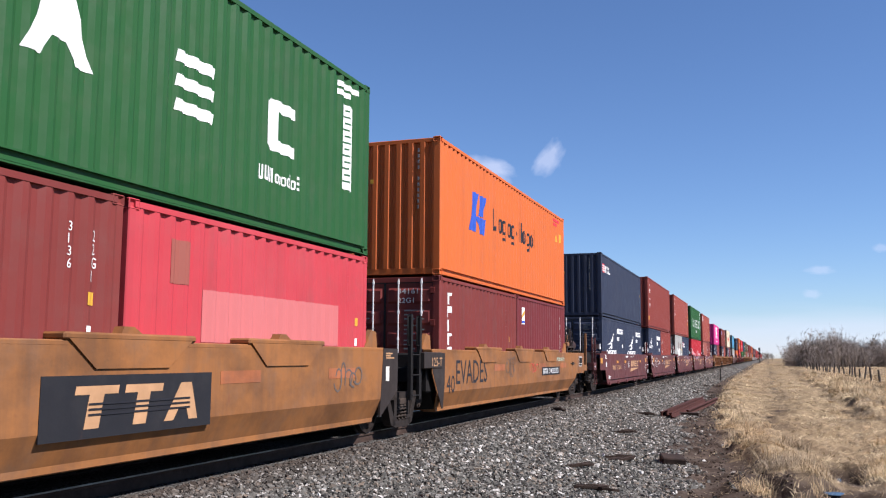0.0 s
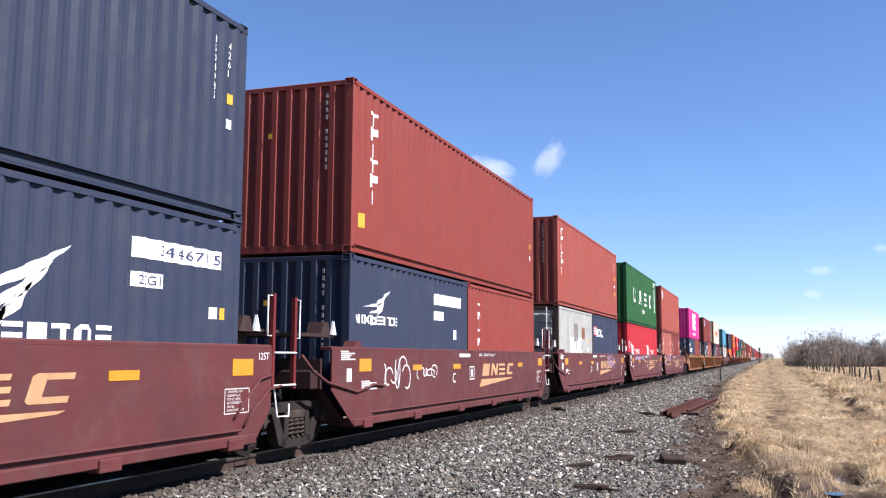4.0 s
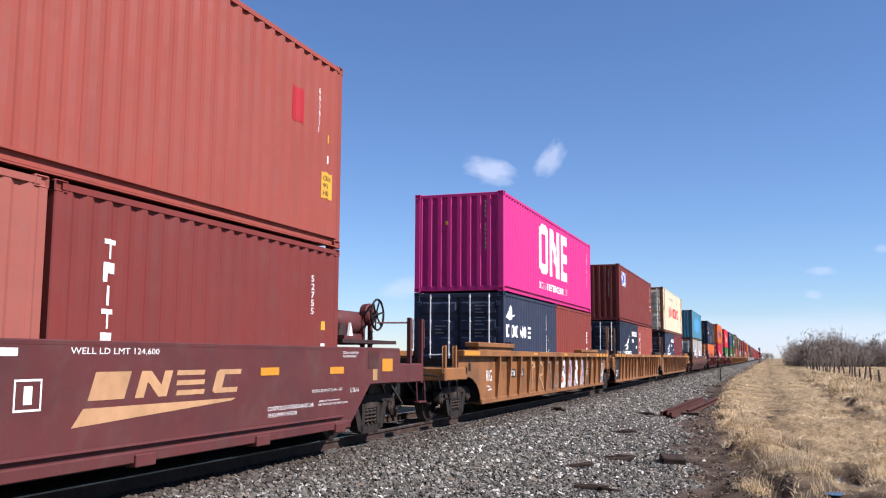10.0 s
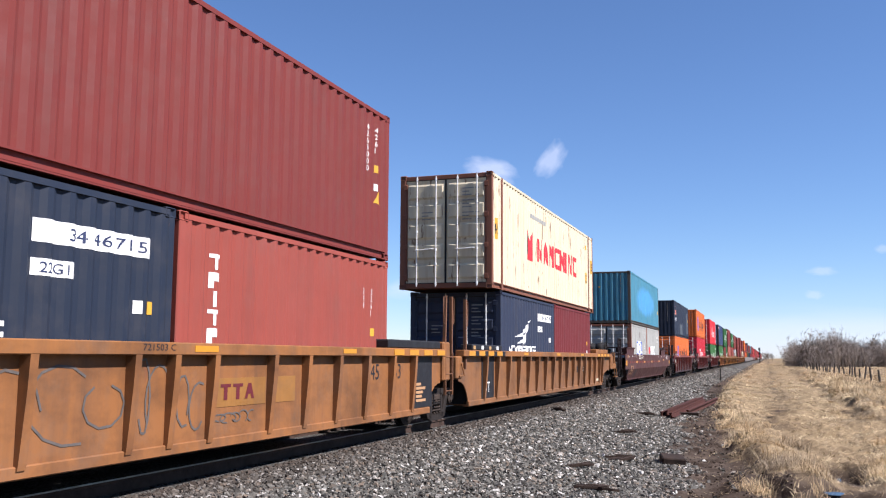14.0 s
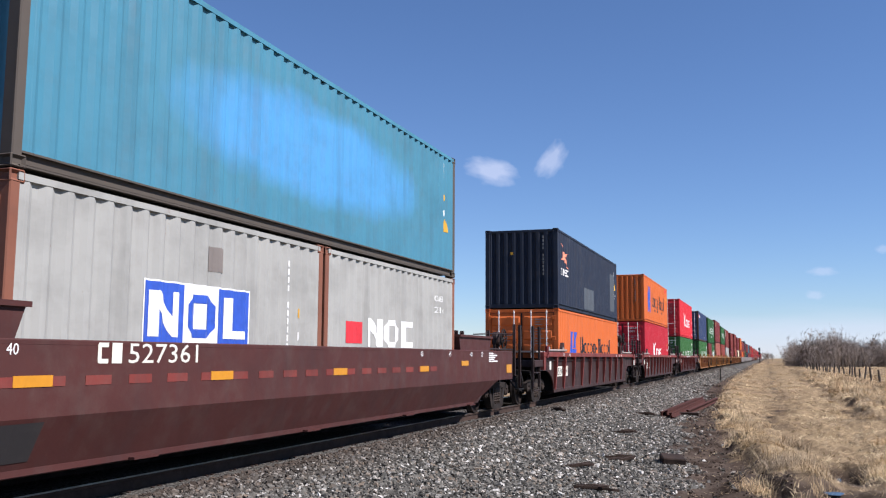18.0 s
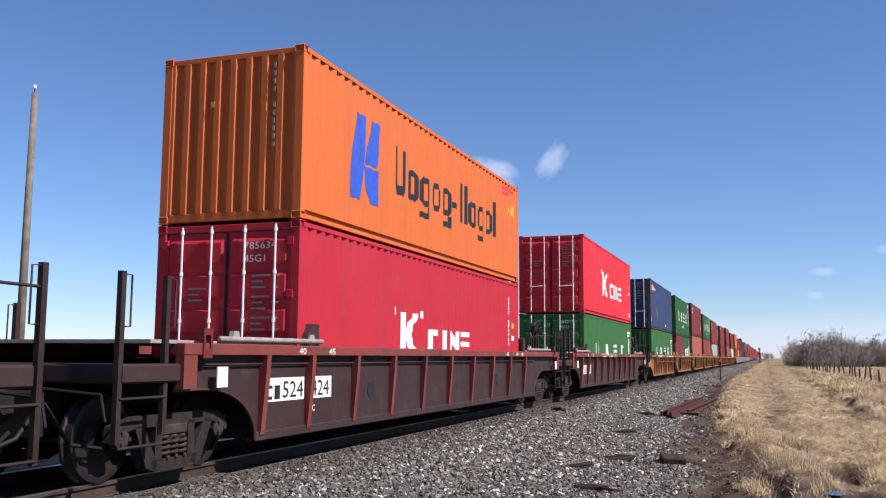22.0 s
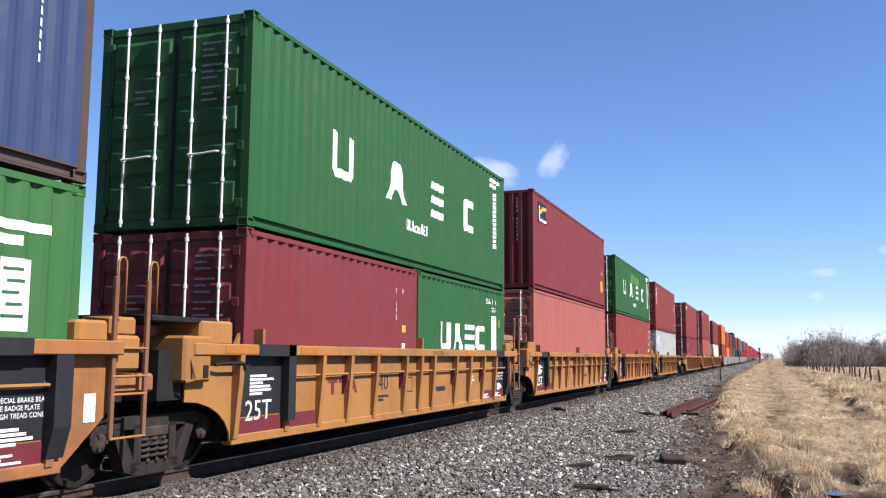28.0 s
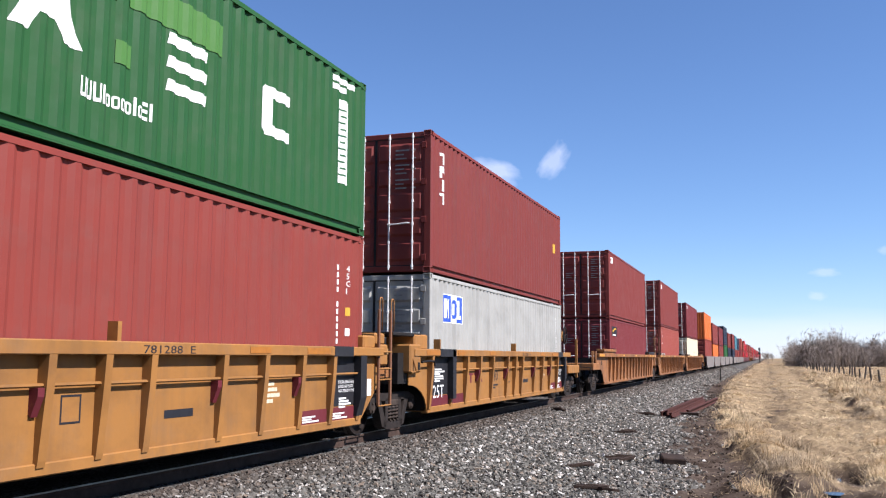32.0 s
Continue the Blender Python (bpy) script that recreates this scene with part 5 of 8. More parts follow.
def tree_mesh(seed, height, bark, twigs):
    """Bare tree: tapered trunk with limbs, and a crown of many fine twigs."""
    rng = random.Random(seed)
    trunk, crown = Shape(), Shape()

    def grow(p, d, length, r, level):
        pts, q = [p], p
        steps = 3 if level < 3 else 1
        for i in range(steps):
            d = (d + Vector((rng.uniform(-0.22, 0.22), rng.uniform(-0.22, 0.22), rng.uniform(-0.04, 0.16)))).normalized()
            q = q + d * length / steps
            pts.append(q)
        (trunk if level < 2 else crown).tube(pts, [r, r * 0.85, r * 0.68, r * 0.5] if steps == 3 else [r, r * 0.6], 5 if level < 2 else 3, False)
        if level >= 4:
            return
        for k in range((5, 4, 4, 4)[level]):
            at = pts[rng.choice((1, 2, 2, 3, 3))] if level and steps == 3 else (pts[rng.choice((1, 2, 3, 3))] if steps == 3 else pts[0].lerp(pts[1], rng.uniform(0.4, 1.0)))
            t = rng.uniform(0, 6.28)
            nd = (d * rng.uniform(0.5, 1.0) + Vector((math.cos(t), math.sin(t), rng.uniform(0.0, 0.7))) * rng.uniform(0.5, 1.0)).normalized()
            grow(at, nd, length * rng.uniform(0.48, 0.72), max(r * 0.5, 0.024), level + 1)
    grow(Vector((0, 0, -0.1)), Vector((rng.uniform(-0.1, 0.1), rng.uniform(-0.1, 0.1), 1)), height * 0.42, height * 0.016, 0)
    return trunk.mesh("trunk", bark), crown.mesh("crown", twigs)


def bush_mesh(seed, height, wide, twigs):
    """Dense bare brush: many fine stems from the ground up."""
    rng = random.Random(seed)
    sh = Shape()
    for k in range(46):
        t, r = rng.uniform(0, 6.28), wide * rng.random() ** 0.6
        p = Vector((r * math.cos(t), r * math.sin(t), -0.1))
        d = Vector((rng.uniform(-0.3, 0.3), rng.uniform(-0.3, 0.3), 1)).normalized()
        top = height * rng.uniform(0.55, 1.0) * (1 - 0.35 * (r / wide) ** 2)
        mid, end = p + d * top * 0.5, p + d * top + Vector((rng.uniform(-0.3, 0.3), rng.uniform(-0.3, 0.3), 0))
        sh.tube([p, mid, end], [0.04, 0.03, 0.012], 3, False)
        for j in range(19):
            f = rng.uniform(0.1, 1.0)
            q = p.lerp(end, f)
            sh.tube([q, q + Vector((rng.uniform(-0.9, 0.9), rng.uniform(-0.9, 0.9), rng.uniform(0.0, 0.9)))], [0.022, 0.010], 3, False)
    return sh.mesh("thicket", twigs)


def build_trees():
    bark = plain("grey_bark", (0.26, 0.22, 0.19), 0.95, 0.0, 0.35, 3.0)
    twig = plain("bare_twigs", (0.25, 0.205, 0.17), 0.95, 0.0, 0.3, 1.0)
    kinds = [tree_mesh(40 + k, (8.0, 6.5, 9.0, 5.0, 7.2)[k], bark, twig) for k in range(5)]
    rng = random.Random(17)
    brush = [bush_mesh(70 + k, (5.0, 6.2, 4.2)[k], (2.4, 2.8, 3.0)[k], twig) for k in range(3)]
    for k in range(110):
        x = 6.0 + (34 if k < 75 else 64) * rng.random()
        y = 212 + 60 * rng.random() + 0.3 * x
        t = thing("bush", "dense bare grey-brown brush at the field edge", "bush", "thicket")
        part("thicket", brush[k % 3], twig, t)
        s = rng.uniform(0.9, 1.3) * (0.85 + 0.42 * math.exp(-((x - 14.5) / 7.0) ** 2))
        t.matrix_world = pose(x, y, float(ground_height(x, y)), 0, 0, rng.uniform(0, 360)) @ Matrix.Scale(s, 4)
    spots = [(6.5 + 62 * rng.random() ** 1.0, 215 + 75 * rng.random(), rng.uniform(0.9, 1.3)) for _ in range(70)]
    spots += [(5.5 + 10 * rng.random(), 225 + 55 * rng.random(), rng.uniform(0.4, 0.7)) for _ in range(22)]
    spots += [(-2.0 + 5.5 * rng.random(), 520 + 300 * rng.random(), rng.uniform(0.7, 1.1)) for _ in range(10)]
    for k, (x, y, s) in enumerate(spots):
        t = thing("tree", "bare leafless grey-brown tree at the field edge", "tree", "grove")
        trunk, crown = kinds[k % 5]
        part("trunk", trunk, bark, t)
        part("crown", crown, twig, t)
        t.matrix_world = pose(x, y, float(ground_height(x, y)), 0, 0, rng.uniform(0, 360)) @ Matrix.Scale(s, 4)


CLOUDS = []


def build_clouds():
    def vapour(seed, thick):
        m, n, l, p = node_material("cloud_vapour")
        out = n["Material Output"]
        # the sunlit white of the vapour is emitted, not lit by the sun
        em = n.new("ShaderNodeEmission")
        em.inputs[0].default_value, em.inputs[1].default_value = (0.88, 0.91, 1.0, 1), 0.5
        tr = n.new("ShaderNodeBsdfTransparent")
        mix = n.new("ShaderNodeMixShader")
        tc = n.new("ShaderNodeTexCoord")
        grad = n.new("ShaderNodeTexGradient")
        grad.gradient_type = "SPHERICAL"
        warp = n.new("ShaderNodeMapping")
        l.new(tc.outputs["Object"], warp.inputs[0])
        wob = n.new("ShaderNodeTexNoise")
        wob.inputs["Scale"].default_value, wob.inputs["Detail"].default_value = 1.6, 5
        off = n.new("ShaderNodeVectorMath")
        off.operation = "ADD"
        off.inputs[1].default_value = (seed * 3.1, seed * 1.7, seed)
        l.new(warp.outputs[0], off.inputs[0])
        l.new(off.outputs[0], wob.inputs[0])
        sub = n.new("ShaderNodeVectorMath")
        sub.operation = "SUBTRACT"
        l.new(wob.outputs["Color"], sub.inputs[0])
        sub.inputs[1].default_value = (0.5, 0.5, 0.5)
        sc = n.new("ShaderNodeVectorMath")
        sc.operation = "SCALE"
        l.new(sub.outputs[0], sc.inputs[0])
        sc.inputs["Scale"].default_value = 0.9
        add = n.new("ShaderNodeVectorMath")
        add.operation = "ADD"
        l.new(warp.outputs[0], add.inputs[0])
        l.new(sc.outputs[0], add.inputs[1])
        flat = n.new("ShaderNodeVectorMath")
        flat.operation = "MULTIPLY"
        flat.inputs[1].default_value = (1, 1, 0)
        l.new(add.outputs[0], flat.inputs[0])
        l.new(flat.outputs[0], grad.inputs[0])
        fac = ramp_of(n, l, grad.outputs["Fac"], 0.06, 0.62)
        l.new(scaled(n, l, fac, thick), mix.inputs[0])
        l.new(tr.outputs[0], mix.inputs[1])
        l.new(em.outputs[0], mix.inputs[2])
        l.new(mix.outputs[0], out.inputs["Surface"])
        return m
    f, yaw, pit = 1607.44, _yaw, _pit
    right, fwd = Vector((math.cos(yaw), math.sin(yaw), 0)), Vector(_aim) - Vector(EYE)
    upv = right.cross(fwd)
    mats = [vapour(k, t) for k, t in enumerate((0.46, 0.56, 0.56, 0.60, 0.42, 0.16, 0.34, 0.3, 0.28, 0.25, 0.45))]
    # bearing and height of each cloud as parts of the focal length, its size likewise; the last is a wide glowing sheet
    # for the horizon haze
    for k, (u, v, a, b, roll) in enumerate(((0.116, 0.100, 0.022, 0.012, 52), (0.050, 0.087, 0.026, 0.014, -12), (-0.194, 0.072, 0.048, 0.013, -10), (-0.158, 0.010, 0.034, 0.019, -6), (-0.148, -0.028, 0.02, 0.008, 0), (-0.210, 0.142, 0.04, 0.02, -20), (-0.042, -0.043, 0.03, 0.011, 5), (0.415, -0.021, 0.016, 0.005, 0), (0.406, -0.047, 0.010, 0.005, 0), (0.483, 0.004, 0.010, 0.005, 0), (0.40, -0.097, 0.26, 0.030, 0))):
        d = 2400.0
        at = Vector(EYE) + (fwd + right * u + upv * v) * d
        sh = Shape()
        n = 12
        for j in range(n + 1):
            for i in range(n + 1):
                p, q = 2.4 * i / n - 1.2, 2.4 * j / n - 1.2
                sh.v.append((p, q, 0.25 * (1 - min(1, p * p + q * q))))
        sh.f = [(j * (n + 1) + i, j * (n + 1) + i + 1, (j + 1) * (n + 1) + i + 1, (j + 1) * (n + 1) + i) for j in range(n) for i in range(n)]
        ob = new("cloud", sh.mesh("cloud", mats[k], True))
        tagged(ob, "small wispy white cloud in the blue sky", "cloud", "clouds", "structure")
        m = look(tuple(at), tuple(at + fwd), 0) @ pose(0, 0, 0, 0, 0, roll)
        ob.matrix_world = m @ Matrix.Diagonal((a * d * 1.25, b * d * 1.25, a * d * 0.3, 1))
        CLOUDS.append((ob, m, right * (9.0 / f * d) - upv * (4.0 / f * d)))


# ---- the train ----
HC, SD, FT40, FT20, FT45 = 2.896, 2.591, 12.192, 6.058, 13.716
Z1 = FLOOR_Z


def upper(lower_high):
    return FLOOR_Z + lower_high + 0.02


def P(faces, ink, name="painted_mark"):
    return ("paint", faces, ink, name)


def uasc_marks(z, h=0.72, url=5.5, panel=(0.98, 2.36)):
    """Four tall white painted shapes, a small line under them and a white panel with dark strokes."""
    out = [P(blocks("H", 2.4, z, h, 0.80, 0), WHITE), P(blocks("A", 4.58, z, h, 0.92, 0), WHITE), P(blocks("E", 6.85, z, h, 0.78, 0, 0.12), WHITE), P(blocks("C", 8.88, z, h, 0.78, 0), WHITE)]
    if url:
        out.append(P(blocks("HHHlddddldEl", url, z - 0.44, 0.2, 0.085, 0.022), WHITE))
    if panel:
        a, b = panel
        out.append(P(poly_faces(rect(11.2, 11.58, a, b)), WHITE, "white_panel"))
        st = [rect(11.26 + 0.05 * (k % 2), 11.5 - 0.04 * (k % 3), q, q + 0.028) for k, q in enumerate(np.arange(a + 0.12, b - 0.08, 0.105))]
        out.append(("over", poly_faces(*st), GREENINK, "panel_writing"))
        out.append(P(bars_of_writing(2, 11.02, b + 0.34, 0.09, 0.8), WHITE))
    return out


def codes_column(y, top, text="", rows=2, ink=None, second="4561", stickers=True):
    """Numbers stacked down the far end of a side, with small stickers."""
    ink = ink or WHITE
    out = [P(column_faces(text, y, top, 0.092, 1.3), ink, "lettering")] if text else [P(poly_faces(*[rect(y, y + 0.042, top - 0.115 * (i + 1), top - 0.115 * (i + 1) + 0.08) for i in range(12) if i not in (4, 11)]), ink, "lettering")]
    if second:
        out.append(P(column_faces(second, y + 0.32, top, 0.092, 1.3), ink, "lettering"))
    if stickers:
        out.append(P(poly_faces(rect(y + 0.31, y + 0.42, top - 0.82, top - 0.69)), YELLOW, "sticker"))
        out.append(P(poly_faces(rect(y + 0.31, y + 0.41, top - 1.14, top - 1.02)), ink, "sticker"))
    return out


def stacked_word(y, top, h, n, w=0.28):
    """A mark painted down the side as plain stacked shapes."""
    out = []
    for k in range(n):
        z = top - (k + 1) * h * 1.18
        if k % 3 == 0:
            out += [rect(y, y + w, z + h * 0.75, z + h), rect(y + w * 0.36, y + w * 0.64, z, z + h * 0.75)]
        elif k % 3 == 1:
            out += [rect(y, y + w * 0.3, z, z + h), rect(y + w * 0.3, y + w, z + h * 0.45, z + h)]
        else:
            out += [rect(y + w * 0.3, y + w * 0.62, z, z + h)]
    return P(poly_faces(*out), WHITE)


def wing_marks(y, k=1.0, words=True, bars=True, top=2.0):
    """Swept white feather shapes over a line of white shapes, with white number strips."""
    f = []
    for i, (a, b) in enumerate(((0.0, 0.0), (0.25, -0.2), (0.4, -0.4), (0.45, -0.58))):
        ln = (1.75, 1.3, 0.95, 0.65)[i] * k
        y0, z0 = y + a * k, top - 0.42 * k + b * 0.85 * k
        f.append([(y0, z0 - 0.12 * k), (y0 + ln * 0.45, z0), (y0 + ln, z0 + 0.42 * k), (y0 + ln * 0.78, z0 + 0.12 * k), (y0 + ln * 0.45, z0 - 0.09 * k)])
    out = [P(poly_faces(*f), WHITE)]
    if words:
        out.append(P(blocks("VCKDOEDTOE", y - 0.5 * k, top - 1.0 * k, 0.24 * k, 0.24 * k, 0.055 * k), WHITE))
    if bars:
        out += [P(poly_faces(rect(y + 2.65, y + 4.33, 1.98, 2.2)), WHITE, "number_strip"), P(poly_faces(rect(y + 2.65, y + 3.2, 1.67, 1.83)), WHITE, "number_strip"),
                ("over", text_faces("34 46 71 5", y + 3.1, 2.03, 0.12, 1.15), NAVYINK, "lettering"), ("over", text_faces("22G1", y + 2.75, 1.70, 0.1, 0.36), NAVYINK, "lettering"),
                P(poly_faces(rect(y + 4.1, y + 4.22, 1.38, 1.52)), WHITE, "sticker"), P(poly_faces(rect(y + 4.3, y + 4.42, 1.38, 1.52)), YELLOW, "sticker")]
    return out


def hapag_marks(y, z, h, text_w):
    """Blue slanted slabs beside a row of black shapes."""
    e = [rect(y, y + 0.42, z, z + h, 0.22), rect(y + 0.62, y + 1.05, z + h * 0.45, z + h, 0.2), [(y + 0.5, z + h * 0.42), (y + 1.2, z + h * 0.42), (y + 1.15, z), (y + 0.78, z)]]
    w = text_w / 12.6
    out, at = [P(poly_faces(q), BLUE) for q in e], y + 1.9
    for ch in "Hdgdg-lldgdl":
        out.append(P(blocks(ch, at, z + h * 0.26, h * 0.60, w, 0), BLACK))
        at += w * {"-": 0.9, "l": 0.65}.get(ch, 1.28)
    return out


def kline_marks(y, z, h):
    k = h / 0.8
    return [P(blocks("K", y, z, h, 0.95 * k, 0), WHITE), P(blocks("CIVE", y + 1.5 * k, z, h * 0.66, 0.58 * k, 0.2 * k), WHITE), P(poly_faces(rect(y - 0.28, y - 0.16, z + h * 0.92, z + h * 1.1), rect(y + 1.05 * k, y + 1.15 * k, z + h * 0.9, z + h * 1.08)), WHITE)]


def banded_panel(y0, y1, z0, z1):
    """A blue panel with a white middle band and plain shapes on it."""
    w, h = y1 - y0, z1 - z0
    zb, hb = z0 + h * 0.14, h * 0.72
    return [P(poly_faces(rect(y0 - 0.02, y1 + 0.02, z0 - 0.02, z1 + 0.02)), WHITE, "printed_panel"), ("over", poly_faces(rect(y0, y0 + w * 0.345, z0, z1)), BLUE, "printed_shape"), ("over", poly_faces(rect(y1 - w * 0.345, y1, z0, z1)), BLUE, "printed_shape"),
            ("over", blocks("O", y0 + w * 0.37, zb, hb, w * 0.26, 0), BLUE, "printed_shape"), ("top", blocks("V", y0 + w * 0.05, zb, hb, w * 0.25, 0), WHITE, "printed_shape"), ("top", poly_faces(rect(y1 - w * 0.27, y1 - w * 0.2, zb, zb + hb), rect(y1 - w * 0.2, y1 - w * 0.06, zb, zb + hb * 0.2)), WHITE, "printed_shape")]


def crest(y, z, w, h, ground, inks):
    """A small printed panel: ground colour, bands and a disc."""
    out = [P(poly_faces(rect(y, y + w, z, z + h)), ground, "printed_panel")]
    out.append(("over", poly_faces([(y + w * 0.15, z + h * 0.3), (y + w * 0.5, z + h * 0.62), (y + w * 0.88, z + h * 0.7), (y + w * 0.88, z + h * 0.86), (y + w * 0.45, z + h * 0.8), (y + w * 0.15, z + h * 0.5)]), inks[0], "printed_shape"))
    out.append(("over", poly_faces(rect(y + w * 0.12, y + w * 0.9, z + h * 0.08, z + h * 0.2)), inks[1], "printed_shape"))
    return out


def caution(y, z):
    return [("over", text_faces(t, y, z + k * 0.115, 0.075, w), BLACK, "lettering") for k, (t, w) in enumerate((("HIGH", 0.2), ("9'6\"", 0.16), ("CAUTION", 0.26)))]


GREENINK = plain("dark_green_lettering", (0.03, 0.10, 0.04), 0.6)
NAVYINK = plain("navy_lettering", (0.03, 0.04, 0.09), 0.6)
BNSF = "brown articulated well car with amber reflectors and tan lettering"


def two_twenties(c, a, b, door=()):
    """Two short containers end to end in one well. a, b: (label, material, near end, marks, frame material)."""
    for s, (label, mat, end, marks, fm) in ((c, a), (c + FT40 - FT20, b)):
        container(label, s, FT20, SD, Z1, mat, end, marks, "short containers", 2, fm, door_text=door)


def forty(c, label, mat, high, z, end, marks=(), fm=None, door=()):
    return container(label, c, FT40, high, z, mat, end, marks, "long containers", 2, fm, door_text=door)


def bnsf_car(c, letter, number=True, graf=None, tail=False, head=False):
    t0 = c + (-1.05 if not head else -1.85)
    t1 = c + (12.65 if not tail else 14.2)
    car = well_car("smooth", BNSF, c, t0, t1, c - 0.28, c + (12.3 if not tail else 12.2), [(-1, c - 1.45), (1, c + 13.9)], CARBROWN, end_mat=CPDARK, knee=1.49, far_knee=1.33 if not tail else 1.55, shelf=1.15 if head else 0.0, far_shelf=1.25 if tail else 0.0)
    truck(car, -1.45)
    if tail:
        truck(car, 13.75)
        coupler(car, 15.5, 1)
        air_tank(car, 13.76, CARBROWN, 2.56, 1.15, 0.215, 0.57)
        hand_brake(car, 14.27, CARBROWN, 2.72, 0.92, 0.27)
        end_posts(car, 15.46, 1, CARBROWN, 2.69, 1.5)
        end_posts(car, 14.88, 1, CARBROWN, 2.69, 1.8)
        end_posts(car, 14.5, -1, CARBROWN, 2.9, 1.9, x=-1.2)
        part("cross_rail", Shape().tube([(0.95, 14.3, 2.58), (1.3, 14.9, 2.6)], 0.015, 6), CARBROWN, car)
        part("end_sill", Shape().box(-OUT + 0.1, OUT - 0.06, 14.2, 15.52, 1.52, 1.86, 0.02), CARBROWN, car)
        part("tank_deck", Shape().box(-1.1, 1.2, 12.4, 14.6, 2.2, 2.26), CPDARK, car)
        stirrup(car, 15.3, CARBROWN, 1.52, 0.4, 0.36)
        plate(car, 12.84, 13.27, 1.8, 2.07, CPBROWN, "card_board")
        plate(car, 13.03, 13.21, 1.6, 1.78, PATCHTAN, "notice")
        plate(car, 13.41, 13.85, 1.74, 1.95, REFLECT, "reflector")
        lines_on(car, ["2 INCH H F COMP SHOES", "NO. 24 BRAKE BEAMS"], 11.92, 2.06, 0.035, gap=0.6)
        lines_on(car, ['SIDE BRG SET-UP HGT 5-1/16" +/-1/16"'], 10.95, 1.52, 0.042)
        lines_on(car, ["OWNERSHIP SUBJECT TO SECURITY AGREEMENT", "FILED WITH THE SURFACE TRANSPORTATION BOARD"], 11.15, 1.36, 0.028, gap=0.6)
        lines_on(car, ["CONTROLLED INTERCHANGE CAR", "SEE EQUIPMENT REGISTER"], 9.75, 1.34, 0.055, gap=0.6)
        plate(car, 11.49, 11.95, 1.73, 1.83, REFLECT, "reflector")
        lines_on(car, ["L 261-6"], 12.21, 1.51, 0.07)
    else:
        plate(car, 11.73, 12.19, 1.75, 1.95, REFLECT, "reflector")
        lines_on(car, ["125T"], 12.33, 2.03, 0.09)
        lines_on(car, ["CAR EQUIPPED WITH", "NON-METALLIC", "CTR PLT LINERS", "IN INTERMEDIATE", "TRUCKS", "DO NOT LUBRICATE"], 11.64, 1.575, 0.028, gap=0.55)
        painted(poly_faces(rect(11.58, 12.12, 1.30, 1.31), rect(11.58, 12.12, 1.59, 1.60), rect(11.58, 11.59, 1.3, 1.6), rect(12.11, 12.12, 1.3, 1.6)), WHITE, car, "stencil_border", OUT)
        end_posts(car, 12.82, -1, RED_RAIL, 2.81, 1.55, WHITE, w=0.032)
        end_posts(car, 13.40, 1, RED_RAIL, 2.79, 1.55, WHITE, w=0.032)
        for z in (1.6, 2.03):
            part("ladder_rung", kept(("white_rung",), lambda: fix_normals(Shape().tube([(1.38, 12.82, 0), (1.38, 13.40, 0)], 0.014, 6).mesh("ladder_rung", WHITE))), WHITE, car).location = (0, 0, z)
        part("step", Shape().tube([(1.40, 12.8, 1.55), (1.42, 12.86, 1.2), (1.42, 13.16, 1.19), (1.40, 13.2, 1.35)], 0.014, 6), GALV, car)
        part("end_walkway", Shape().box(-1.2, 1.22, 12.2, 13.2, 2.30, 2.34).box(0.2, 0.9, 12.4, 12.9, 2.0, 2.3), CPDARK, car)
        part("brake_pipe", Shape().tube([(1.2, 12.7, 1.75), (1.25, 13.0, 1.55), (1.1, 13.5, 1.4), (0.8, 14.0, 1.5)], 0.022, 6), SOOT, car, smooth=True)
        for bend in ([(1.47, 11.78, 1.25), (1.47, 11.95, 1.41), (1.47, 12.34, 1.7), (1.47, 12.63, 1.75)], [(1.47, 11.99, 1.14), (1.47, 12.19, 1.32), (1.47, 12.58, 1.57), (1.47, 12.87, 1.6)]):
            part("hand_rail", Shape().tube(bend, 0.017, 6), CARBROWN, car, smooth=True)
    # amber reflectors along the side
    for y in (-0.1 if not head else -1.79,):
        plate(car, y, y + 0.46, 1.75, 1.95, REFLECT, "reflector")
    for y in (2.2, 4.45, 9.55):
        plate(car, y, y + 0.46, 1.74, 1.84, REFLECT, "reflector")
    small_print(car, 5, -0.75, 2.07, 0.02, 0.5)
    plate(car, -0.55, -0.38, 1.6, 1.8, WHITE, "notice")
    small_print(car, 5, 0.0, 1.6 if not head else 1.25, 0.02, 0.6)
    lines_on(car, [letter], 4.42, 1.66, 0.2)
    if number:
        painted(blocks("DVEC", 1.2, 1.48, 0.17, 0.16, 0.05), TAN, car, "painted_mark", OUT)
        lines_on(car, ["239645"], 2.28, 1.65, 0.17, TAN, w=1.15)
    painted(blocks("DVEC", 6.45, 1.56, 0.27, 0.52, 0.16, 0.1), TAN, car, "painted_mark", OUT)
    painted(poly_faces([(6.25, 1.32), (8.9, 1.46), (9.0, 1.49), (6.4, 1.49)]), TAN, car, "painted_mark", OUT)
    lines_on(car, ["WELL LD LMT 124,600"], 6.2, 2.06, 0.07, w=1.3)
    small_print(car, 1, 4.85, 2.05, 0.07, 0.75)
    painted(poly_faces(rect(5.55, 5.57, 1.5, 1.78), rect(5.85, 5.87, 1.5, 1.78), rect(5.57, 5.85, 1.5, 1.52), rect(5.57, 5.85, 1.76, 1.78), rect(5.66, 5.76, 1.56, 1.72)), WHITE, car, "stencil", OUT)
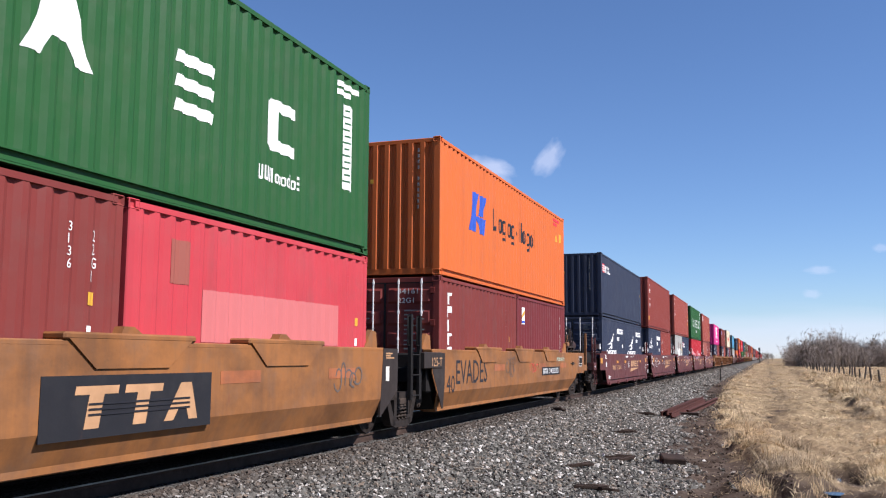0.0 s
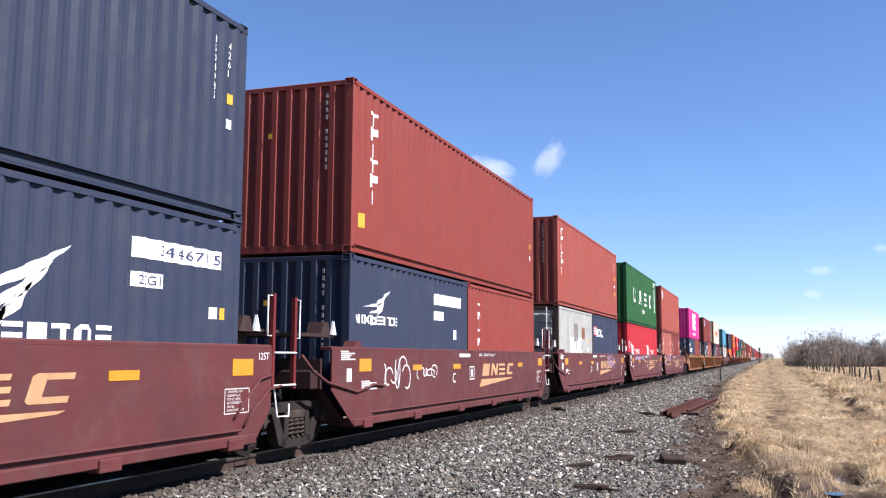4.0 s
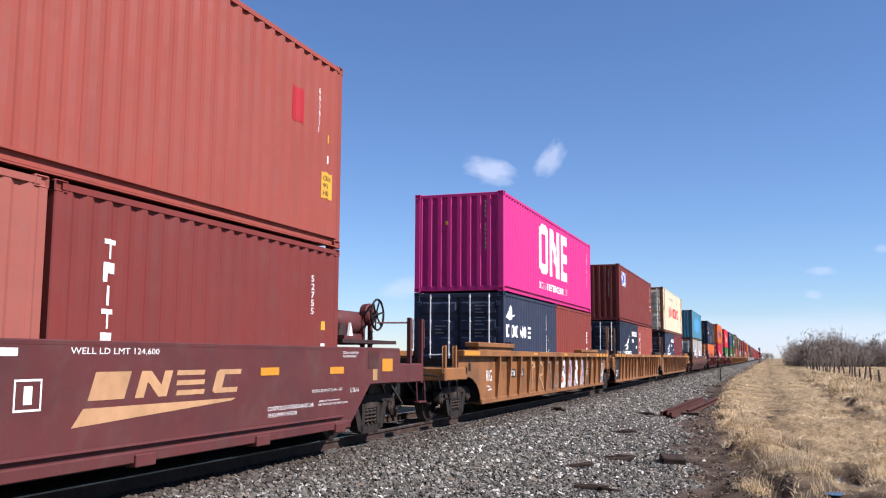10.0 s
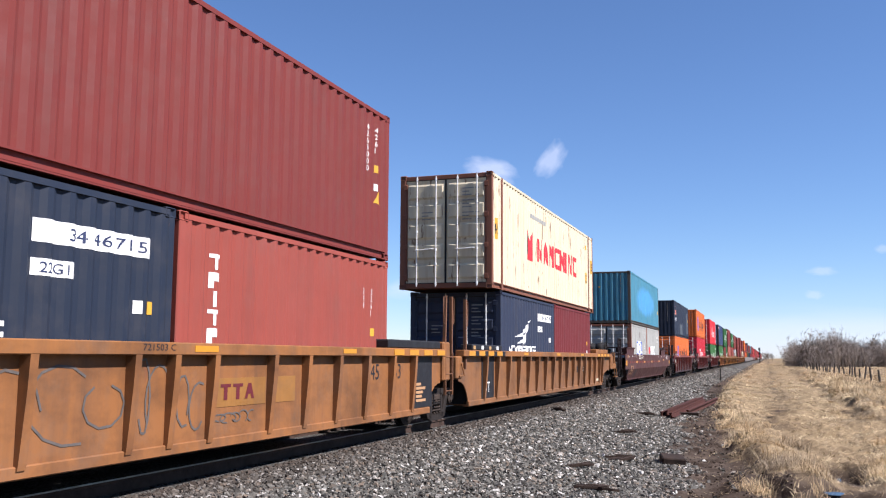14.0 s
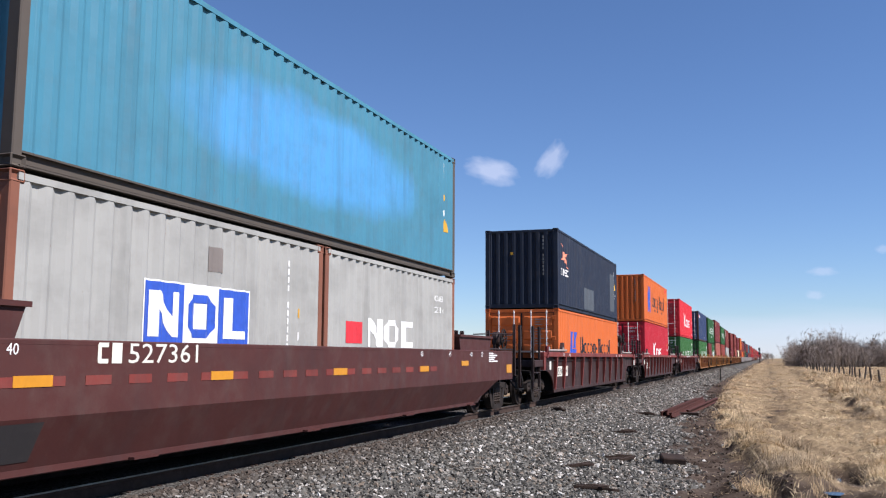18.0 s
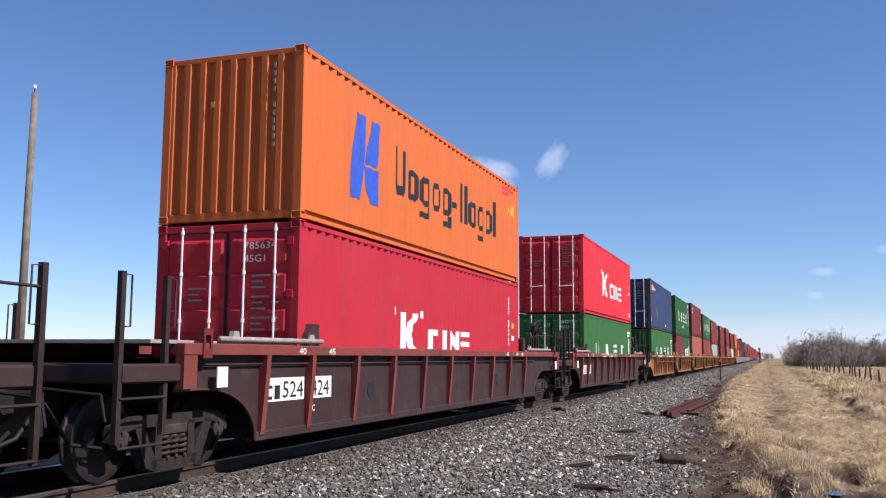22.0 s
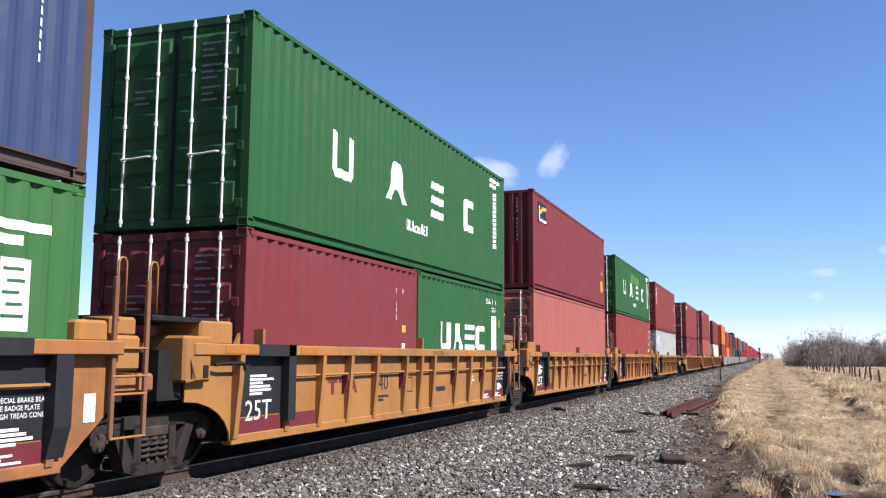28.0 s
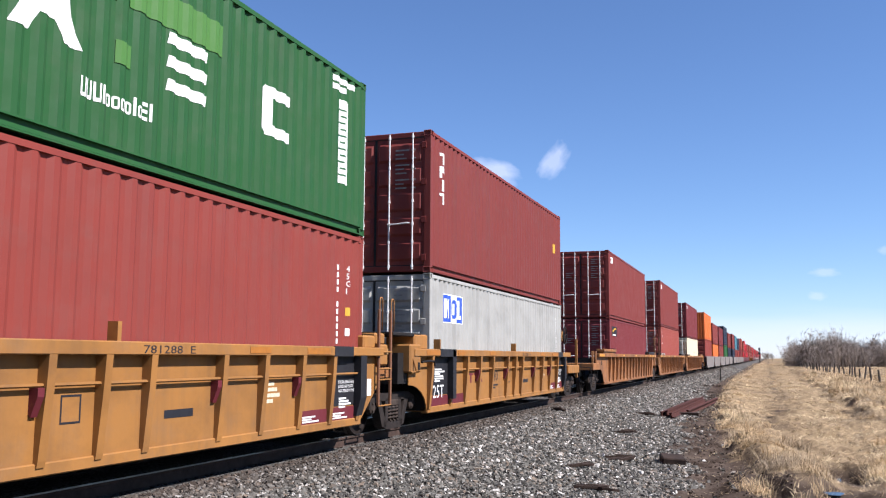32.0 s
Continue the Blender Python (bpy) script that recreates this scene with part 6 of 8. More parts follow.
    # brackets and the pipe under the side
    part("train_pipe", Shape().tube([(OUT - 0.1, 0.2, BELLY + 0.16), (OUT + 0.03, 0.5, BELLY + 0.16), (OUT + 0.03, 11.9, BELLY + 0.16)], 0.02, 6), CARBROWN, car)
    for y in (0.2, 2.4, 4.9, 7.3, 9.6, 11.8):
        part("side_bracket", kept(("bracket", 1), lambda: Shape().box(OUT - 0.1, OUT + 0.05, -0.16, 0.16, BELLY - 0.07, BELLY + 0.06, 0.01).mesh("side_bracket", CARBROWN)), CARBROWN, car).location = (0, y, 0)
    if head:
        end_posts(car, -2.35, -1, CARBROWN, 2.72, 1.5, w=0.03)
        end_posts(car, -2.95, -1, CARBROWN, 2.72, 1.35, w=0.03)
        part("end_sill", Shape().box(-OUT + 0.3, OUT - 0.25, -3.05, -1.8, 1.5, 1.78, 0.02), SOOT, car)
        part("end_body", Shape().box(-1.1, 1.1, -3.0, -1.0, 1.78, 2.17, 0.02), SOOT, car)
        part("corner_plate", Shape().box(OUT - 0.26, OUT - 0.02, -3.05, -2.55, 1.50, 1.78, 0.015), CARBROWN, car)
        part("end_walkway", Shape().box(-1.2, 1.2, -2.2, -0.5, 2.18, 2.22), CPDARK, car)
        stirrup(car, -2.8, CARBROWN, 1.5)
        coupler(car, -3.0, -1)
        air_tank(car, -2.1, CPDARK, 2.42, 0.9, 0.2, 0.3)
        lines_on(car, ["B-END"], -2.95, 1.66, 0.06, x=OUT - 0.02)
        part("brake_pipe", Shape().tube([(1.3, -2.9, 1.75), (1.35, -2.6, 1.55), (1.3, -2.2, 1.62)], 0.02, 6), SOOT, car, smooth=True)
    else:
        part("end_walkway", Shape().box(-1.2, 1.22, -1.75, -0.55, 2.27, 2.32), CPDARK, car)
        part("train_line", Shape().tube([(1.46, -2.0, 1.99), (1.46, -1.68, 1.78), (1.46, -1.22, 1.61), (1.46, -0.2, 1.44), (1.46, 0.26, 1.5), (1.46, 0.43, 1.54), (1.46, 0.86, 1.51)], 0.024, 6), CARBROWN, car, smooth=True)
    # white-painted locking guide on the deck
    for y in (-0.95, 12.25):
        part("corner_guide", Shape().prism([(y, 2.32), (y + 0.3, 2.32), (y + 0.24, 2.5), (y + 0.08, 2.5)], 0.95, 1.2), CPDARK, car)
        part("guide_plate", Shape().prism([(y + 0.28, 2.31), (y + 0.42, 2.31), (y + 0.34, 2.52)], 1.21, 1.25), WHITE, car)
    part("sill_bump", Shape().prism([(-0.2, SILL), (0.1, SILL), (0.02, SILL + 0.1), (-0.12, SILL + 0.1)], 1.2, 1.4), CARBROWN, car)
    if graf:
        scribble(car, *graf)
    return car


def ribbed_ttx(c, t0, t1, b0, b1, ribs, trucks, label, mat=None, chord=None, fresh=False, shelf=0.0, knee=1.47):
    mat = mat or TTXYELLOW
    car = well_car("ribbed", label, c, t0, t1, b0, b1, trucks, mat, chord or mat, mat, end_mat=SOOT, ribs=ribs, straight_end=fresh, shelf=shelf, knee=knee)
    return car


def ttx_long(c, label, near_end, far_end, mat=None, uneven=()):
    """Long-well yellow unit with ribs; near_end, far_end: 'coupler' or 'joint'."""
    t0 = c - (3.88 if near_end == "coupler" else 2.84)
    t1 = c + (14.7 if far_end == "joint" else 16.65)
    b0, b1 = c - (2.27 if near_end == "coupler" else 2.18), c + (14.05 if far_end == "joint" else 14.75)
    ribs = [q for q in (c - 1.05 + 1.01 * k for k in range(17)) if b0 + 0.05 < q < b1 - 0.1] + ([c + 14.7] if far_end == "coupler" else [])
    if uneven:
        ribs = [c + q for q in uneven]
    tn = c - (3.43 if near_end == "coupler" else 3.62)
    tf = c + (15.77 if far_end == "joint" else 16.47)
    car = ribbed_ttx(c, t0, t1, b0, b1, ribs, [(-1, tn), (1, tf)], label, mat or BROWNYELLOW, TTXYELLOW, shelf=0.5 if near_end == "coupler" else 0.0, knee=1.56 if near_end == "coupler" else 1.47)
    truck(car, tn - c)
    if far_end == "coupler":
        truck(car, tf - c)
        coupler(car, 18.0, 1)
        for y in (17.1, 17.6):
            end_posts(car, y, 1, TTXYELLOW, 2.6, 2.0, x=-1.25)
        part("end_sill", Shape().box(-OUT + 0.1, OUT - 0.06, 16.65, 18.0, 1.5, 1.72, 0.02), TTXYELLOW, car)
        part("end_box", Shape().box(0.9, OUT - 0.05, 16.7, 17.12, 1.6, 2.06, 0.03), TTXYELLOW, car)
        # thin dark plate in place of the slot's shaded opening
        part("box_slot", Shape().box(OUT - 0.06, OUT - 0.046, 16.86, 16.97, 1.66, 1.84), SOOT, car)
        end_posts(car, 17.3, 1, TTXYELLOW, 2.2, 1.5, w=0.025)
        end_posts(car, 17.8, 1, TTXYELLOW, 2.2, 1.5, w=0.025)
        stirrup(car, 17.68, TTXYELLOW, 1.52, 0.55, 0.34)
        part("brake_house", Shape().lathe([(-0.2, 0.12), (-0.16, 0.22), (0.06, 0.24), (0.12, 0.17)], (0.72, 18.05, 2.36), 0, 18), SOOT, car, smooth=True)
        part("brake_support", Shape().box(0.5, 0.8, 17.8, 18.3, 1.7, 2.15, 0.03), SOOT, car)
        hand_brake(car, 18.38, SOOT, 2.38, 0.85, 0.29)
        part("brake_pipe", Shape().tube([(1.2, 18.2, 2.1), (1.2, 18.5, 1.9), (1.1, 18.3, 1.6)], 0.02, 6), SOOT, car, smooth=True)
    else:
        end_posts(car, 14.86, -1, POSTRUST, 3.22, 2.05, lean=0.06, w=0.032)
        end_posts(car, 15.27, 1, POSTRUST, 3.22, 1.6, w=0.032)
        ladder(car, 15.06, POSTRUST, 1.22, 2.06, 0.42)
        for y in (15.75, 16.25):
            end_posts(car, y, 1, POSTRUST, 3.14, 2.1, x=-1.2, w=0.03)
        part("end_box", Shape().box(0.7, OUT - 0.06, 14.7, 15.1, 1.5, 2.28, 0.03), TTXYELLOW, car)
    if near_end == "coupler":
        for y in (-4.84, -4.2):
            end_posts(car, y, -1, TTXYELLOW, 2.22, 1.5)
        part("end_sill", Shape().box(-OUT + 0.1, OUT - 0.06, -4.9, -3.46, 1.5, 1.76, 0.02), TTXYELLOW, car)
        stirrup(car, -4.5, SOOT, 1.5, 0.5, 0.36)
        coupler(car, -4.9, -1)
        part("sill_plank", Shape().box(OUT - 0.3, OUT + 0.03, -2.93, 0.10, SILL + 0.07, SILL + 0.18, 0.015).box(OUT - 0.25, OUT - 0.03, -2.8, 0.0, SILL, SILL + 0.075), TTXYELLOW, car)
        part("plank_stop", Shape().prism([(0.05, SILL), (0.3, SILL), (0.26, SILL + 0.22), (0.05, SILL + 0.22)], OUT - 0.22, OUT - 0.05), SOOT, car)
        # the slot's dark inside, laid on as a flat plate
        part("box_slot", Shape().box(OUT - 0.001, OUT + 0.004, -3.58, -3.44, 1.68, 1.86), SOOT, car)
        plate(car, -3.86, -2.75, SILL - 0.115, SILL - 0.02, REFLECT, "reflector")
    else:
        end_posts(car, -2.48, 1, POSTRUST, 3.22, 1.72, w=0.035)
        part("end_box", Shape().box(0.7, OUT - 0.04, -3.2, -2.84, 1.52, 2.0, 0.03), TTXYELLOW, car)
        part("end_hook", Shape().tube([(OUT - 0.02, -2.95, 1.85), (OUT + 0.03, -2.92, 1.6), (OUT - 0.02, -3.08, 1.58)], 0.018, 6), TTXYELLOW, car)
        part("sill_pad", Shape().box(OUT - 0.3, OUT - 0.02, -2.2, 0.15, SILL, SILL + 0.13, 0.02), CARBLACK, car)
        for k in range(4):
            plate(car, -2.15 + 0.6 * k, -1.98 + 0.6 * k, SILL + 0.02, SILL + 0.1, WHITE if k % 2 else PATCHTAN, "pad_stripe", OUT - 0.02)
            plate(car, -2.5 + 0.72 * k, -2.05 + 0.72 * k, SILL - 0.12, SILL - 0.02, REFLECT, "reflector")
            plate(car, -2.04 + 0.72 * k, -1.8 + 0.72 * k, SILL - 0.125, SILL - 0.015, CARBLACK, "sill_stripe")
    ye = 14.6 if far_end == "joint" else 15.9
    part("sill_pad", Shape().box(OUT - 0.3, OUT - 0.02, ye - 2.8, ye - 0.2, SILL, SILL + 0.15, 0.02), CARBLACK if far_end == "joint" else TTXYELLOW, car)
    for k in range(4):
        plate(car, ye - 2.6 + 0.72 * k, ye - 2.15 + 0.72 * k, SILL - 0.12, SILL - 0.02, REFLECT, "reflector")
    for y in (2.2, 6.2, 10.0):
        plate(car, y, y + 0.46, SILL - 0.10, SILL - 0.03, REFLECT, "reflector")
    return car


def ttx_fresh(c, near_end="joint", far_end="joint", letter="", detail=2):
    """Fresh yellow short-well unit with black end panels and ox-blood lower corners."""
    head = near_end == "coupler"
    t0 = c - (1.93 if head else 1.35)
    t1 = c + 12.6
    b0, b1 = c - 0.40, c + 11.92
    ribs = [c + q for q in (1.85, 2.8, 3.8, 5.1, 5.85, 6.55, 7.9, 8.85, 9.85, 10.8)] + ([c - 0.35, c + 0.9] if not head else [c + 0.05, c + 0.9]) + [c + 11.75]
    tn, tf = c - (2.09 if head else 1.55), c + 13.65
    car = ribbed_ttx(c, t0, t1, b0, b1, ribs, [(-1, tn), (1, tf)], "fresh yellow well car with ribs and black end panels" if not head else "weathered yellow ribbed well car with sprayed writing", NEWYELLOW if not head else TTXYELLOW, fresh=True)
    truck(car, tn - c)
    skin = OUT - 0.13
    if not head:
        plate(car, -0.30, 0.86, BELLY + 0.30, SILL - 0.14, CARBLACK, "end_panel", skin, 0.008)
        painted(text_faces("25T", -0.09, 1.18, 0.25, 0.63), WHITE, car, "lettering", skin + 0.01)
        small_print(car, 6, 0.0, 1.75, 0.03, 0.6, x=skin + 0.01)
        plate(car, -0.34, 1.80, BELLY + 0.03, BELLY + 0.28, OXBLOOD, "corner_patch", skin, 0.012)
        part("black_rib", Shape().box(skin, OUT + 0.004, 0.78, 0.98, BELLY + 0.2, SILL + 0.006), CARBLACK, car)
    plate(car, 10.86, 11.7, BELLY + 0.30, SILL - 0.14, CARBLACK, "end_panel", skin, 0.008)
    lines_on(car, ["SPECIAL BRAKE BEAM", "SEE BADGE PLATE", "HIGH TREAD COND. SHOES"], 11.12, 1.62, 0.045, x=skin + 0.01)
    small_print(car, 4, 11.15, 1.36, 0.028, 0.45, x=skin + 0.01)
    part("badge", Shape().lathe([(0, 0.075), (0.004, 0.075)], (skin + 0.009, 11.75, 1.74), 0, 14), GALVDIRTY, car)
    plate(car, 9.9, 11.86, BELLY + 0.03, BELLY + 0.28, OXBLOOD, "corner_patch", skin, 0.012)
    part("black_rib", Shape().prism([(skin, BELLY + 0.12), (skin + 0.06, BELLY + 0.12), (OUT + 0.004, BELLY + 0.4), (OUT + 0.004, SILL - 0.13), (skin, SILL - 0.13)], 11.68, 11.9, 1), CARBLACK, car)
    small_print(car, 3, 10.95, BELLY + 0.2, 0.022, 0.5, x=skin + 0.013)
    small_print(car, 3, 10.0, BELLY + 0.2, 0.022, 0.5, x=skin + 0.013)
    painted(text_faces("40", 4.06, 1.42, 0.25, 0.42), BLACK, car, "lettering", skin)
    small_print(car, 2, 4.05, 1.34, 0.04, 0.45, BLACK, skin)
    painted(blocks("TTA", 2.2, 1.42, 0.21, 0.30, 0.06), OXBLOOD, car, "painted_mark", skin)
    small_print(car, 1, 6.9, 1.4, 0.09, 0.55, BLACK, skin)
    small_print(car, 4, 9.0, 1.65, 0.05, 0.4, CREAM, skin)
    painted(poly_faces(rect(5.35, 5.37, 1.35, 1.62), rect(5.6, 5.62, 1.35, 1.62), rect(5.37, 5.6, 1.35, 1.37), rect(5.37, 5.6, 1.6, 1.62)), BLACK, car, "stencil", skin)
    painted(text_faces("781288  " + (letter or "C"), 6.35, SILL - 0.12, 0.085, 0.9), BLACK, car, "lettering", OUT)
    for y in (1.1, 3.4, 8.4):
        plate(car, y, y + 0.5, SILL - 0.11, SILL - 0.03, DULLAMBER, "reflector")
    for y in (2.8, 5.1, 7.9, 9.85):
        part("pipe_hook", kept("pipe_hook", lambda: fix_normals(Shape().prism([(skin, 1.46), (skin + 0.03, 1.44), (OUT - 0.03, 1.62), (OUT - 0.03, 1.70), (skin, 1.70)], -0.04, 0.04, 1).mesh("pipe_hook", OXBLOOD))), OXBLOOD, car).location = (0, y - 0.1, 0)
    # horizontal pipe between the ribs
    part("side_pipe", Shape().tube([(OUT - 0.07, 0.95, 1.72), (OUT - 0.07, 11.7, 1.72)], 0.02, 6), NEWYELLOW, car)
    for y in (-0.1, 5.7):
        part("corner_guide", Shape().prism([(y, SILL), (y + 0.42, SILL), (y + 0.36, SILL + 0.17), (y + 0.12, SILL + 0.17)], 1.12, 1.16).prism([(y + 0.36, SILL), (y + 0.42, SILL), (y + 0.42, SILL + 0.2), (y + 0.36, SILL + 0.2)], 1.12, 1.34), NEWYELLOW, car)
    plate(car, -0.75, 0.0, SILL - 0.115, SILL - 0.025, DULLAMBER, "reflector")
    plate(car, 9.9, 10.6, SILL - 0.115, SILL - 0.025, DULLAMBER, "reflector")
    for y0, y1 in ((0.0, 0.95), (10.75, 11.4)):
        part("black_sill_cover", Shape().box(OUT - 0.205, OUT + 0.004, y0, y1, SILL - 0.145, SILL + 0.006), CARBLACK, car)
    # joint hardware: posts with loops, ladder and yellow boxes over the truck
    if not head:
        part("end_box", Shape().box(0.75, OUT - 0.1, -1.12, -0.44, SILL - 0.02, SILL + 0.27, 0.03), NEWYELLOW, car)
        part("bridge_plate", Shape().box(0.3, OUT - 0.12, -2.1, -0.75, SILL + 0.22, SILL + 0.29, 0.015), SOOT, car)
        # no opening is cut: a dark plate gives the slot's shade
        part("box_slot", Shape().box(OUT - 0.03, OUT - 0.012, -1.17, -1.07, 1.74, 1.88), SOOT, car)
        part("end_box", Shape().box(0.8, OUT - 0.02, -1.53, -1.0, 1.69, 2.21, 0.03), NEWYELLOW, car)
        part("end_hook", Shape().tube([(OUT - 0.02, -1.4, 1.95), (OUT + 0.04, -1.38, 1.72), (OUT - 0.02, -1.5, 1.7)], 0.02, 6), NEWYELLOW, car)
        part("end_sheet", Shape().box(0.6, OUT - 0.16, -1.8, -1.35, 1.5, 2.05), SOOT, car)
        if letter == "D":
            air_tank(car, -1.62, TTXYELLOW, 2.42, 1.4, 0.165, 0.77)
        part("hand_lever", Shape().tube([(1.4, -0.9, 1.88), (1.44, -0.75, 1.9), (1.44, -0.35, 1.9), (1.44, -0.3, 1.82)], 0.02, 6), SOOT, car)
    else:
        part("end_sill", Shape().box(-OUT + 0.1, OUT - 0.06, -3.0, -1.9, 1.45, 1.72, 0.02), NEWYELLOW, car)
        coupler(car, -3.0, -1)
        for y in (-2.95, -2.4):
            end_posts(car, y, -1, SOOT, 2.25, 1.3)
        stirrup(car, -2.7, SOOT, 1.45, 0.4, 0.4)
    if far_end == "coupler":
        truck(car, tf - c)
        coupler(car, 14.3, 1)
        part("end_sill", Shape().box(-OUT + 0.1, OUT - 0.06, 12.52, 14.3, 1.45, 1.72, 0.02), NEWYELLOW, car)
        end_posts(car, 14.0, 1, NEWYELLOW, 2.6, 1.3)
        hand_brake(car, 13.6, NEWYELLOW, 2.7, 1.0, 0.28)
    else:
        part("end_box", Shape().box(0.75, OUT - 0.12, 12.05, 12.5, SILL - 0.02, SILL + 0.2, 0.03), NEWYELLOW, car)
        part("end_box", Shape().box(0.9, OUT - 0.14, 12.55, 12.95, 2.18, 2.38, 0.03), NEWYELLOW, car)
        part("end_box", Shape().box(0.8, OUT - 0.16, 12.6, 13.3, 1.6, 1.8, 0.03), TTXYELLOW, car)
        part("end_notice", Shape().box(OUT - 0.15, OUT - 0.132, 12.83, 13.08, 2.02, 2.12), PATCHTAN, car)
        for y in (12.51, 13.01):
            part("end_post", Shape().box(1.36, 1.40, y - 0.028, y + 0.028, 1.17, 2.77, 0.006), POSTRUST, car)
            part("grab_iron", Shape().tube([(1.38, y + 0.02, 2.45), (1.38, y + 0.02, 2.92), (1.38, y + 0.05, 2.97), (1.38, y + 0.11, 2.97), (1.38, y + 0.14, 2.92), (1.38, y + 0.14, 2.42)], 0.012, 6), NEWYELLOW, car, smooth=True)
        for z in (1.17, 1.6, 1.78, 2.06):
            part("ladder_rung", kept(("yellow_rung",), lambda: fix_normals(Shape().tube([(1.39, 12.49, 0), (1.39, 13.03, 0)], 0.015, 6).mesh("ladder_rung", NEWYELLOW))), NEWYELLOW, car).location = (0, 0, z)
        part("end_box", Shape().box(0.7, OUT - 0.08, 12.5, 12.95, SILL - 0.3, SILL + 0.06, 0.03), NEWYELLOW, car)
        plate(car, 12.2, 12.36, 1.35, 1.62, WHITE, "notice", OUT - 0.13)
    return car


def cp_ribbed(c, letter):
    """Brown ribbed well car with a worn red sill, arched over its trucks."""
    t0, t1, b0, b1, aw = c - 2.95, c + 16.2, c - 1.25, c + 13.45, 1.15
    ribs = [c - 1.13] + [c + 0.12 + 1.51 * k for k in range(0, 9)]
    car = well_car("ribbed", "sooty brown ribbed well car with a worn red sill", c, t0, t1, b0, b1, [(-1, c - 2.6), (1, c + 14.93)], CPDARK, CPRED, CPRED, SOOT, ribs, 1.6, shelf=b0 - aw - t0, far_shelf=t1 - b1 - aw)
    truck(car, -2.6)
    truck(car, 14.95)
    skin = OUT - 0.13
    for y, t in ((-1.06, ["", "524"]), (0.19, ["424"])):
        w = 1.10 if y < 0 else 0.70
        plate(car, y, y + w, 1.39, 1.70, BONE, "number_ground", skin, 0.006)
        painted(text_faces(t[-1], y + (0.50 if y < 0 else 0.05), 1.43, 0.22, 0.56), BLACK, car, "lettering", skin + 0.008)
        if y < 0:
            painted(blocks("CD", y + 0.08, 1.42, 0.18, 0.14, 0.06), BLACK, car, "painted_mark", skin + 0.008)
    lines_on(car, [letter], 0.3, 1.3, 0.09, x=skin)
    for y in (2.35, 9.8):
        part("side_port", Shape().lathe([(0, 0.14), (0.006, 0.14)], (skin + 0.001, y, 1.45), 0, 16), BLACK, car)
    for y in (-0.35, 0.55, 10.2, 11.1, 11.6):
        painted(text_faces("40" if y < 0 else ("45" if y < 1 else "48"), y, SILL - 0.12, 0.09, 0.2), WHITE, car, "lettering", OUT)
    for y in (-2.22, 15.7):
        plate(car, y - 0.1, y + 0.12, 1.62, 1.86, BONE, "notice", OUT)
    # arches over the trucks
    for e, (ya, yb, yt) in enumerate(((-2.40, -1.25, -2.95), (14.60, 13.45, 16.2))):
        d = 1 if e == 0 else -1
        pts = [(skin + 0.012, yb + (ya - yb) * (1 - math.cos(t)), BELLY + 0.66 * math.sin(t)) for t in np.linspace(0, 1.5708, 13)] + [(skin + 0.012, yt, BELLY + 0.66)]
        part("arch", Shape().tube(pts, 0.016, 6), CPBROWN, car)
        part("side_gusset", Shape().box(skin - 0.02, OUT - 0.01, min(yt, yt + d * 0.25), max(yt, yt + d * 0.25), 1.62, SILL - 0.13), CPRED, car)
    part("side_pipe", Shape().tube([(OUT - 0.09, -2.6, 1.885), (OUT - 0.09, 13.4, 1.885)], 0.014, 6), CPDARK, car)
    # decks, railings and brake gear beyond the well
    part("deck", Shape().box(-1.25, 1.32, 12.55, 15.3, 2.13, 2.17), GALVDIRTY, car)
    part("deck", Shape().box(-1.25, 1.32, -3.4, -0.3, 2.12, 2.16), GALVDIRTY, car)
    # solid sills, coloured dark for the shaded voids between the posts
    part("end_sill", Shape().box(-OUT + 0.1, OUT - 0.04, 16.2, 16.85, 1.70, 1.90, 0.02), CPDARK, car)
    part("end_sill", Shape().box(-OUT + 0.1, OUT - 0.04, -3.9, -2.95, 1.70, 1.90, 0.02), CPDARK, car)
    for y, z, low, x in ((13.30, 2.54, 2.1, 1.27), (14.13, 2.66, 2.1, 1.27), (16.03, 2.84, 1.02, 1.34), (16.94, 2.82, 1.02, 1.34), (-3.92, 2.84, 1.11, 1.34), (-3.18, 2.85, 1.15, 1.34), (14.9, 2.62, 2.1, -1.25), (16.4, 2.7, 2.1, -1.25)):
        end_posts(car, y, 1 if y < 0 else -1, POSTDARK, z, low, x=x, w=0.034)
    for y0, y1 in ((16.03, 16.94), (-3.92, -3.18)):
        for z in (1.06, 1.55):
            part("ladder_rung", Shape().tube([(1.37, y0, z), (1.37, y1, z)], 0.016, 6), POSTDARK, car)
    for y0, y1 in ((12.65, 15.35), (-2.16, 0.48)):
        part("lock_pipe", Shape().tube([(1.36, y0, 2.185), (1.36, y1, 2.195)], 0.035, 8), GALVDIRTY, car, "worn grey steel pipe", True)
        for q in (y0 + 0.3, y1 - 0.35):
            part("pipe_bracket", Shape().prism([(q, SILL), (q + 0.22, SILL), (q + 0.16, SILL + 0.16), (q + 0.05, SILL + 0.16)], 1.27, 1.33), GALVDIRTY, car)
    part("railing", Shape().tube([(1.27, 13.3, 2.52), (1.27, 14.13, 2.6), (1.28, 15.3, 2.62), (1.34, 16.94, 2.6)], 0.016, 6), POSTDARK, car)
    part("bulk_stop", Shape().prism([(0.05, SILL), (0.5, SILL), (0.5, 2.45), (0.3, 2.45), (0.15, 2.3)], 0.95, 1.3), CPDARK, car)
    part("bulk_stop", Shape().box(0.9, 1.34, 12.25, 12.45, 2.13, 2.48, 0.02), CPDARK, car)
    hand_brake(car, 15.72, POSTDARK, 2.85, 0.93, 0.27)
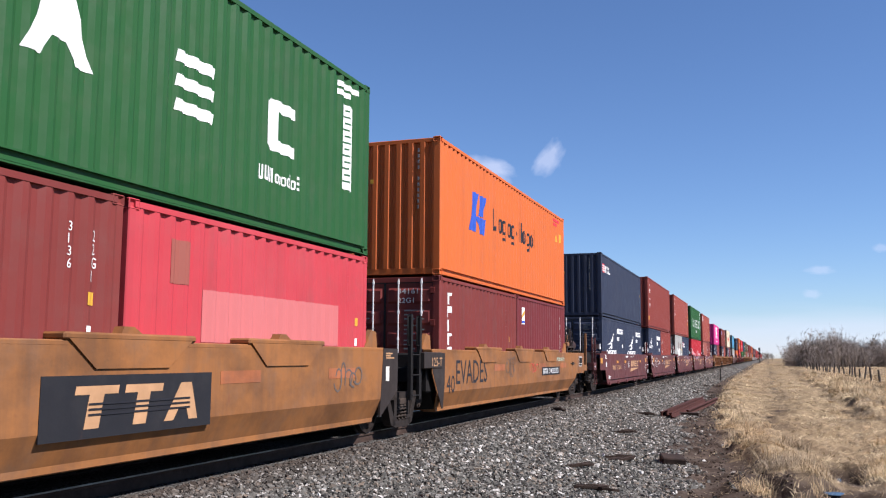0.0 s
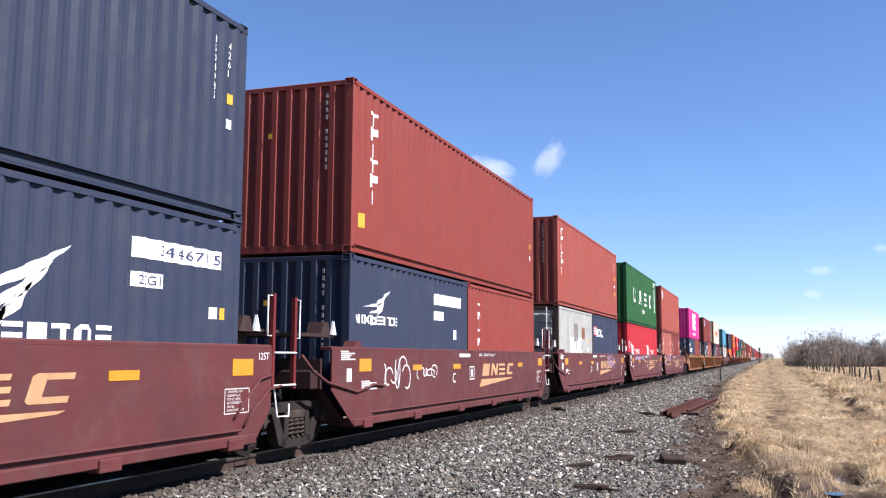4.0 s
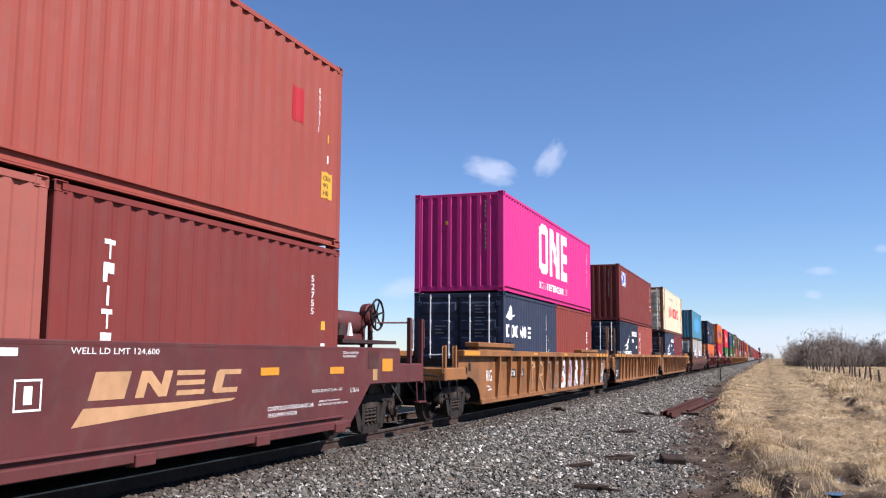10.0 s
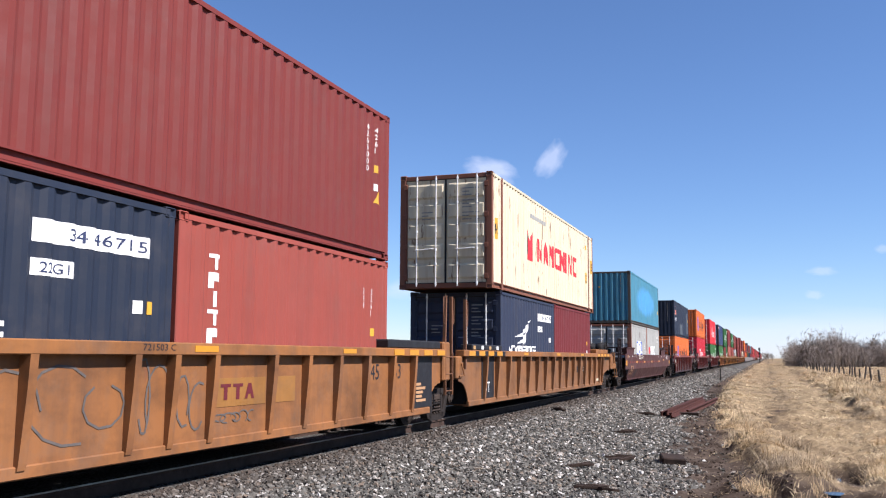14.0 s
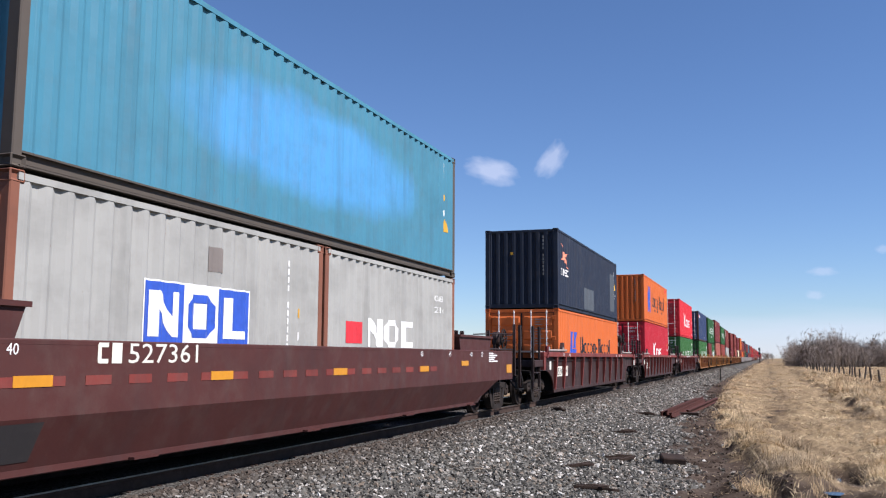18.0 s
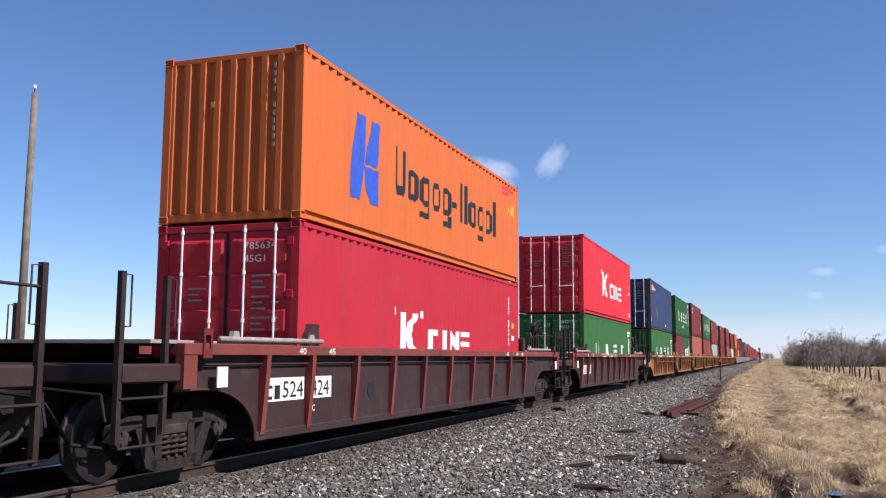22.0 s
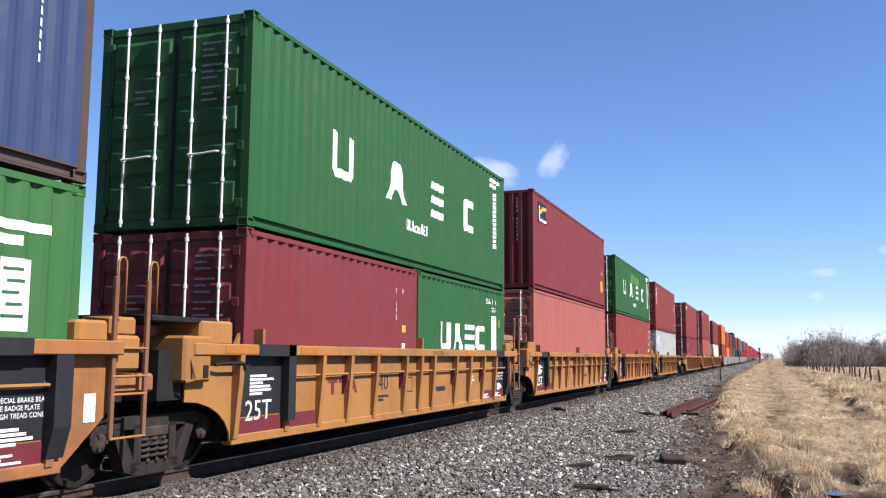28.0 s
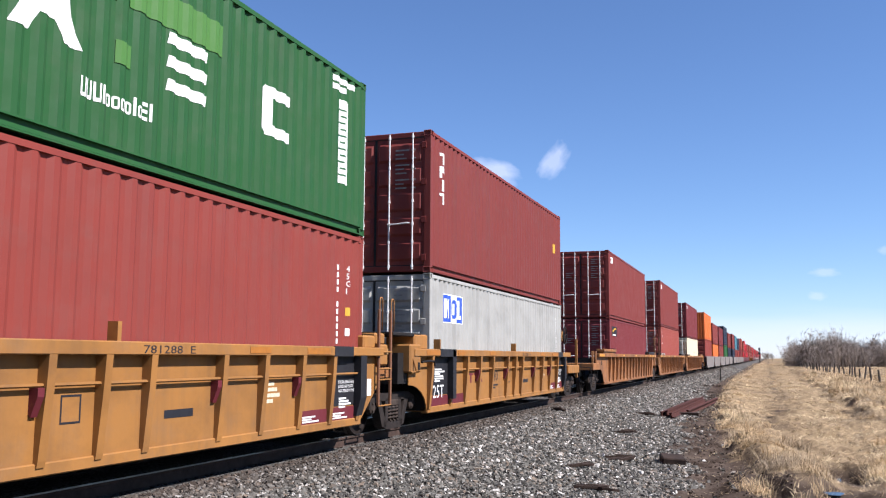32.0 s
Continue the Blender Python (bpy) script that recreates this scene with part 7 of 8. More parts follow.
    part("chain_sheave", Shape().lathe([(-0.15, 0.1), (0.0, 0.13), (0.02, 0.13)], (0.28, 15.7, 2.36), 0, 14), CPRED, car)
    part("sheave_spokes", Shape().tube([(0.33, 15.5, 2.36), (0.33, 15.9, 2.36)], 0.012, 5).tube([(0.33, 15.6, 2.19), (0.33, 15.8, 2.53)], 0.012, 5).tube([(0.33, 15.8, 2.19), (0.33, 15.6, 2.53)], 0.012, 5), SOOT, car)
    part("sheave_rim", Shape().tube([(0.34, 15.7 + 0.2 * math.cos(t), 2.36 + 0.2 * math.sin(t)) for t in np.linspace(0, 6.283, 17)], 0.016, 5, False), SOOT, car)
    for y in (15.47, -2.54):
        part("red_lever", Shape().box(1.39, 1.46, y - 0.09, y + 0.09, 1.96, 2.06).box(1.39, 1.46, y - 0.09, y + 0.09, 2.22, 2.3).box(1.39, 1.46, y - 0.09, y - 0.05, 2.06, 2.22).box(1.39, 1.46, y + 0.05, y + 0.09, 2.06, 2.22), RED_RAIL, car, "worn red slotted lever")
    air_tank(car, 14.9, POSTDARK, 2.36, 0.4, 0.11, 0.2)
    for y, z in ((-3.45, 2.75), (-2.7, 2.62)):
        end_posts(car, y, -1, POSTDARK, z, 2.1, x=-1.2, w=0.034)
    coupler(car, 16.85, 1)
    coupler(car, -3.9, -1)
    return car


def far_car(c, t0, t1, mat, ribbed):
    car = well_car("ribbed" if ribbed else "smooth", "distant well car of the same train", c, c + t0, c + t1, c + t0 + 1.0, c + t1 - 1.0, [(-1, c + t0 - 0.6)], mat, ribs=[c + t0 + 1.2 + 1.4 * k for k in range(int((t1 - t0 - 2) / 1.4))] if ribbed else (), detail=1)
    truck(car, t0 - 0.6, 1)
    return car


def yellow_smooth(c, near_t, far_t, b0, b1, label, far_coupler=False, knee=1.45):
    car = well_car("smooth", label, c, c + near_t, c + far_t, c + b0, c + b1, [(-1, c - 1.7), (1, c + 13.9)], TTXYELLOW, end_mat=SOOT, knee=knee, far_knee=1.45, far_shelf=1.3 if far_coupler else 0.0, fold=0.15, fold_z=1.29)
    truck(car, -1.7)
    # pockets folded down over the sill, and faded patches
    for y in (1.8, 5.05, 8.2):
        part("sill_pocket", Shape().prism([(y, SILL + 0.05), (y + 2.0, SILL + 0.05), (y + 1.55, 1.86), (y + 0.42, 1.86)], OUT - 0.03, OUT + 0.02), TTXYELLOW, car)
        part("sill_cap", Shape().box(OUT - 0.28, OUT + 0.024, y - 0.02, y + 2.02, SILL + 0.0, SILL + 0.075, 0.02), TTXYELLOW, car)
        part("cap_hinge", Shape().prism([(y + 0.9, SILL + 0.07), (y + 1.25, SILL + 0.07), (y + 1.1, SILL + 0.15), (y + 0.95, SILL + 0.15)], OUT - 0.25, OUT - 0.1), TTXYELLOW, car)
    small_print(car, 1, 5.6, 2.0, 0.06, 0.9, BLACK)
    for y in (3.2, 7.6, 10.4):
        plate(car, y, y + 0.9, 1.66, 1.81, FADEDORANGE, "faded_patch", OUT, 0.003)
    for y in (-0.9, 11.95 if far_coupler else 12.25):
        part("end_bracket", Shape().prism([(y - 0.15, SILL), (y + 0.35, SILL), (y + 0.3, SILL + 0.26), (y + 0.1, SILL + 0.3)], 1.16, 1.24), TTXYELLOW, car)
    end_posts(car, -1.45, -1, SOOT, 2.75, 1.2)
    end_posts(car, -1.9, -1, SOOT, 2.75, 1.2)
    ladder(car, -1.7, SOOT, 1.2, 2.1, 0.36)
    part("end_box", Shape().box(0.4, OUT - 0.1, -1.0, -0.3, 1.3, 2.05, 0.03), SOOT, car)
    return car


def build_train():
    # unit 0: yellow smooth-sided car
    c = 1.63
    forty(c, "green corrugated container with tall white painted shapes", GREEN, HC, upper(SD), "wall", uasc_marks(1.12, url=8.74))
    two_twenties(c, ("brown short container with white numbers", BROWN, "wall", [P(column_faces("22G1", 5.62, 2.2, 0.11), WHITE, "lettering"), *codes_column(5.28, 2.25, "3136", second="")], None),
                 ("sun-bleached red short container with paler patches", PINKRED, "wall", [P(poly_faces(rect(0.75, 1.15, 1.75, 2.25)), SALMON, "faded_patch"), P(poly_faces(rect(1.4, 5.0, 1.1, 1.72)), FADEDPINK, "faded_patch"), *codes_column(5.35, 2.25, "", second="")], None))
    car = yellow_smooth(c, -2.0, 12.42, -0.9, 12.27, "smooth-sided yellow articulated well car with a black emblem plate")
    part("end_panel", Shape().prism([(12.40, 2.12), (13.03, 2.12), (13.02, 1.41), (12.30, 1.0), (12.27, 1.0)], OUT - 0.03, OUT + 0.004), CHARCOAL, car)
    plate(car, 12.5, 12.64, 1.58, 1.82, BONE, "notice", OUT + 0.004)
    small_print(car, 3, 12.5, 2.05, 0.025, 0.36, TAN, OUT + 0.005)
    plate(car, 4.79, 7.41, 1.21, 1.80, CARBLACK, "emblem_plate")
    painted(blocks("TTA", 5.15, 1.30, 0.40, 0.60, 0.10, 0.08), TAN, car, "painted_mark", OUT + 0.006)
    painted(poly_faces(*[rect(5.4, 7.0, z, z + 0.02) for z in (1.42, 1.47, 1.52)]), BLACK, car, "painted_mark", OUT + 0.012)
    scribble(car, 10.6, 1.45, 0.85, 0.4, GREYINK, 3, 5, 0.03)

    # unit 1
    c = 17.4
    forty(c, "orange corrugated container with a blue emblem and black shapes", ORANGE, HC, upper(SD), "wall", hapag_marks(2.05, 1.2, 0.92, 4.2) + [P(poly_faces(rect(11.5, 11.72, 2.03, 2.3)), YELLOW, "sticker"), P(poly_faces([(10.95, 2.0), (11.2, 2.0), (11.08, 2.22)]), YELLOW, "sticker"), P(bars_of_writing(2, 10.6, 2.72, 0.09, 1.0), REDINK, "lettering")])
    two_twenties(c, ("brown short container with white shapes down its side", BROWN, "door", [stacked_word(0.5, 2.32, 0.24, 5), *codes_column(5.05, 2.15, "3416", second="2261")], None),
                 ("dark brown short container with a small printed panel", MAROON, "wall", [*crest(0.58, 1.83, 0.36, 0.46, WHITE, (YELLOW, BLUE)), *codes_column(5.3, 2.25, "", second="")], None), ("34161", "22G1"))
    car = yellow_smooth(c, -1.0, 14.3, -0.46, 12.24, "smooth-sided yellow articulated well car with sprayed scrawls", True, 1.68)
    truck(car, 13.83)
    plate(car, 8.0, 10.3, 1.47, 1.70, CARBLACK, "number_panel")
    lines_on(car, ["743323"], 8.85, 1.66, 0.15, x=OUT + 0.006, w=1.25)
    painted(blocks("DTTA", 8.15, 1.51, 0.15, 0.11, 0.03), WHITE, car, "painted_mark", OUT + 0.006)
    part("end_panel", Shape().prism([(-0.98, 1.70), (-0.98, 2.06), (-0.28, 2.06), (-0.30, 1.45), (-0.40, 0.98), (-0.46, 0.98)], OUT - 0.01, OUT + 0.004), CHARCOAL, car)
    part("corner_box", Shape().box(OUT - 0.3, OUT + 0.02, -1.46, -0.48, 1.76, 2.07, 0.015), CHARCOAL, car)
    painted(text_faces("125-T", -1.06, 1.80, 0.17, 0.56), TAN, car, "lettering", OUT + 0.02)
    painted(text_faces("40", -0.17, 1.26, 0.36, 0.50), BLACK, car, "lettering", OUT)
    painted(text_faces("EVADES", 0.42, 1.42, 0.50, 2.2), BLACK, car, "graffiti", OUT)
    scribble(car, 4.2, 1.5, 0.8, 0.5, GREYINK, 4, 5, 0.025)
    scribble(car, 6.65, 1.58, 0.8, 0.26, REDINK, 5, 4, 0.02)
    painted(text_faces("PITHON 918", 9.95, 1.86, 0.115, 1.05), plain("mint_spray_paint", (0.42, 0.58, 0.46), 0.6), car, "graffiti", OUT)
    hand_brake(car, 14.47, SOOT, 2.74, 0.75, 0.31)
    hand_brake(car, 15.25, RUSTYELLOW, 2.62, 0.75, 0.29, SOOT)
    part("bracket_box", Shape().box(1.08, 1.3, 12.28, 12.56, 2.34, 2.47, 0.02), BROWNYELLOW, car)
    part("deck_plate", Shape().box(0.7, 1.3, 12.28, 13.5, 2.30, 2.34), DUSTY, car, "dusty grey steel plate")
    for y in (12.42, 13.0, 13.4):
        part("plate_leg", Shape().box(1.12, 1.26, y - 0.06, y + 0.06, 2.12, 2.302), POSTDARK, car)
    part("deck_pipe", Shape().tube([(1.3, 12.9, 2.2), (1.3, 14.3, 2.22)], 0.022, 7), DUSTY, car)
    end_posts(car, 13.1, -1, POSTDARK, 2.94, 2.34, x=1.2)
    part("brake_drum", Shape().lathe([(-0.25, 0.12), (-0.2, 0.24), (0.1, 0.26), (0.14, 0.15)], (0.62, 13.75, 2.62), 0, 16), POSTDARK, car, smooth=True)
    part("drum_stand", Shape().prism([(13.3, 2.2), (14.2, 2.2), (13.95, 2.6), (13.6, 2.6)], 0.5, 0.6), POSTDARK, car)
    part("sill_lever", Shape().prism([(12.0, 1.80), (12.12, 1.765), (12.58, 1.765), (12.7, 1.80)], OUT - 0.01, OUT + 0.02), SOOT, car)
    part("lever_plate", Shape().box(OUT - 0.01, OUT + 0.03, 12.24, 12.45, 1.74, 1.83), DUSTY, car, "grey steel plate")
    part("corner_plate", Shape().box(OUT - 0.01, OUT + 0.004, 13.27, 14.2, 1.5, 2.11), BROWNYELLOW, car)
    air_tank(car, 13.1, POSTDARK, 2.6, 1.1, 0.19, 0.47)
    part("deck", Shape().box(-1.2, 1.25, 12.6, 15.2, 2.17, 2.21), SOOT, car)
    part("end_body", Shape().box(-1.1, 1.12, 14.25, 15.15, 1.72, 2.16, 0.02), SOOT, car)
    part("end_sill", Shape().box(-OUT + 0.1, OUT - 0.06, 14.3, 15.2, 1.5, 1.72, 0.02), TTXYELLOW, car)
    for y in (14.47, 15.11):
        end_posts(car, y, 1, TTXYELLOW if y > 15 else SOOT, 2.83, 1.5)
    stirrup(car, 14.95, SOOT, 1.5, 0.4, 0.34)
    part("card_frame", Shape().box(OUT - 0.01, OUT + 0.008, 13.4, 13.9, 1.68, 2.0), WHITE, car)
    for y0, y1, z0, z1 in ((13.425, 13.64, 1.775, 1.975), (13.66, 13.875, 1.775, 1.975), (13.425, 13.875, 1.70, 1.755)):
        part("card_board", Shape().box(OUT - 0.01, OUT + 0.012, y0, y1, z0, z1), SOOT, car)
    coupler(car, 15.2, 1)

    # units 2 to 6: brown articulated car
    c = 36.85
    forty(c, "navy corrugated container with a striped flag emblem", NAVY, SD, upper(SD), "wall",
          [P(poly_faces(*[rect(0.41, 0.85, 1.82 + 0.1 * k, 1.87 + 0.1 * k) for k in range(4)]), REDINK), P(poly_faces(*[rect(0.41, 0.85, 1.87 + 0.1 * k, 1.92 + 0.1 * k) for k in range(3)]), WHITE), P(blocks("VKK", 0.97, 1.84, 0.28, 0.28, 0.06), WHITE), P(bars_of_writing(1, 2.05, 1.92, 0.08, 0.3), WHITE), *codes_column(11.5, 2.3, "8504985", second="4261")])
    two_twenties(c, ("navy short container with white feather shapes", NAVY, "door", wing_marks(1.35), None), ("navy short container with white feather shapes", NAVY, "wall", wing_marks(1.35), None))
    bnsf_car(c, "B", head=True)

    c = 52.28
    forty(c, "red-brown corrugated container with shapes down its side", REDBROWN, HC, upper(SD), "wall", [stacked_word(0.72, 2.55, 0.23, 6, 0.3), P(poly_faces(rect(0.33, 0.55, 0.45, 0.69)), YELLOW, "sticker"), *codes_column(11.5, 2.2, "", second="")])
    two_twenties(c, ("navy short container with small white feather shapes", NAVY, "wall", wing_marks(0.58, 0.62, True, False, 2.1) + [P(poly_faces(rect(3.95, 5.6, 1.98, 2.2)), WHITE, "number_strip"), P(poly_faces(rect(3.95, 4.5, 1.67, 1.85)), WHITE, "number_strip"), P(poly_faces(rect(5.2, 5.3, 1.3, 1.5)), WHITE, "sticker")], None),
                 ("red-brown short container with white shapes down its side", REDBROWN, "wall", [stacked_word(0.72, 2.2, 0.17, 6, 0.24), *codes_column(5.4, 1.6, "", second="", stickers=False)], None))
    car = bnsf_car(c, "C", number=False, graf=(0.75, 1.42, 1.2, 0.5, WHITE, 12, 6, 0.025))
    scribble(car, 2.45, 1.58, 0.95, 0.22, WHITE, 13, 4, 0.02)

    c = 67.75
    forty(c, "faded red-brown corrugated container with white numbers", RUST_RED, HC, upper(SD), "wall", [stacked_word(0.5, 2.6, 0.22, 6, 0.28), *codes_column(11.28, 2.5, "4343636", second="4561"), P(poly_faces([(11.55, 1.0), (11.82, 1.0), (11.68, 1.2)]), YELLOW, "sticker")])
    two_twenties(c, ("scuffed pale grey short container with rust patches", GREY, "door", [P(blocks("VOC", 1.95, 1.07, 0.55, 0.62, 0.12), WHITE), P(poly_faces(rect(3.99, 4.56, 1.59, 2.0)), RUSTPATCH, "rust_patch"), P(poly_faces(rect(2.55, 3.25, 1.5, 2.1)), CARGREY, "worn_patch"), *codes_column(4.85, 2.3, "0682316", second="")], SOOTRUST),
                 ("navy short container with a striped flag emblem", NAVY, "wall", [P(poly_faces(*[rect(0.39, 0.82, 1.78 + 0.1 * k, 1.83 + 0.1 * k) for k in range(4)]), REDINK), P(poly_faces(*[rect(0.39, 0.82, 1.83 + 0.1 * k, 1.88 + 0.1 * k) for k in range(3)]), WHITE), P(blocks("VKK", 0.96, 1.74, 0.3, 0.3, 0.05), WHITE), P(bars_of_writing(1, 2.1, 1.82, 0.08, 0.3), WHITE), *codes_column(5.3, 2.1, "980068", second="2261")], None))
    bnsf_car(c, "D", number=False, graf=(7.95, 1.55, 1.75, 0.5, VIOLET, 21, 14, 0.018))

    c = 83.07
    forty(c, "green corrugated container with tall white painted shapes", GREEN, HC, upper(SD), "wall", uasc_marks(1.12))
    k20 = lambda flag: ([P(poly_faces(rect(0.45, 0.85, 1.4, 1.72)), WHITE, "printed_panel"), ("over", poly_faces(rect(0.55, 0.75, 1.46, 1.66)), REDINK, "printed_shape")] if flag else []) + kline_marks(1.5, 1.0, 0.55) + codes_column(5.3, 2.25, "8262" if not flag else "", second="2261" if not flag else "")
    two_twenties(c, ("bright red short container with white shapes", RED, "wall", k20(True), None), ("bright red short container with white shapes and numbers", RED, "wall", k20(False), None))
    car = bnsf_car(c, "E", number=False)
    painted(text_faces("articulated Well Car", 0.92, 1.87, 0.19, 3.48), VIOLET, car, "graffiti", OUT)

    c = 98.33
    forty(c, "faded brick-brown corrugated container with a small printed panel", RUST_RED, HC, upper(SD), "wall", [*crest(0.69, 2.11, 0.38, 0.52, WHITE, (BLUE, NAVYINK)), *codes_column(11.4, 2.4, "603931", second=""), P(poly_faces(rect(11.6, 11.92, 0.72, 1.12)), YELLOW, "caution_sticker"), *caution(11.63, 0.76), P(poly_faces(rect(10.6, 11.0, 1.7, 2.2)), RED, "paint_patch")])
    two_twenties(c, ("salmon-brown short container with white shapes down its side", SALMON, "wall", [stacked_word(0.7, 2.2, 0.2, 5), *codes_column(4.9, 2.2, "", second="22G1")], None),
                 ("brown short container with white shapes down its side", BROWN, "wall", [stacked_word(0.72, 2.15, 0.2, 5, 0.2), *codes_column(5.2, 2.15, "52755", second="", stickers=True)], None))
    bnsf_car(c, "A", graf=(0.6, 1.78, 2.0, 0.32, VIOLET, 41, 9, 0.03), tail=True)

    # units 7 to 9: yellow ribbed car
    c = 119.98
    forty(c, "bright magenta corrugated container with big white shapes", MAGENTA, SD, upper(SD), "wall", [P(blocks("O", 3.9, 0.82, 1.5, 1.25, 0), WHITE), P(blocks("V", 5.38, 0.82, 1.5, 1.28, 0), WHITE), P(poly_faces(rect(6.92, 7.22, 0.82, 2.32), *[rect(7.22, 7.97, z, z + 0.3) for z in (0.82, 1.42, 2.02)]), WHITE), P(blocks("OCEAVVETDKEHDCEE", 3.9, 0.36, 0.2, 0.19, 0.066), WHITE), *codes_column(11.4, 2.2, "", second="", stickers=False)])
    two_twenties(c, ("navy short container with a white crest and shapes", NAVY, "door", [P(poly_faces([(0.35, 1.95), (0.55, 1.88), (0.85, 1.92), (1.1, 2.05), (0.9, 2.02), (0.85, 2.15), (0.7, 2.28), (0.6, 2.1), (0.45, 2.12)]), WHITE), P(blocks("COOVOE", 0.32, 1.45, 0.32, 0.3, 0.14), WHITE), *codes_column(4.7, 2.2, "", second="")], None),
                 ("plain brown short container", REDBROWN, "wall", codes_column(5.2, 1.9, "", second="", stickers=False), None))
    car = ttx_long(c, "yellow ribbed well car with sprayed lettering", "coupler", "joint")
    for y0, y1 in ((0.12, 0.75), (1.05, 1.60)):
        plate(car, y0, y1, 1.47, 1.68, CARBLACK, "number_panel", OUT - 0.13)
    lines_on(car, ["21503"], 1.07, 1.64, 0.14, x=OUT - 0.122, w=0.45)
    painted(blocks("DTTA", 0.17, 1.50, 0.14, 0.10, 0.03), WHITE, car, "painted_mark", OUT - 0.122)
    for k in range(8):
        y = 2.12 + 1.01 * k
        if k > 3:             # a pale ground under the bulging shapes
            wave = [(y - 0.1 + 0.05 * i, 1.93 - 0.05 * math.sin(1.3 * i + k)) for i in range(19)] + [(y + 0.8 - 0.05 * i, 1.02 + 0.06 * math.sin(1.7 * i + 2 * k)) for i in range(19)]
            painted(poly_faces(wave), (LILAC, BLUSH, LILAC, BLUSH)[k - 4], car, "graffiti", OUT - 0.130, None, 0.002)
        fill = (PATCHTAN, PATCHTAN, CARGREY, CARGREY, WHITE, LILAC, WHITE, LILAC)[k]
        sprayed_letter(car, ("cross", "leg", "arch", "hook", "hook", "ring", "leg", "arch")[k], y, 1.08, 0.78, 0.76, fill, (POSTRUST if k < 4 else GREYINK), OUT - 0.130, 0.10 if k < 4 else 0.26)
        if k > 3:
            for j in range(5):
                part("paint_dot", Shape().lathe([(0, 0.05 + 0.02 * (j % 3)), (0.004, 0.05 + 0.02 * (j % 3))], (OUT - 0.117, y + 0.08 + 0.15 * j, 1.2 + 0.6 * ((j * 5 + k * 3) % 7) / 7), 0, 10), (CORAL, FADEDPINK, LILAC)[(j + k) % 3], car)
    painted(text_faces("UMB", 10.22, 1.60, 0.17, 0.55), WHITE, car, "graffiti", OUT - 0.128)
    painted(text_faces("GHT", 10.26, 1.30, 0.22, 0.55), WHITE, car, "graffiti", OUT - 0.128)
    painted(text_faces("ZAP!", 11.16, 1.50, 0.28, 0.62), WHITE, car, "graffiti", OUT - 0.128)
    lines_on(car, ["53"], 12.35, 1.70, 0.25, BLACK, OUT - 0.128)
    lines_on(car, ["20", "40"], 12.12, 1.82, 0.09, BLACK, OUT - 0.002)
    part("sill_plank", Shape().box(OUT - 0.3, OUT + 0.02, 9.0, 12.2, SILL + 0.02, SILL + 0.12, 0.015), TTXYELLOW, car)
    plate(car, 13.05, 14.1, BELLY + 0.1, SILL - 0.14, CARBLACK, "end_panel", OUT - 0.13, 0.008)
    scribble(car, 13.1, 1.0, 0.85, 0.85, WHITE, 78, 6, 0.045, OUT - 0.12)
    lines_on(car, ["53"], 13.75, 1.8, 0.13, WHITE, OUT - 0.12)
    lines_on(car, ["40"], -0.45, 1.72, 0.11, BLACK)
    lines_on(car, ["20"], -0.45, 1.88, 0.11, BLACK)
    painted(text_faces("RIG", -1.85, 1.42, 0.26, 0.45), WHITE, car, "graffiti", OUT - 0.13)
    scribble(car, -1.85, 1.18, 0.4, 0.14, WHITE, 77, 2, 0.02, OUT - 0.128)

    c = 139.37
    forty(c, "brown corrugated container with a blue and white panel", BROWN, SD, upper(SD), "wall", [*banded_panel(0.76, 2.1, 1.68, 2.27), *codes_column(11.3, 2.3, "4263000", second="4261"), P(poly_faces([(11.6, 0.95), (11.86, 0.95), (11.73, 1.17)]), YELLOW, "sticker")])
    two_twenties(c, ("blue-black short container with white feather shapes", DARKNAVY, "door", wing_marks(1.33), None), ("red-brown short container with white shapes down its side", RUST_RED, "wall", [stacked_word(0.66, 2.2, 0.19, 5, 0.22), *codes_column(5.1, 2.1, "244", second="2261")], None))
    car = ttx_long(c, "yellow ribbed well car with black end panels", "joint", "joint", None, (-1.1, -0.25, 0.82, 1.86, 2.85, 3.84, 5.25, 5.92, 6.68, 8.04, 8.99, 9.98, 11.02, 12.09, 13.1))
    plate(car, -2.15, -1.12, BELLY + 0.1, SILL - 0.14, CARBLACK, "end_panel", OUT - 0.13, 0.008)
    painted(text_faces("25T", -2.0, 1.17, 0.26, 0.6), WHITE, car, "lettering", OUT - 0.12)
    for a, b in ((6.78, 7.96), (8.12, 8.75)):
        plate(car, a, b, 1.38, 1.72, NEWYELLOW, "touch_up_patch", OUT - 0.13, 0.006)
    painted(blocks("TTA", 6.92, 1.46, 0.19, 0.22, 0.05), OXBLOOD, car, "painted_mark", OUT - 0.122)
    for k, (y, w) in enumerate(((-0.15, 0.85), (0.92, 0.85), (1.98, 0.8), (2.95, 0.8), (3.98, 1.15), (5.36, 0.45), (6.02, 0.55))):
        scribble(car, y, 1.08, w, 0.82, GREYINK, 90 + k, 2, 0.026, OUT - 0.128)
    scribble(car, 6.8, 1.18, 0.9, 0.16, GREYINK, 97, 5, 0.018, OUT - 0.128)
    lines_on(car, ["721503 C"], 5.3, SILL - 0.02, 0.07, BLACK, w=0.55)
    for k in range(2):
        lines_on(car, ["53" if k else "45"], 11.3 + 0.98 * k, 1.86, 0.26, BLACK, OUT - 0.128)
    plate(car, 13.2, 14.2, BELLY + 0.1, SILL - 0.14, CARBLACK, "end_panel", OUT - 0.13, 0.008)
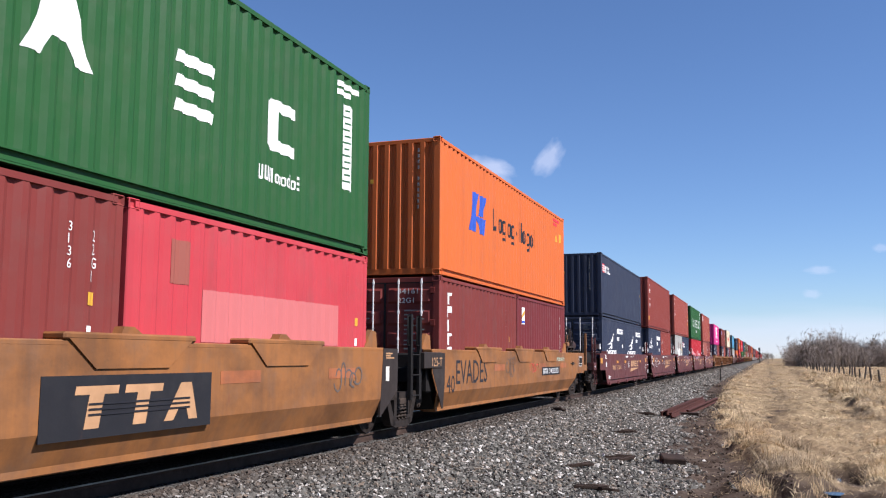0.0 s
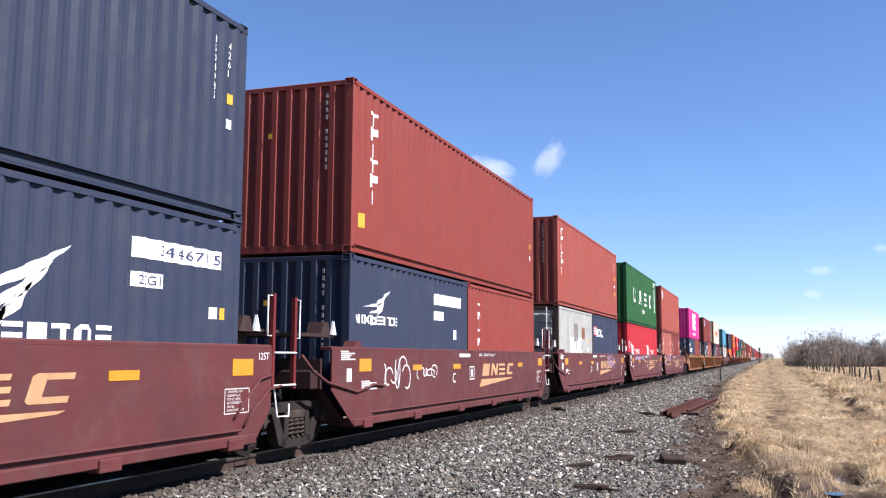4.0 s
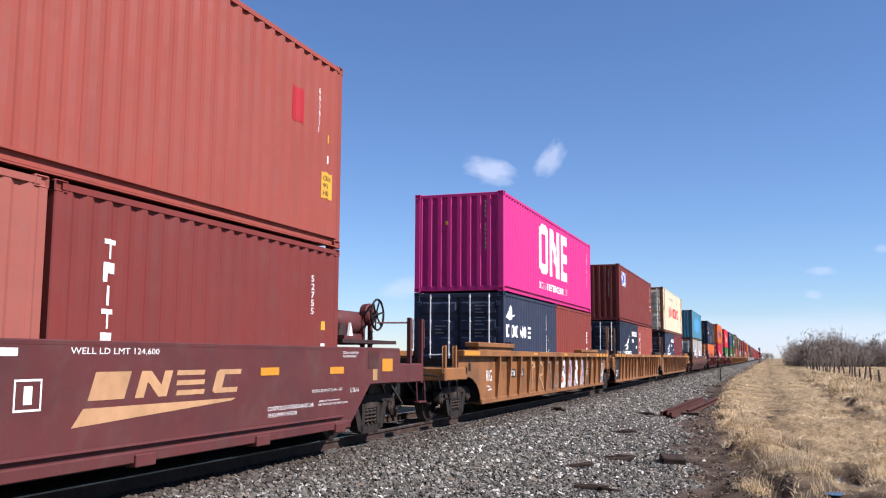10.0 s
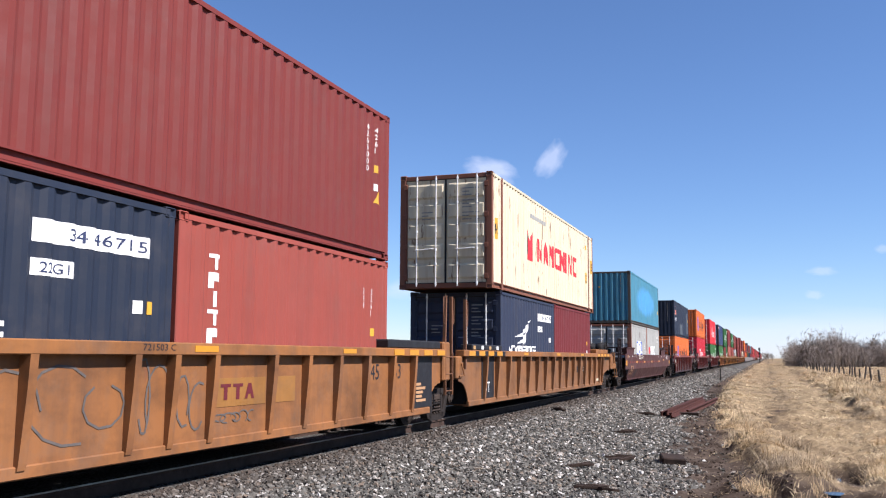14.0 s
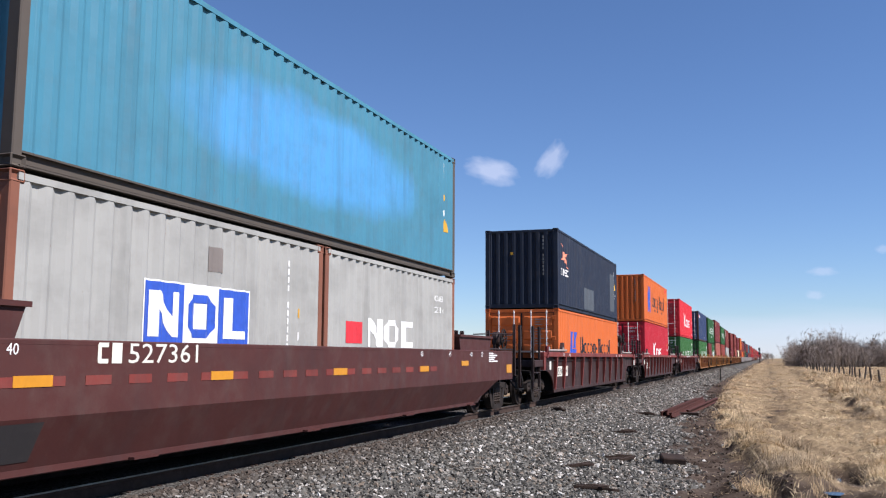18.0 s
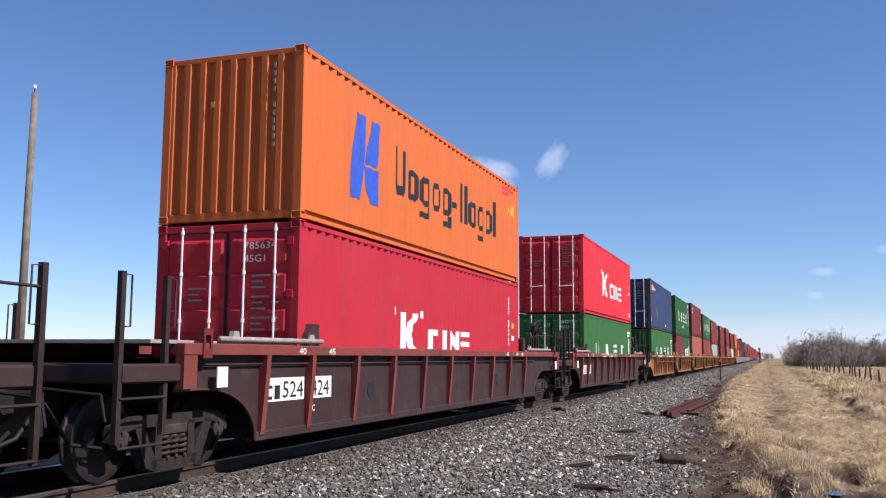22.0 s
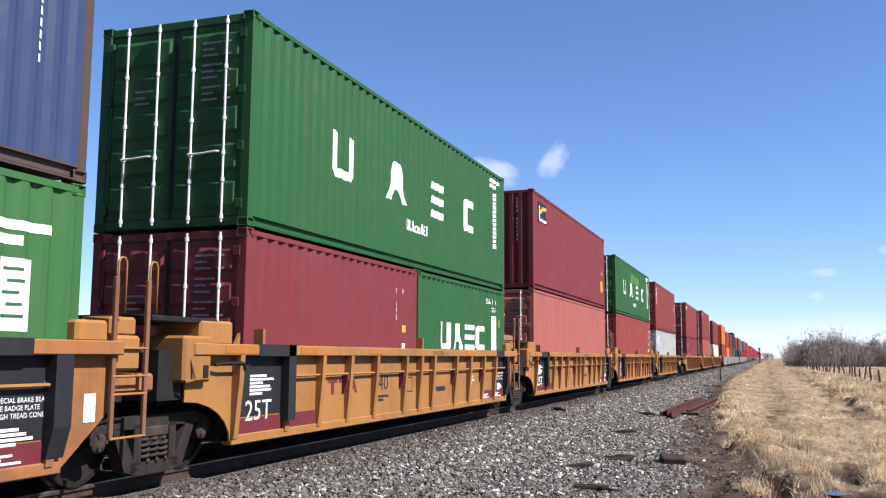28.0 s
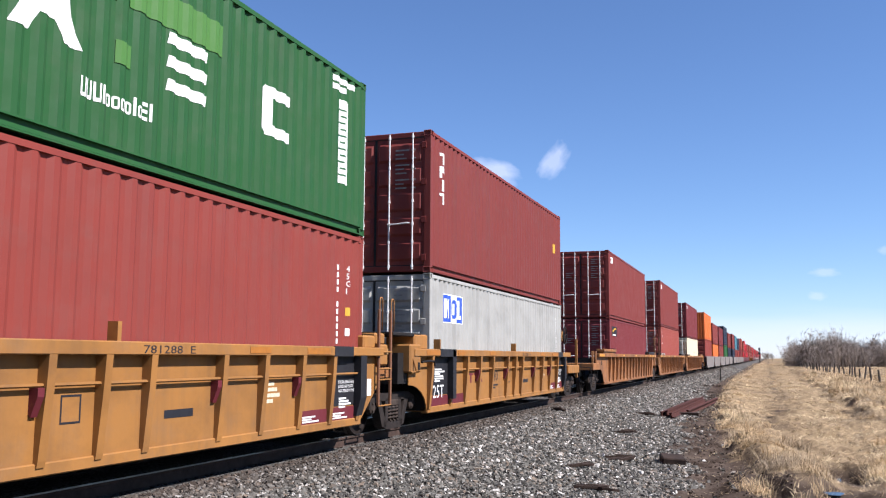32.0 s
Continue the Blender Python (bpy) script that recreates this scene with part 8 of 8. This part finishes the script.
    small_print(car, 5, 13.35, 1.5, 0.05, 0.5, TAN, OUT - 0.12)

    c = 158.05
    yard = container("rust-streaked cream container with red shapes and steel bands", c, FT45, HC, upper(SD), CREAM, "door",
                     [P(poly_faces([(3.5, 1.05), (4.15, 1.05), (4.15, 1.92), (3.82, 1.6), (3.5, 1.92)]), REDINK), P(poly_faces(rect(3.5, 3.7, 1.2, 1.75)), BLUE), P(blocks("VAVCVIVC", 4.7, 1.12, 0.68, 0.66, 0.13), REDINK),
                      P(bars_of_writing(1, 3.9, 2.42, 0.12, 2.0), GREY), P(poly_faces(rect(0.25, 0.62, 1.25, 1.78)), YELLOW, "sticker"), ("over", text_faces("45", 0.3, 1.37, 0.28, 0.27), BLACK, "lettering"), P(poly_faces(rect(13.2, 13.55, 1.5, 2.0)), YELLOW, "sticker"), ("over", text_faces("45", 13.285, 1.6, 0.28, 0.24), BLACK, "lettering"), P(poly_faces(rect(12.25, 12.55, 1.05, 1.45)), YELLOW, "sticker"), *caution(12.27, 1.08), P(poly_faces([(11.85, 2.3), (12.05, 2.3), (11.95, 2.56)]), YELLOW, "sticker"), P(poly_faces(rect(12.28, 12.4, 2.3, 2.46)), YELLOW, "sticker"), P(column_faces("950248", 12.1, 2.75, 0.1, 1.3), GREY, "lettering")],
                     "long containers", 2, RUSTFRAME)
    for y in (0.82, 12.75):
        part("side_post", Shape().box(HALF - 0.05, HALF + 0.006, y, y + 0.14, 0.0, HC - 0.02), RUSTFRAME, yard)
    two_twenties(c + 0.77, ("navy short container with white feather shapes", NAVY, "door", wing_marks(1.33), None), ("maroon short container with white numbers", MAROON, "wall", codes_column(5.1, 2.2, "22944", second="2261"), None))
    car = ttx_long(c, "rust-brown and yellow ribbed well car with brake gear", "joint", "coupler", RUSTYELLOW)
    plate(car, -1.2, -0.2, BELLY + 0.1, SILL - 0.14, CARBLACK, "end_panel", OUT - 0.13, 0.008)
    painted(text_faces("25T", -1.1, 1.17, 0.24, 0.55), WHITE, car, "lettering", OUT - 0.12)
    for y0, y1 in ((9.9, 10.6), (10.95, 11.55)):
        plate(car, y0, y1, 1.47, 1.68, CARBLACK, "number_panel", OUT - 0.13)
    lines_on(car, ["21503"], 10.97, 1.64, 0.14, x=OUT - 0.122, w=0.5)
    lines_on(car, ["53"], 12.6, 1.72, 0.26, BLACK, OUT - 0.128)
    plate(car, 13.6, 14.1, 1.1, 1.18, CREAM, "notice", OUT - 0.13)

    # unit 10: long brown smooth-sided car
    c = 182.13
    forty(c, "weathered teal corrugated container with a brighter blue patch", TEALBLUE, SD, upper(SD), "wall", [*codes_column(11.2, 2.4, "9402094", second="4261"), P(poly_faces([(11.45, 0.92), (11.78, 0.92), (11.61, 1.2)]), YELLOW, "sticker")], RUSTTEAL)
    two_twenties(c, ("dented pale grey short container with a blue panel", GREY, "door", [*banded_panel(1.92, 4.05, 1.05, 1.75), P(bars_of_writing(1, 3.1, 2.25, 0.3, 0.35), CARGREY), *codes_column(5.0, 2.3, "", second="")], RUSTFRAME),
                 ("dented pale grey short container with white shapes", GREY, "wall", [P(blocks("VOC", 1.6, 1.1, 0.48, 0.62, 0.12), WHITE), P(poly_faces(rect(0.75, 1.4, 1.15, 1.5)), REDINK), P(text_faces("0681", 4.9, 2.05, 0.12, 0.5), WHITE, "lettering"), P(text_faces("2316", 4.9, 1.82, 0.12, 0.5), WHITE, "lettering")], RUSTFRAME))
    car = well_car("smooth", "long brown smooth-sided well car with a large tan number", c, c - 3.7, c + 16.05, c - 2.2, c + 13.65, [(-1, c - 3.45), (1, c + 15.85)], CPBROWN, end_mat=CPDARK, knee=1.44, shelf=1.05, far_shelf=1.3, fold=0.24)
    truck(car, -3.45)
    truck(car, 15.83)
    for ink, (vs, fs), nm in ((TAN, text_faces("53", -1.89, 1.17, 0.42, 0.8), "lettering"), (GREYPATCH, poly_faces(rect(-0.27, 0.35, 1.05, 1.40)), "sooty_patch")):
        b = bmesh.new()       # paint that bends over the fold of the side
        bv = [b.verts.new((0, p, q)) for p, q in vs]
        for g in fs:
            b.faces.new([bv[i] for i in g])
        bmesh.ops.bisect_plane(b, geom=b.verts[:] + b.edges[:] + b.faces[:], plane_co=(0, 0, 1.44), plane_no=(0, 0, 1))
        for v in b.verts:
            v.co.x = OUT + 0.004 - 0.24 * max(0.0, 1.44 - v.co.z) / (1.44 - BELLY)
        me = bpy.data.meshes.new(nm)
        b.to_mesh(me)
        b.free()
        me.materials.append(ink)
        new(nm, me).parent = car
    lines_on(car, ["527361"], 1.42, 2.11, 0.20, BONE, w=1.18)
    painted(blocks("CD", 0.97, 1.91, 0.20, 0.15, 0.05), BONE, car, "painted_mark", OUT)
    plate(car, -3.66, -3.20, 1.62, 1.84, REFLECT, "reflector", None, 0.02)
    for y in (-0.06, 2.87, 6.02, 9.58):
        plate(car, y, y + 0.46, 1.71, 1.81, REFLECT, "reflector")
    plate(car, 12.0, 12.46, 1.8, 1.9, REFLECT, "reflector")
    for k in range(22):
        plate(car, -2.9 + 0.62 * k, -2.54 + 0.62 * k, 1.71, 1.80, CPRED, "faded_patch", OUT, 0.003)
    for y, t in ((-2.35, "53"), (-1.45, "48"), (-0.95, "45"), (-0.15, "40"), (9.6, "40"), (11.2, "45"), (12.6, "48"), (13.4, "53")):
        lines_on(car, [t], y, 2.09, 0.10)
    small_print(car, 4, -3.0, 2.08, 0.022, 0.5, TAN)
    small_print(car, 5, 14.0, 2.08, 0.03, 0.7)
    plate(car, 15.5, 15.95, 1.6, 1.8, REFLECT, "reflector")
    for y0, y1 in ((-2.38, 0.18), (12.2, 14.6)):
        part("raised_hatch", Shape().prism([(y0 + 0.1, SILL), (y1 - 0.12, SILL), (y1, SILL + 0.32), (y0, SILL + 0.32)], 1.0, 1.32).box(1.2, 1.36, y0 - 0.02, y1 + 0.02, SILL + 0.28, SILL + 0.33), CPBROWN, car)
    part("deck_table", Shape().box(0.5, 1.3, -4.35, -2.95, 2.40, 2.44).box(1.1, 1.2, -4.2, -4.1, 2.1, 2.4).box(1.1, 1.2, -3.2, -3.1, 2.1, 2.4), CPDARK, car)
    plate(car, -3.74, -3.08, 1.60, 2.15, CPBROWN, "end_plate", OUT, 0.012)
    for d, y in ((-1, -5.08), (1, 17.2)):
        lo, hi = (-5.0, -3.7) if d < 0 else (16.05, 17.2)
        part("end_sill", Shape().box(-OUT + 0.4, OUT - 0.34, lo, hi, 1.5, 1.76, 0.02), SOOT, car)
        end_posts(car, y - d * 0.05, d, POSTDARK, 2.82, 1.2, w=0.034)
        end_posts(car, y - d * 0.6, -d, POSTDARK, 2.82, 1.5, w=0.034)
        coupler(car, y, d)
        stirrup(car, y - d * 0.3, SOOT, 1.5, 0.5, 0.34)
        part("deck", Shape().box(-1.2, 1.2, min(y, y - d * 2.4), max(y, y - d * 2.4), 2.16, 2.2), POSTDARK, car)
    part("railing", Shape().tube([(1.1, 13.9, 2.5), (1.15, 15.0, 2.54), (1.2, 17.1, 2.58)], 0.015, 6), POSTDARK, car)
    for y, z in ((12.5, 2.55), (12.9, 2.55), (14.9, 2.62)):
        end_posts(car, y, -1, POSTDARK, z, 2.1, x=1.15)
    air_tank(car, -4.1, SOOT, 2.48, 1.4, 0.15, 0.57)
    air_tank(car, -3.2, SOOT, 2.42, 1.0, 0.2, -0.2)
    hand_brake(car, 17.0, POSTDARK, 2.45, 0.9, 0.25)

    # units 11 to 13: brown ribbed cars with red sills
    c = 204.62
    forty(c, "blue-black scuffed container with a small coral star shape", DARKNAVY, SD, upper(SD) - 0.11, "wall",
          [P(poly_faces([(0.62, 2.2), (1.05, 1.85), (1.6, 1.9), (1.22, 1.75), (1.6, 1.38), (1.08, 1.65), (0.62, 1.62), (0.95, 1.82)]), CORAL), P(blocks("KIVEC", 0.48, 1.12, 0.22, 0.22, 0.05), WHITE), ("over", poly_faces(rect(4.5, 6.47, 0.2, 0.98)), GREYBLUE, "worn_patch"), ("over", poly_faces(rect(10.4, 11.4, 0.4, 2.0)), GREYBLUE, "worn_patch"), *codes_column(11.4, 2.2, "", second=""), P(poly_faces([(11.5, 1.35), (11.85, 1.35), (11.67, 1.62)]), YELLOW, "sticker")])
    forty(c, "orange corrugated container with a blue emblem and black shapes", ORANGE, SD, Z1 - 0.095, "door", hapag_marks(1.75, 0.9, 1.0, 6.3))
    cp_ribbed(c, "A")
    c = 226.55
    forty(c, "orange corrugated container with a large blue emblem", ORANGE, SD, upper(HC), "wall", hapag_marks(1.65, 0.6, 1.45, 6.4) + [P(bars_of_writing(2, 10.7, 2.42, 0.09, 1.0), REDINK, "lettering"), P(poly_faces(rect(11.55, 11.75, 1.75, 2.0)), YELLOW, "sticker"), P(poly_faces([(11.15, 1.8), (11.4, 1.8), (11.28, 2.0)]), YELLOW, "sticker")])
    forty(c, "crimson corrugated container with white shapes", CRIMSON, HC, Z1, "door", kline_marks(3.85, 0.95, 0.8) + codes_column(11.3, 2.5, "", second=""), None, ("785634", "45G1"))
    cp_ribbed(c, "C")
    c = 247.8
    forty(c + 0.27, "bright red corrugated container with large white shapes", VIVIDRED, HC, upper(SD) - 0.05, "door", kline_marks(4.25, 0.9, 0.95) + codes_column(11.3, 2.5, "", second="") + [P(poly_faces(rect(11.45, 11.8, 0.3, 0.48)), WHITE, "sticker")])
    forty(c + 0.27, "faded green corrugated container with white shapes", FADEGREEN, SD, Z1 - 0.05, "door", uasc_marks(0.98, 0.55, 0, (0.98, 1.85)), None, ("834217", "42G1"))
    car = cp_ribbed(c + 0.08, "B")
    scribble(car, 2.6, SILL - 0.125, 3.6, 0.11, WHITE, 51, 22, 0.014)

    # units 14 to 18: fresh yellow ribbed car
    c = 268.65
    forty(c, "deep blue corrugated container with a red and white mark", SEABLUE, HC, upper(SD), "door", [P(blocks("DD", 0.4, 2.28, 0.27, 0.24, 0.03), REDINK), P(blocks("EdCdd", 0.95, 2.28, 0.3, 0.26, 0.04), WHITE), P(poly_faces(rect(0.15, 0.33, 0.45, 0.62)), WHITE, "sticker"), *codes_column(11.5, 2.3, "", second="", stickers=False), P(poly_faces(rect(7.9, 8.1, 0.35, 0.5)), WHITE, "sticker"), P(poly_faces(rect(3.2, 3.24, 0.7, 1.3)), GREY, "scrape")], SOOTRUST)
    forty(c, "faded green corrugated container with white shapes", FADEGREEN, SD, Z1, "wall", uasc_marks(1.15, 0.42, 0, (1.15, 1.8)))
    car = ttx_fresh(c, "coupler", "joint", "B")
    painted(blocks("VOIECCOVECVOIE", 1.1, SILL - 0.13, 0.11, 0.12, 0.06), WHITE, car, "graffiti", OUT)
    painted(blocks("OIVCIEV", 6.4, SILL - 0.13, 0.11, 0.3, 0.35), WHITE, car, "graffiti", OUT)
    c = 283.8
    forty(c, "green corrugated container with tall white painted shapes", GREEN, HC, upper(SD), "door", uasc_marks(1.13))
    two_twenties(c, ("maroon short container with white numbers", MAROON, "door", codes_column(5.1, 2.2, "31392", second="F"), None), ("green short container with white shapes", GREEN, "wall", [P(blocks("HAEC", 1.3, 1.1, 0.55, 0.62, 0.2), WHITE), P(poly_faces(rect(4.95, 5.32, 1.1, 1.92)), WHITE, "white_panel"), P(text_faces("52610 6", 4.6, 2.2, 0.12, 0.75), WHITE, "lettering"), P(text_faces("22G1", 4.95, 2.02, 0.11, 0.35), WHITE, "lettering"), P(poly_faces(rect(5.55, 5.68, 1.65, 1.85)), YELLOW, "sticker")], None))
    ttx_fresh(c, letter="C")
    c = 299.12
    forty(c, "maroon corrugated container with a small framed panel", MAROON, HC, upper(HC), "wall", [*crest(0.63, 2.02, 1.15, 0.62, BLACK, (YELLOW, WHITE)), ("over", poly_faces(rect(0.72, 0.8, 2.1, 2.5)), WHITE, "printed_shape"), *codes_column(11.2, 2.4, "46022", second=""), P(poly_faces(rect(11.35, 11.7, 0.65, 1.08)), YELLOW, "caution_sticker"), *caution(11.39, 0.70), P(poly_faces([(11.45, 1.35), (11.7, 1.35), (11.58, 1.58)]), YELLOW, "sticker")])
    forty(c, "faded salmon corrugated container with white numbers", SALMON, HC, Z1, "door", codes_column(11.2, 2.45, "502437", second="4561") + [P(poly_faces([(11.45, 1.0), (11.7, 1.0), (11.58, 1.2)]), YELLOW, "sticker")])
    ttx_fresh(c, letter="D")
    c = 314.3
    forty(c, "green corrugated container with white shapes and pale patches", GREEN, SD, upper(HC), "door", [("over", poly_faces(rect(4.9, 6.0, 1.72, 2.18)), GREENPATCH, "paint_patch"), ("over", poly_faces(rect(6.2, 7.95, 1.72, 2.12)), GREENPATCH, "paint_patch"), P(poly_faces([(1.3, 1.8), (1.42, 1.72), (1.55, 1.85), (1.52, 2.08), (1.38, 2.1)]), BLACK, "stain"), ("over", poly_faces(rect(6.0, 6.25, 1.05, 1.3)), GREENPATCH, "paint_patch"), *uasc_marks(1.0, 0.68, 5.5, (0.75, 2.1))], None, ("830700", "42G1"))
    forty(c, "red-brown corrugated container with white numbers", REDBROWN, HC, Z1, "door", codes_column(11.3, 2.4, "", second="45G1"), None, ("780081",))
    ttx_fresh(c, letter="E")
    c = 329.68
    forty(c, "brown corrugated container with white shapes down its side", BROWN, HC, upper(SD), "door", [stacked_word(0.62, 2.6, 0.24, 4, 0.28), P(poly_faces(rect(11.1, 11.4, 1.6, 1.88)), YELLOW, "sticker"), *codes_column(11.5, 2.6, "", second="", stickers=False)])
    forty(c, "pale grey corrugated container with a blue panel", GREY, SD, Z1, "door", [*banded_panel(0.85, 2.08, 1.66, 2.22), *codes_column(11.4, 2.2, "", second="", stickers=False)])
    ttx_fresh(c, "joint", "coupler", "A")

    # units 19 to 21: yellow ribbed car
    for c, up, uh, low, lh, marks, ne, fe in ((351.6, BROWN, HC, MAROON, SD, crest(0.55, 1.85, 1.4, 0.42, BLACK, (YELLOW, WHITE)), "coupler", "joint"), (371.5, BROWN, HC, RUST_RED, HC, [stacked_word(0.5, 2.6, 0.2, 4)], "joint", "joint"), (391.2, MAROON, HC, CREAM, SD, [], "joint", "coupler")):
        forty(c, "plain brown corrugated container on a yellow car", up, uh, upper(lh), "door", [P(blocks("CD", 0.6, uh - 0.5, 0.26, 0.25, 0.1), WHITE)])
        forty(c, "corrugated container in the well of a yellow car", low, lh, Z1, "door", marks)
        ttx_long(c, "yellow ribbed well car", ne, fe)

    # the rest of the train, down to the horizon
    rng = random.Random(77)
    far = [(ORANGE, REDBROWN), (BROWN, ORANGE), (MAROON, BROWN), (DARKNAVY, GREEN), (BROWN, DARKNAVY), (BROWN, DARKNAVY), (TEAL, BROWN), (DARKNAVY, REDBROWN), (BROWN, MAROON), (RUST_RED, BROWN), (REDBROWN, RED), (RED, BROWN), (RED, RED), (BROWN, CRIMSON)]
    c, k = 414.5, 0
    while c < 1290:
        five = k % 5
        up, low = far[k] if k < len(far) else (rng.choice((BROWN, REDBROWN, MAROON, NAVY, RED, ORANGE, RUST_RED, CRIMSON, BROWN)), rng.choice((BROWN, REDBROWN, DARKNAVY, RED, MAROON, SALMON)))
        lh, uh = rng.choice((SD, HC)), rng.choice((SD, HC))
        detail = 1
        end = "door" if k % 3 else "wall"
        container("distant corrugated container of the same train", c, FT40, uh, upper(lh), up, end, (), "long containers", detail)
        container("distant corrugated container of the same train", c, FT40, lh, Z1, low, "door", (), "long containers", detail)
        far_car(c, -1.3, 13.0, (CARGREY, CARGREY, CARBROWN, TTXYELLOW, CARBROWN)[(k // 5) % 5], (k // 5) % 5 == 3)
        c += 15.3 if five != 4 else 21.0
        k += 1


FADEDORANGE = paint("faded_orange_paint", (0.52, 0.17, 0.06), dirt=0.8)
GREYPATCH = paint("dark_grey_patch_paint", (0.05, 0.045, 0.045), dirt=0.3)
RED_RAIL = paint("red_rail_paint", (0.20, 0.022, 0.022), dirt=0.4)
CHARCOAL = paint("charcoal_panel_paint", (0.040, 0.029, 0.024), dirt=0.3)
FADEDPINK = paint("chalky_pink_paint", (0.72, 0.20, 0.19), dirt=0.1, rust=0.1)
RUSTPATCH = plain("brown_rust_patch", (0.20, 0.10, 0.06), 0.9, 0.0, 0.4)
SOOTRUST = paint("dark_rusty_frame_paint", (0.10, 0.065, 0.05), rust=0.9)
RUSTFRAME = paint("rust_eaten_frame_paint", (0.31, 0.12, 0.07), dirt=0.5, rust=1.0)
RUSTTEAL = paint("rust_stained_teal_frame_paint", (0.12, 0.10, 0.08), rust=0.9)
CORAL = plain("coral_lettering", (0.85, 0.28, 0.16), 0.5)
BLUSH = plain("dusty_pink_spray_paint", (0.46, 0.34, 0.33), 0.6, vary=0.35)
LILAC = plain("pale_lilac_spray_paint", (0.42, 0.36, 0.42), 0.6, vary=0.3)
GREYBLUE = paint("worn_grey_blue_paint", (0.11, 0.13, 0.15), dirt=0.3)


def motions():
    """Keys the train, its turning wheels and the drifting clouds."""
    for ob, s, z, x in MOVERS:
        walk(ob, [(0.0, pose(x, s, z)), (32.0, pose(x, s - SPEED * 32.0, z))])
    first = {}
    for w, k in WHEELS:
        if k not in first:
            rows = [(i / 15.0, pose(0, (-0.89, 0.89)[k], 0.462, math.degrees(SPEED / 0.46) * i / 15.0)) for i in range(481)]
            walk(w, rows)
            first[k] = w.animation_data
        else:
            w.rotation_mode = "QUATERNION"
            keys = w.animation_data_create()
            keys.action = first[k].action
            keys.action_slot = first[k].action_slot
    for ob, m, drift in CLOUDS:
        walk(ob, [(0.0, m), (32.0, Matrix.Translation(drift) @ m)])


build_ground()
build_surroundings()
build_trees()
build_clouds()
build_train()
build_track()
build_ballast()
build_grass()
motions()
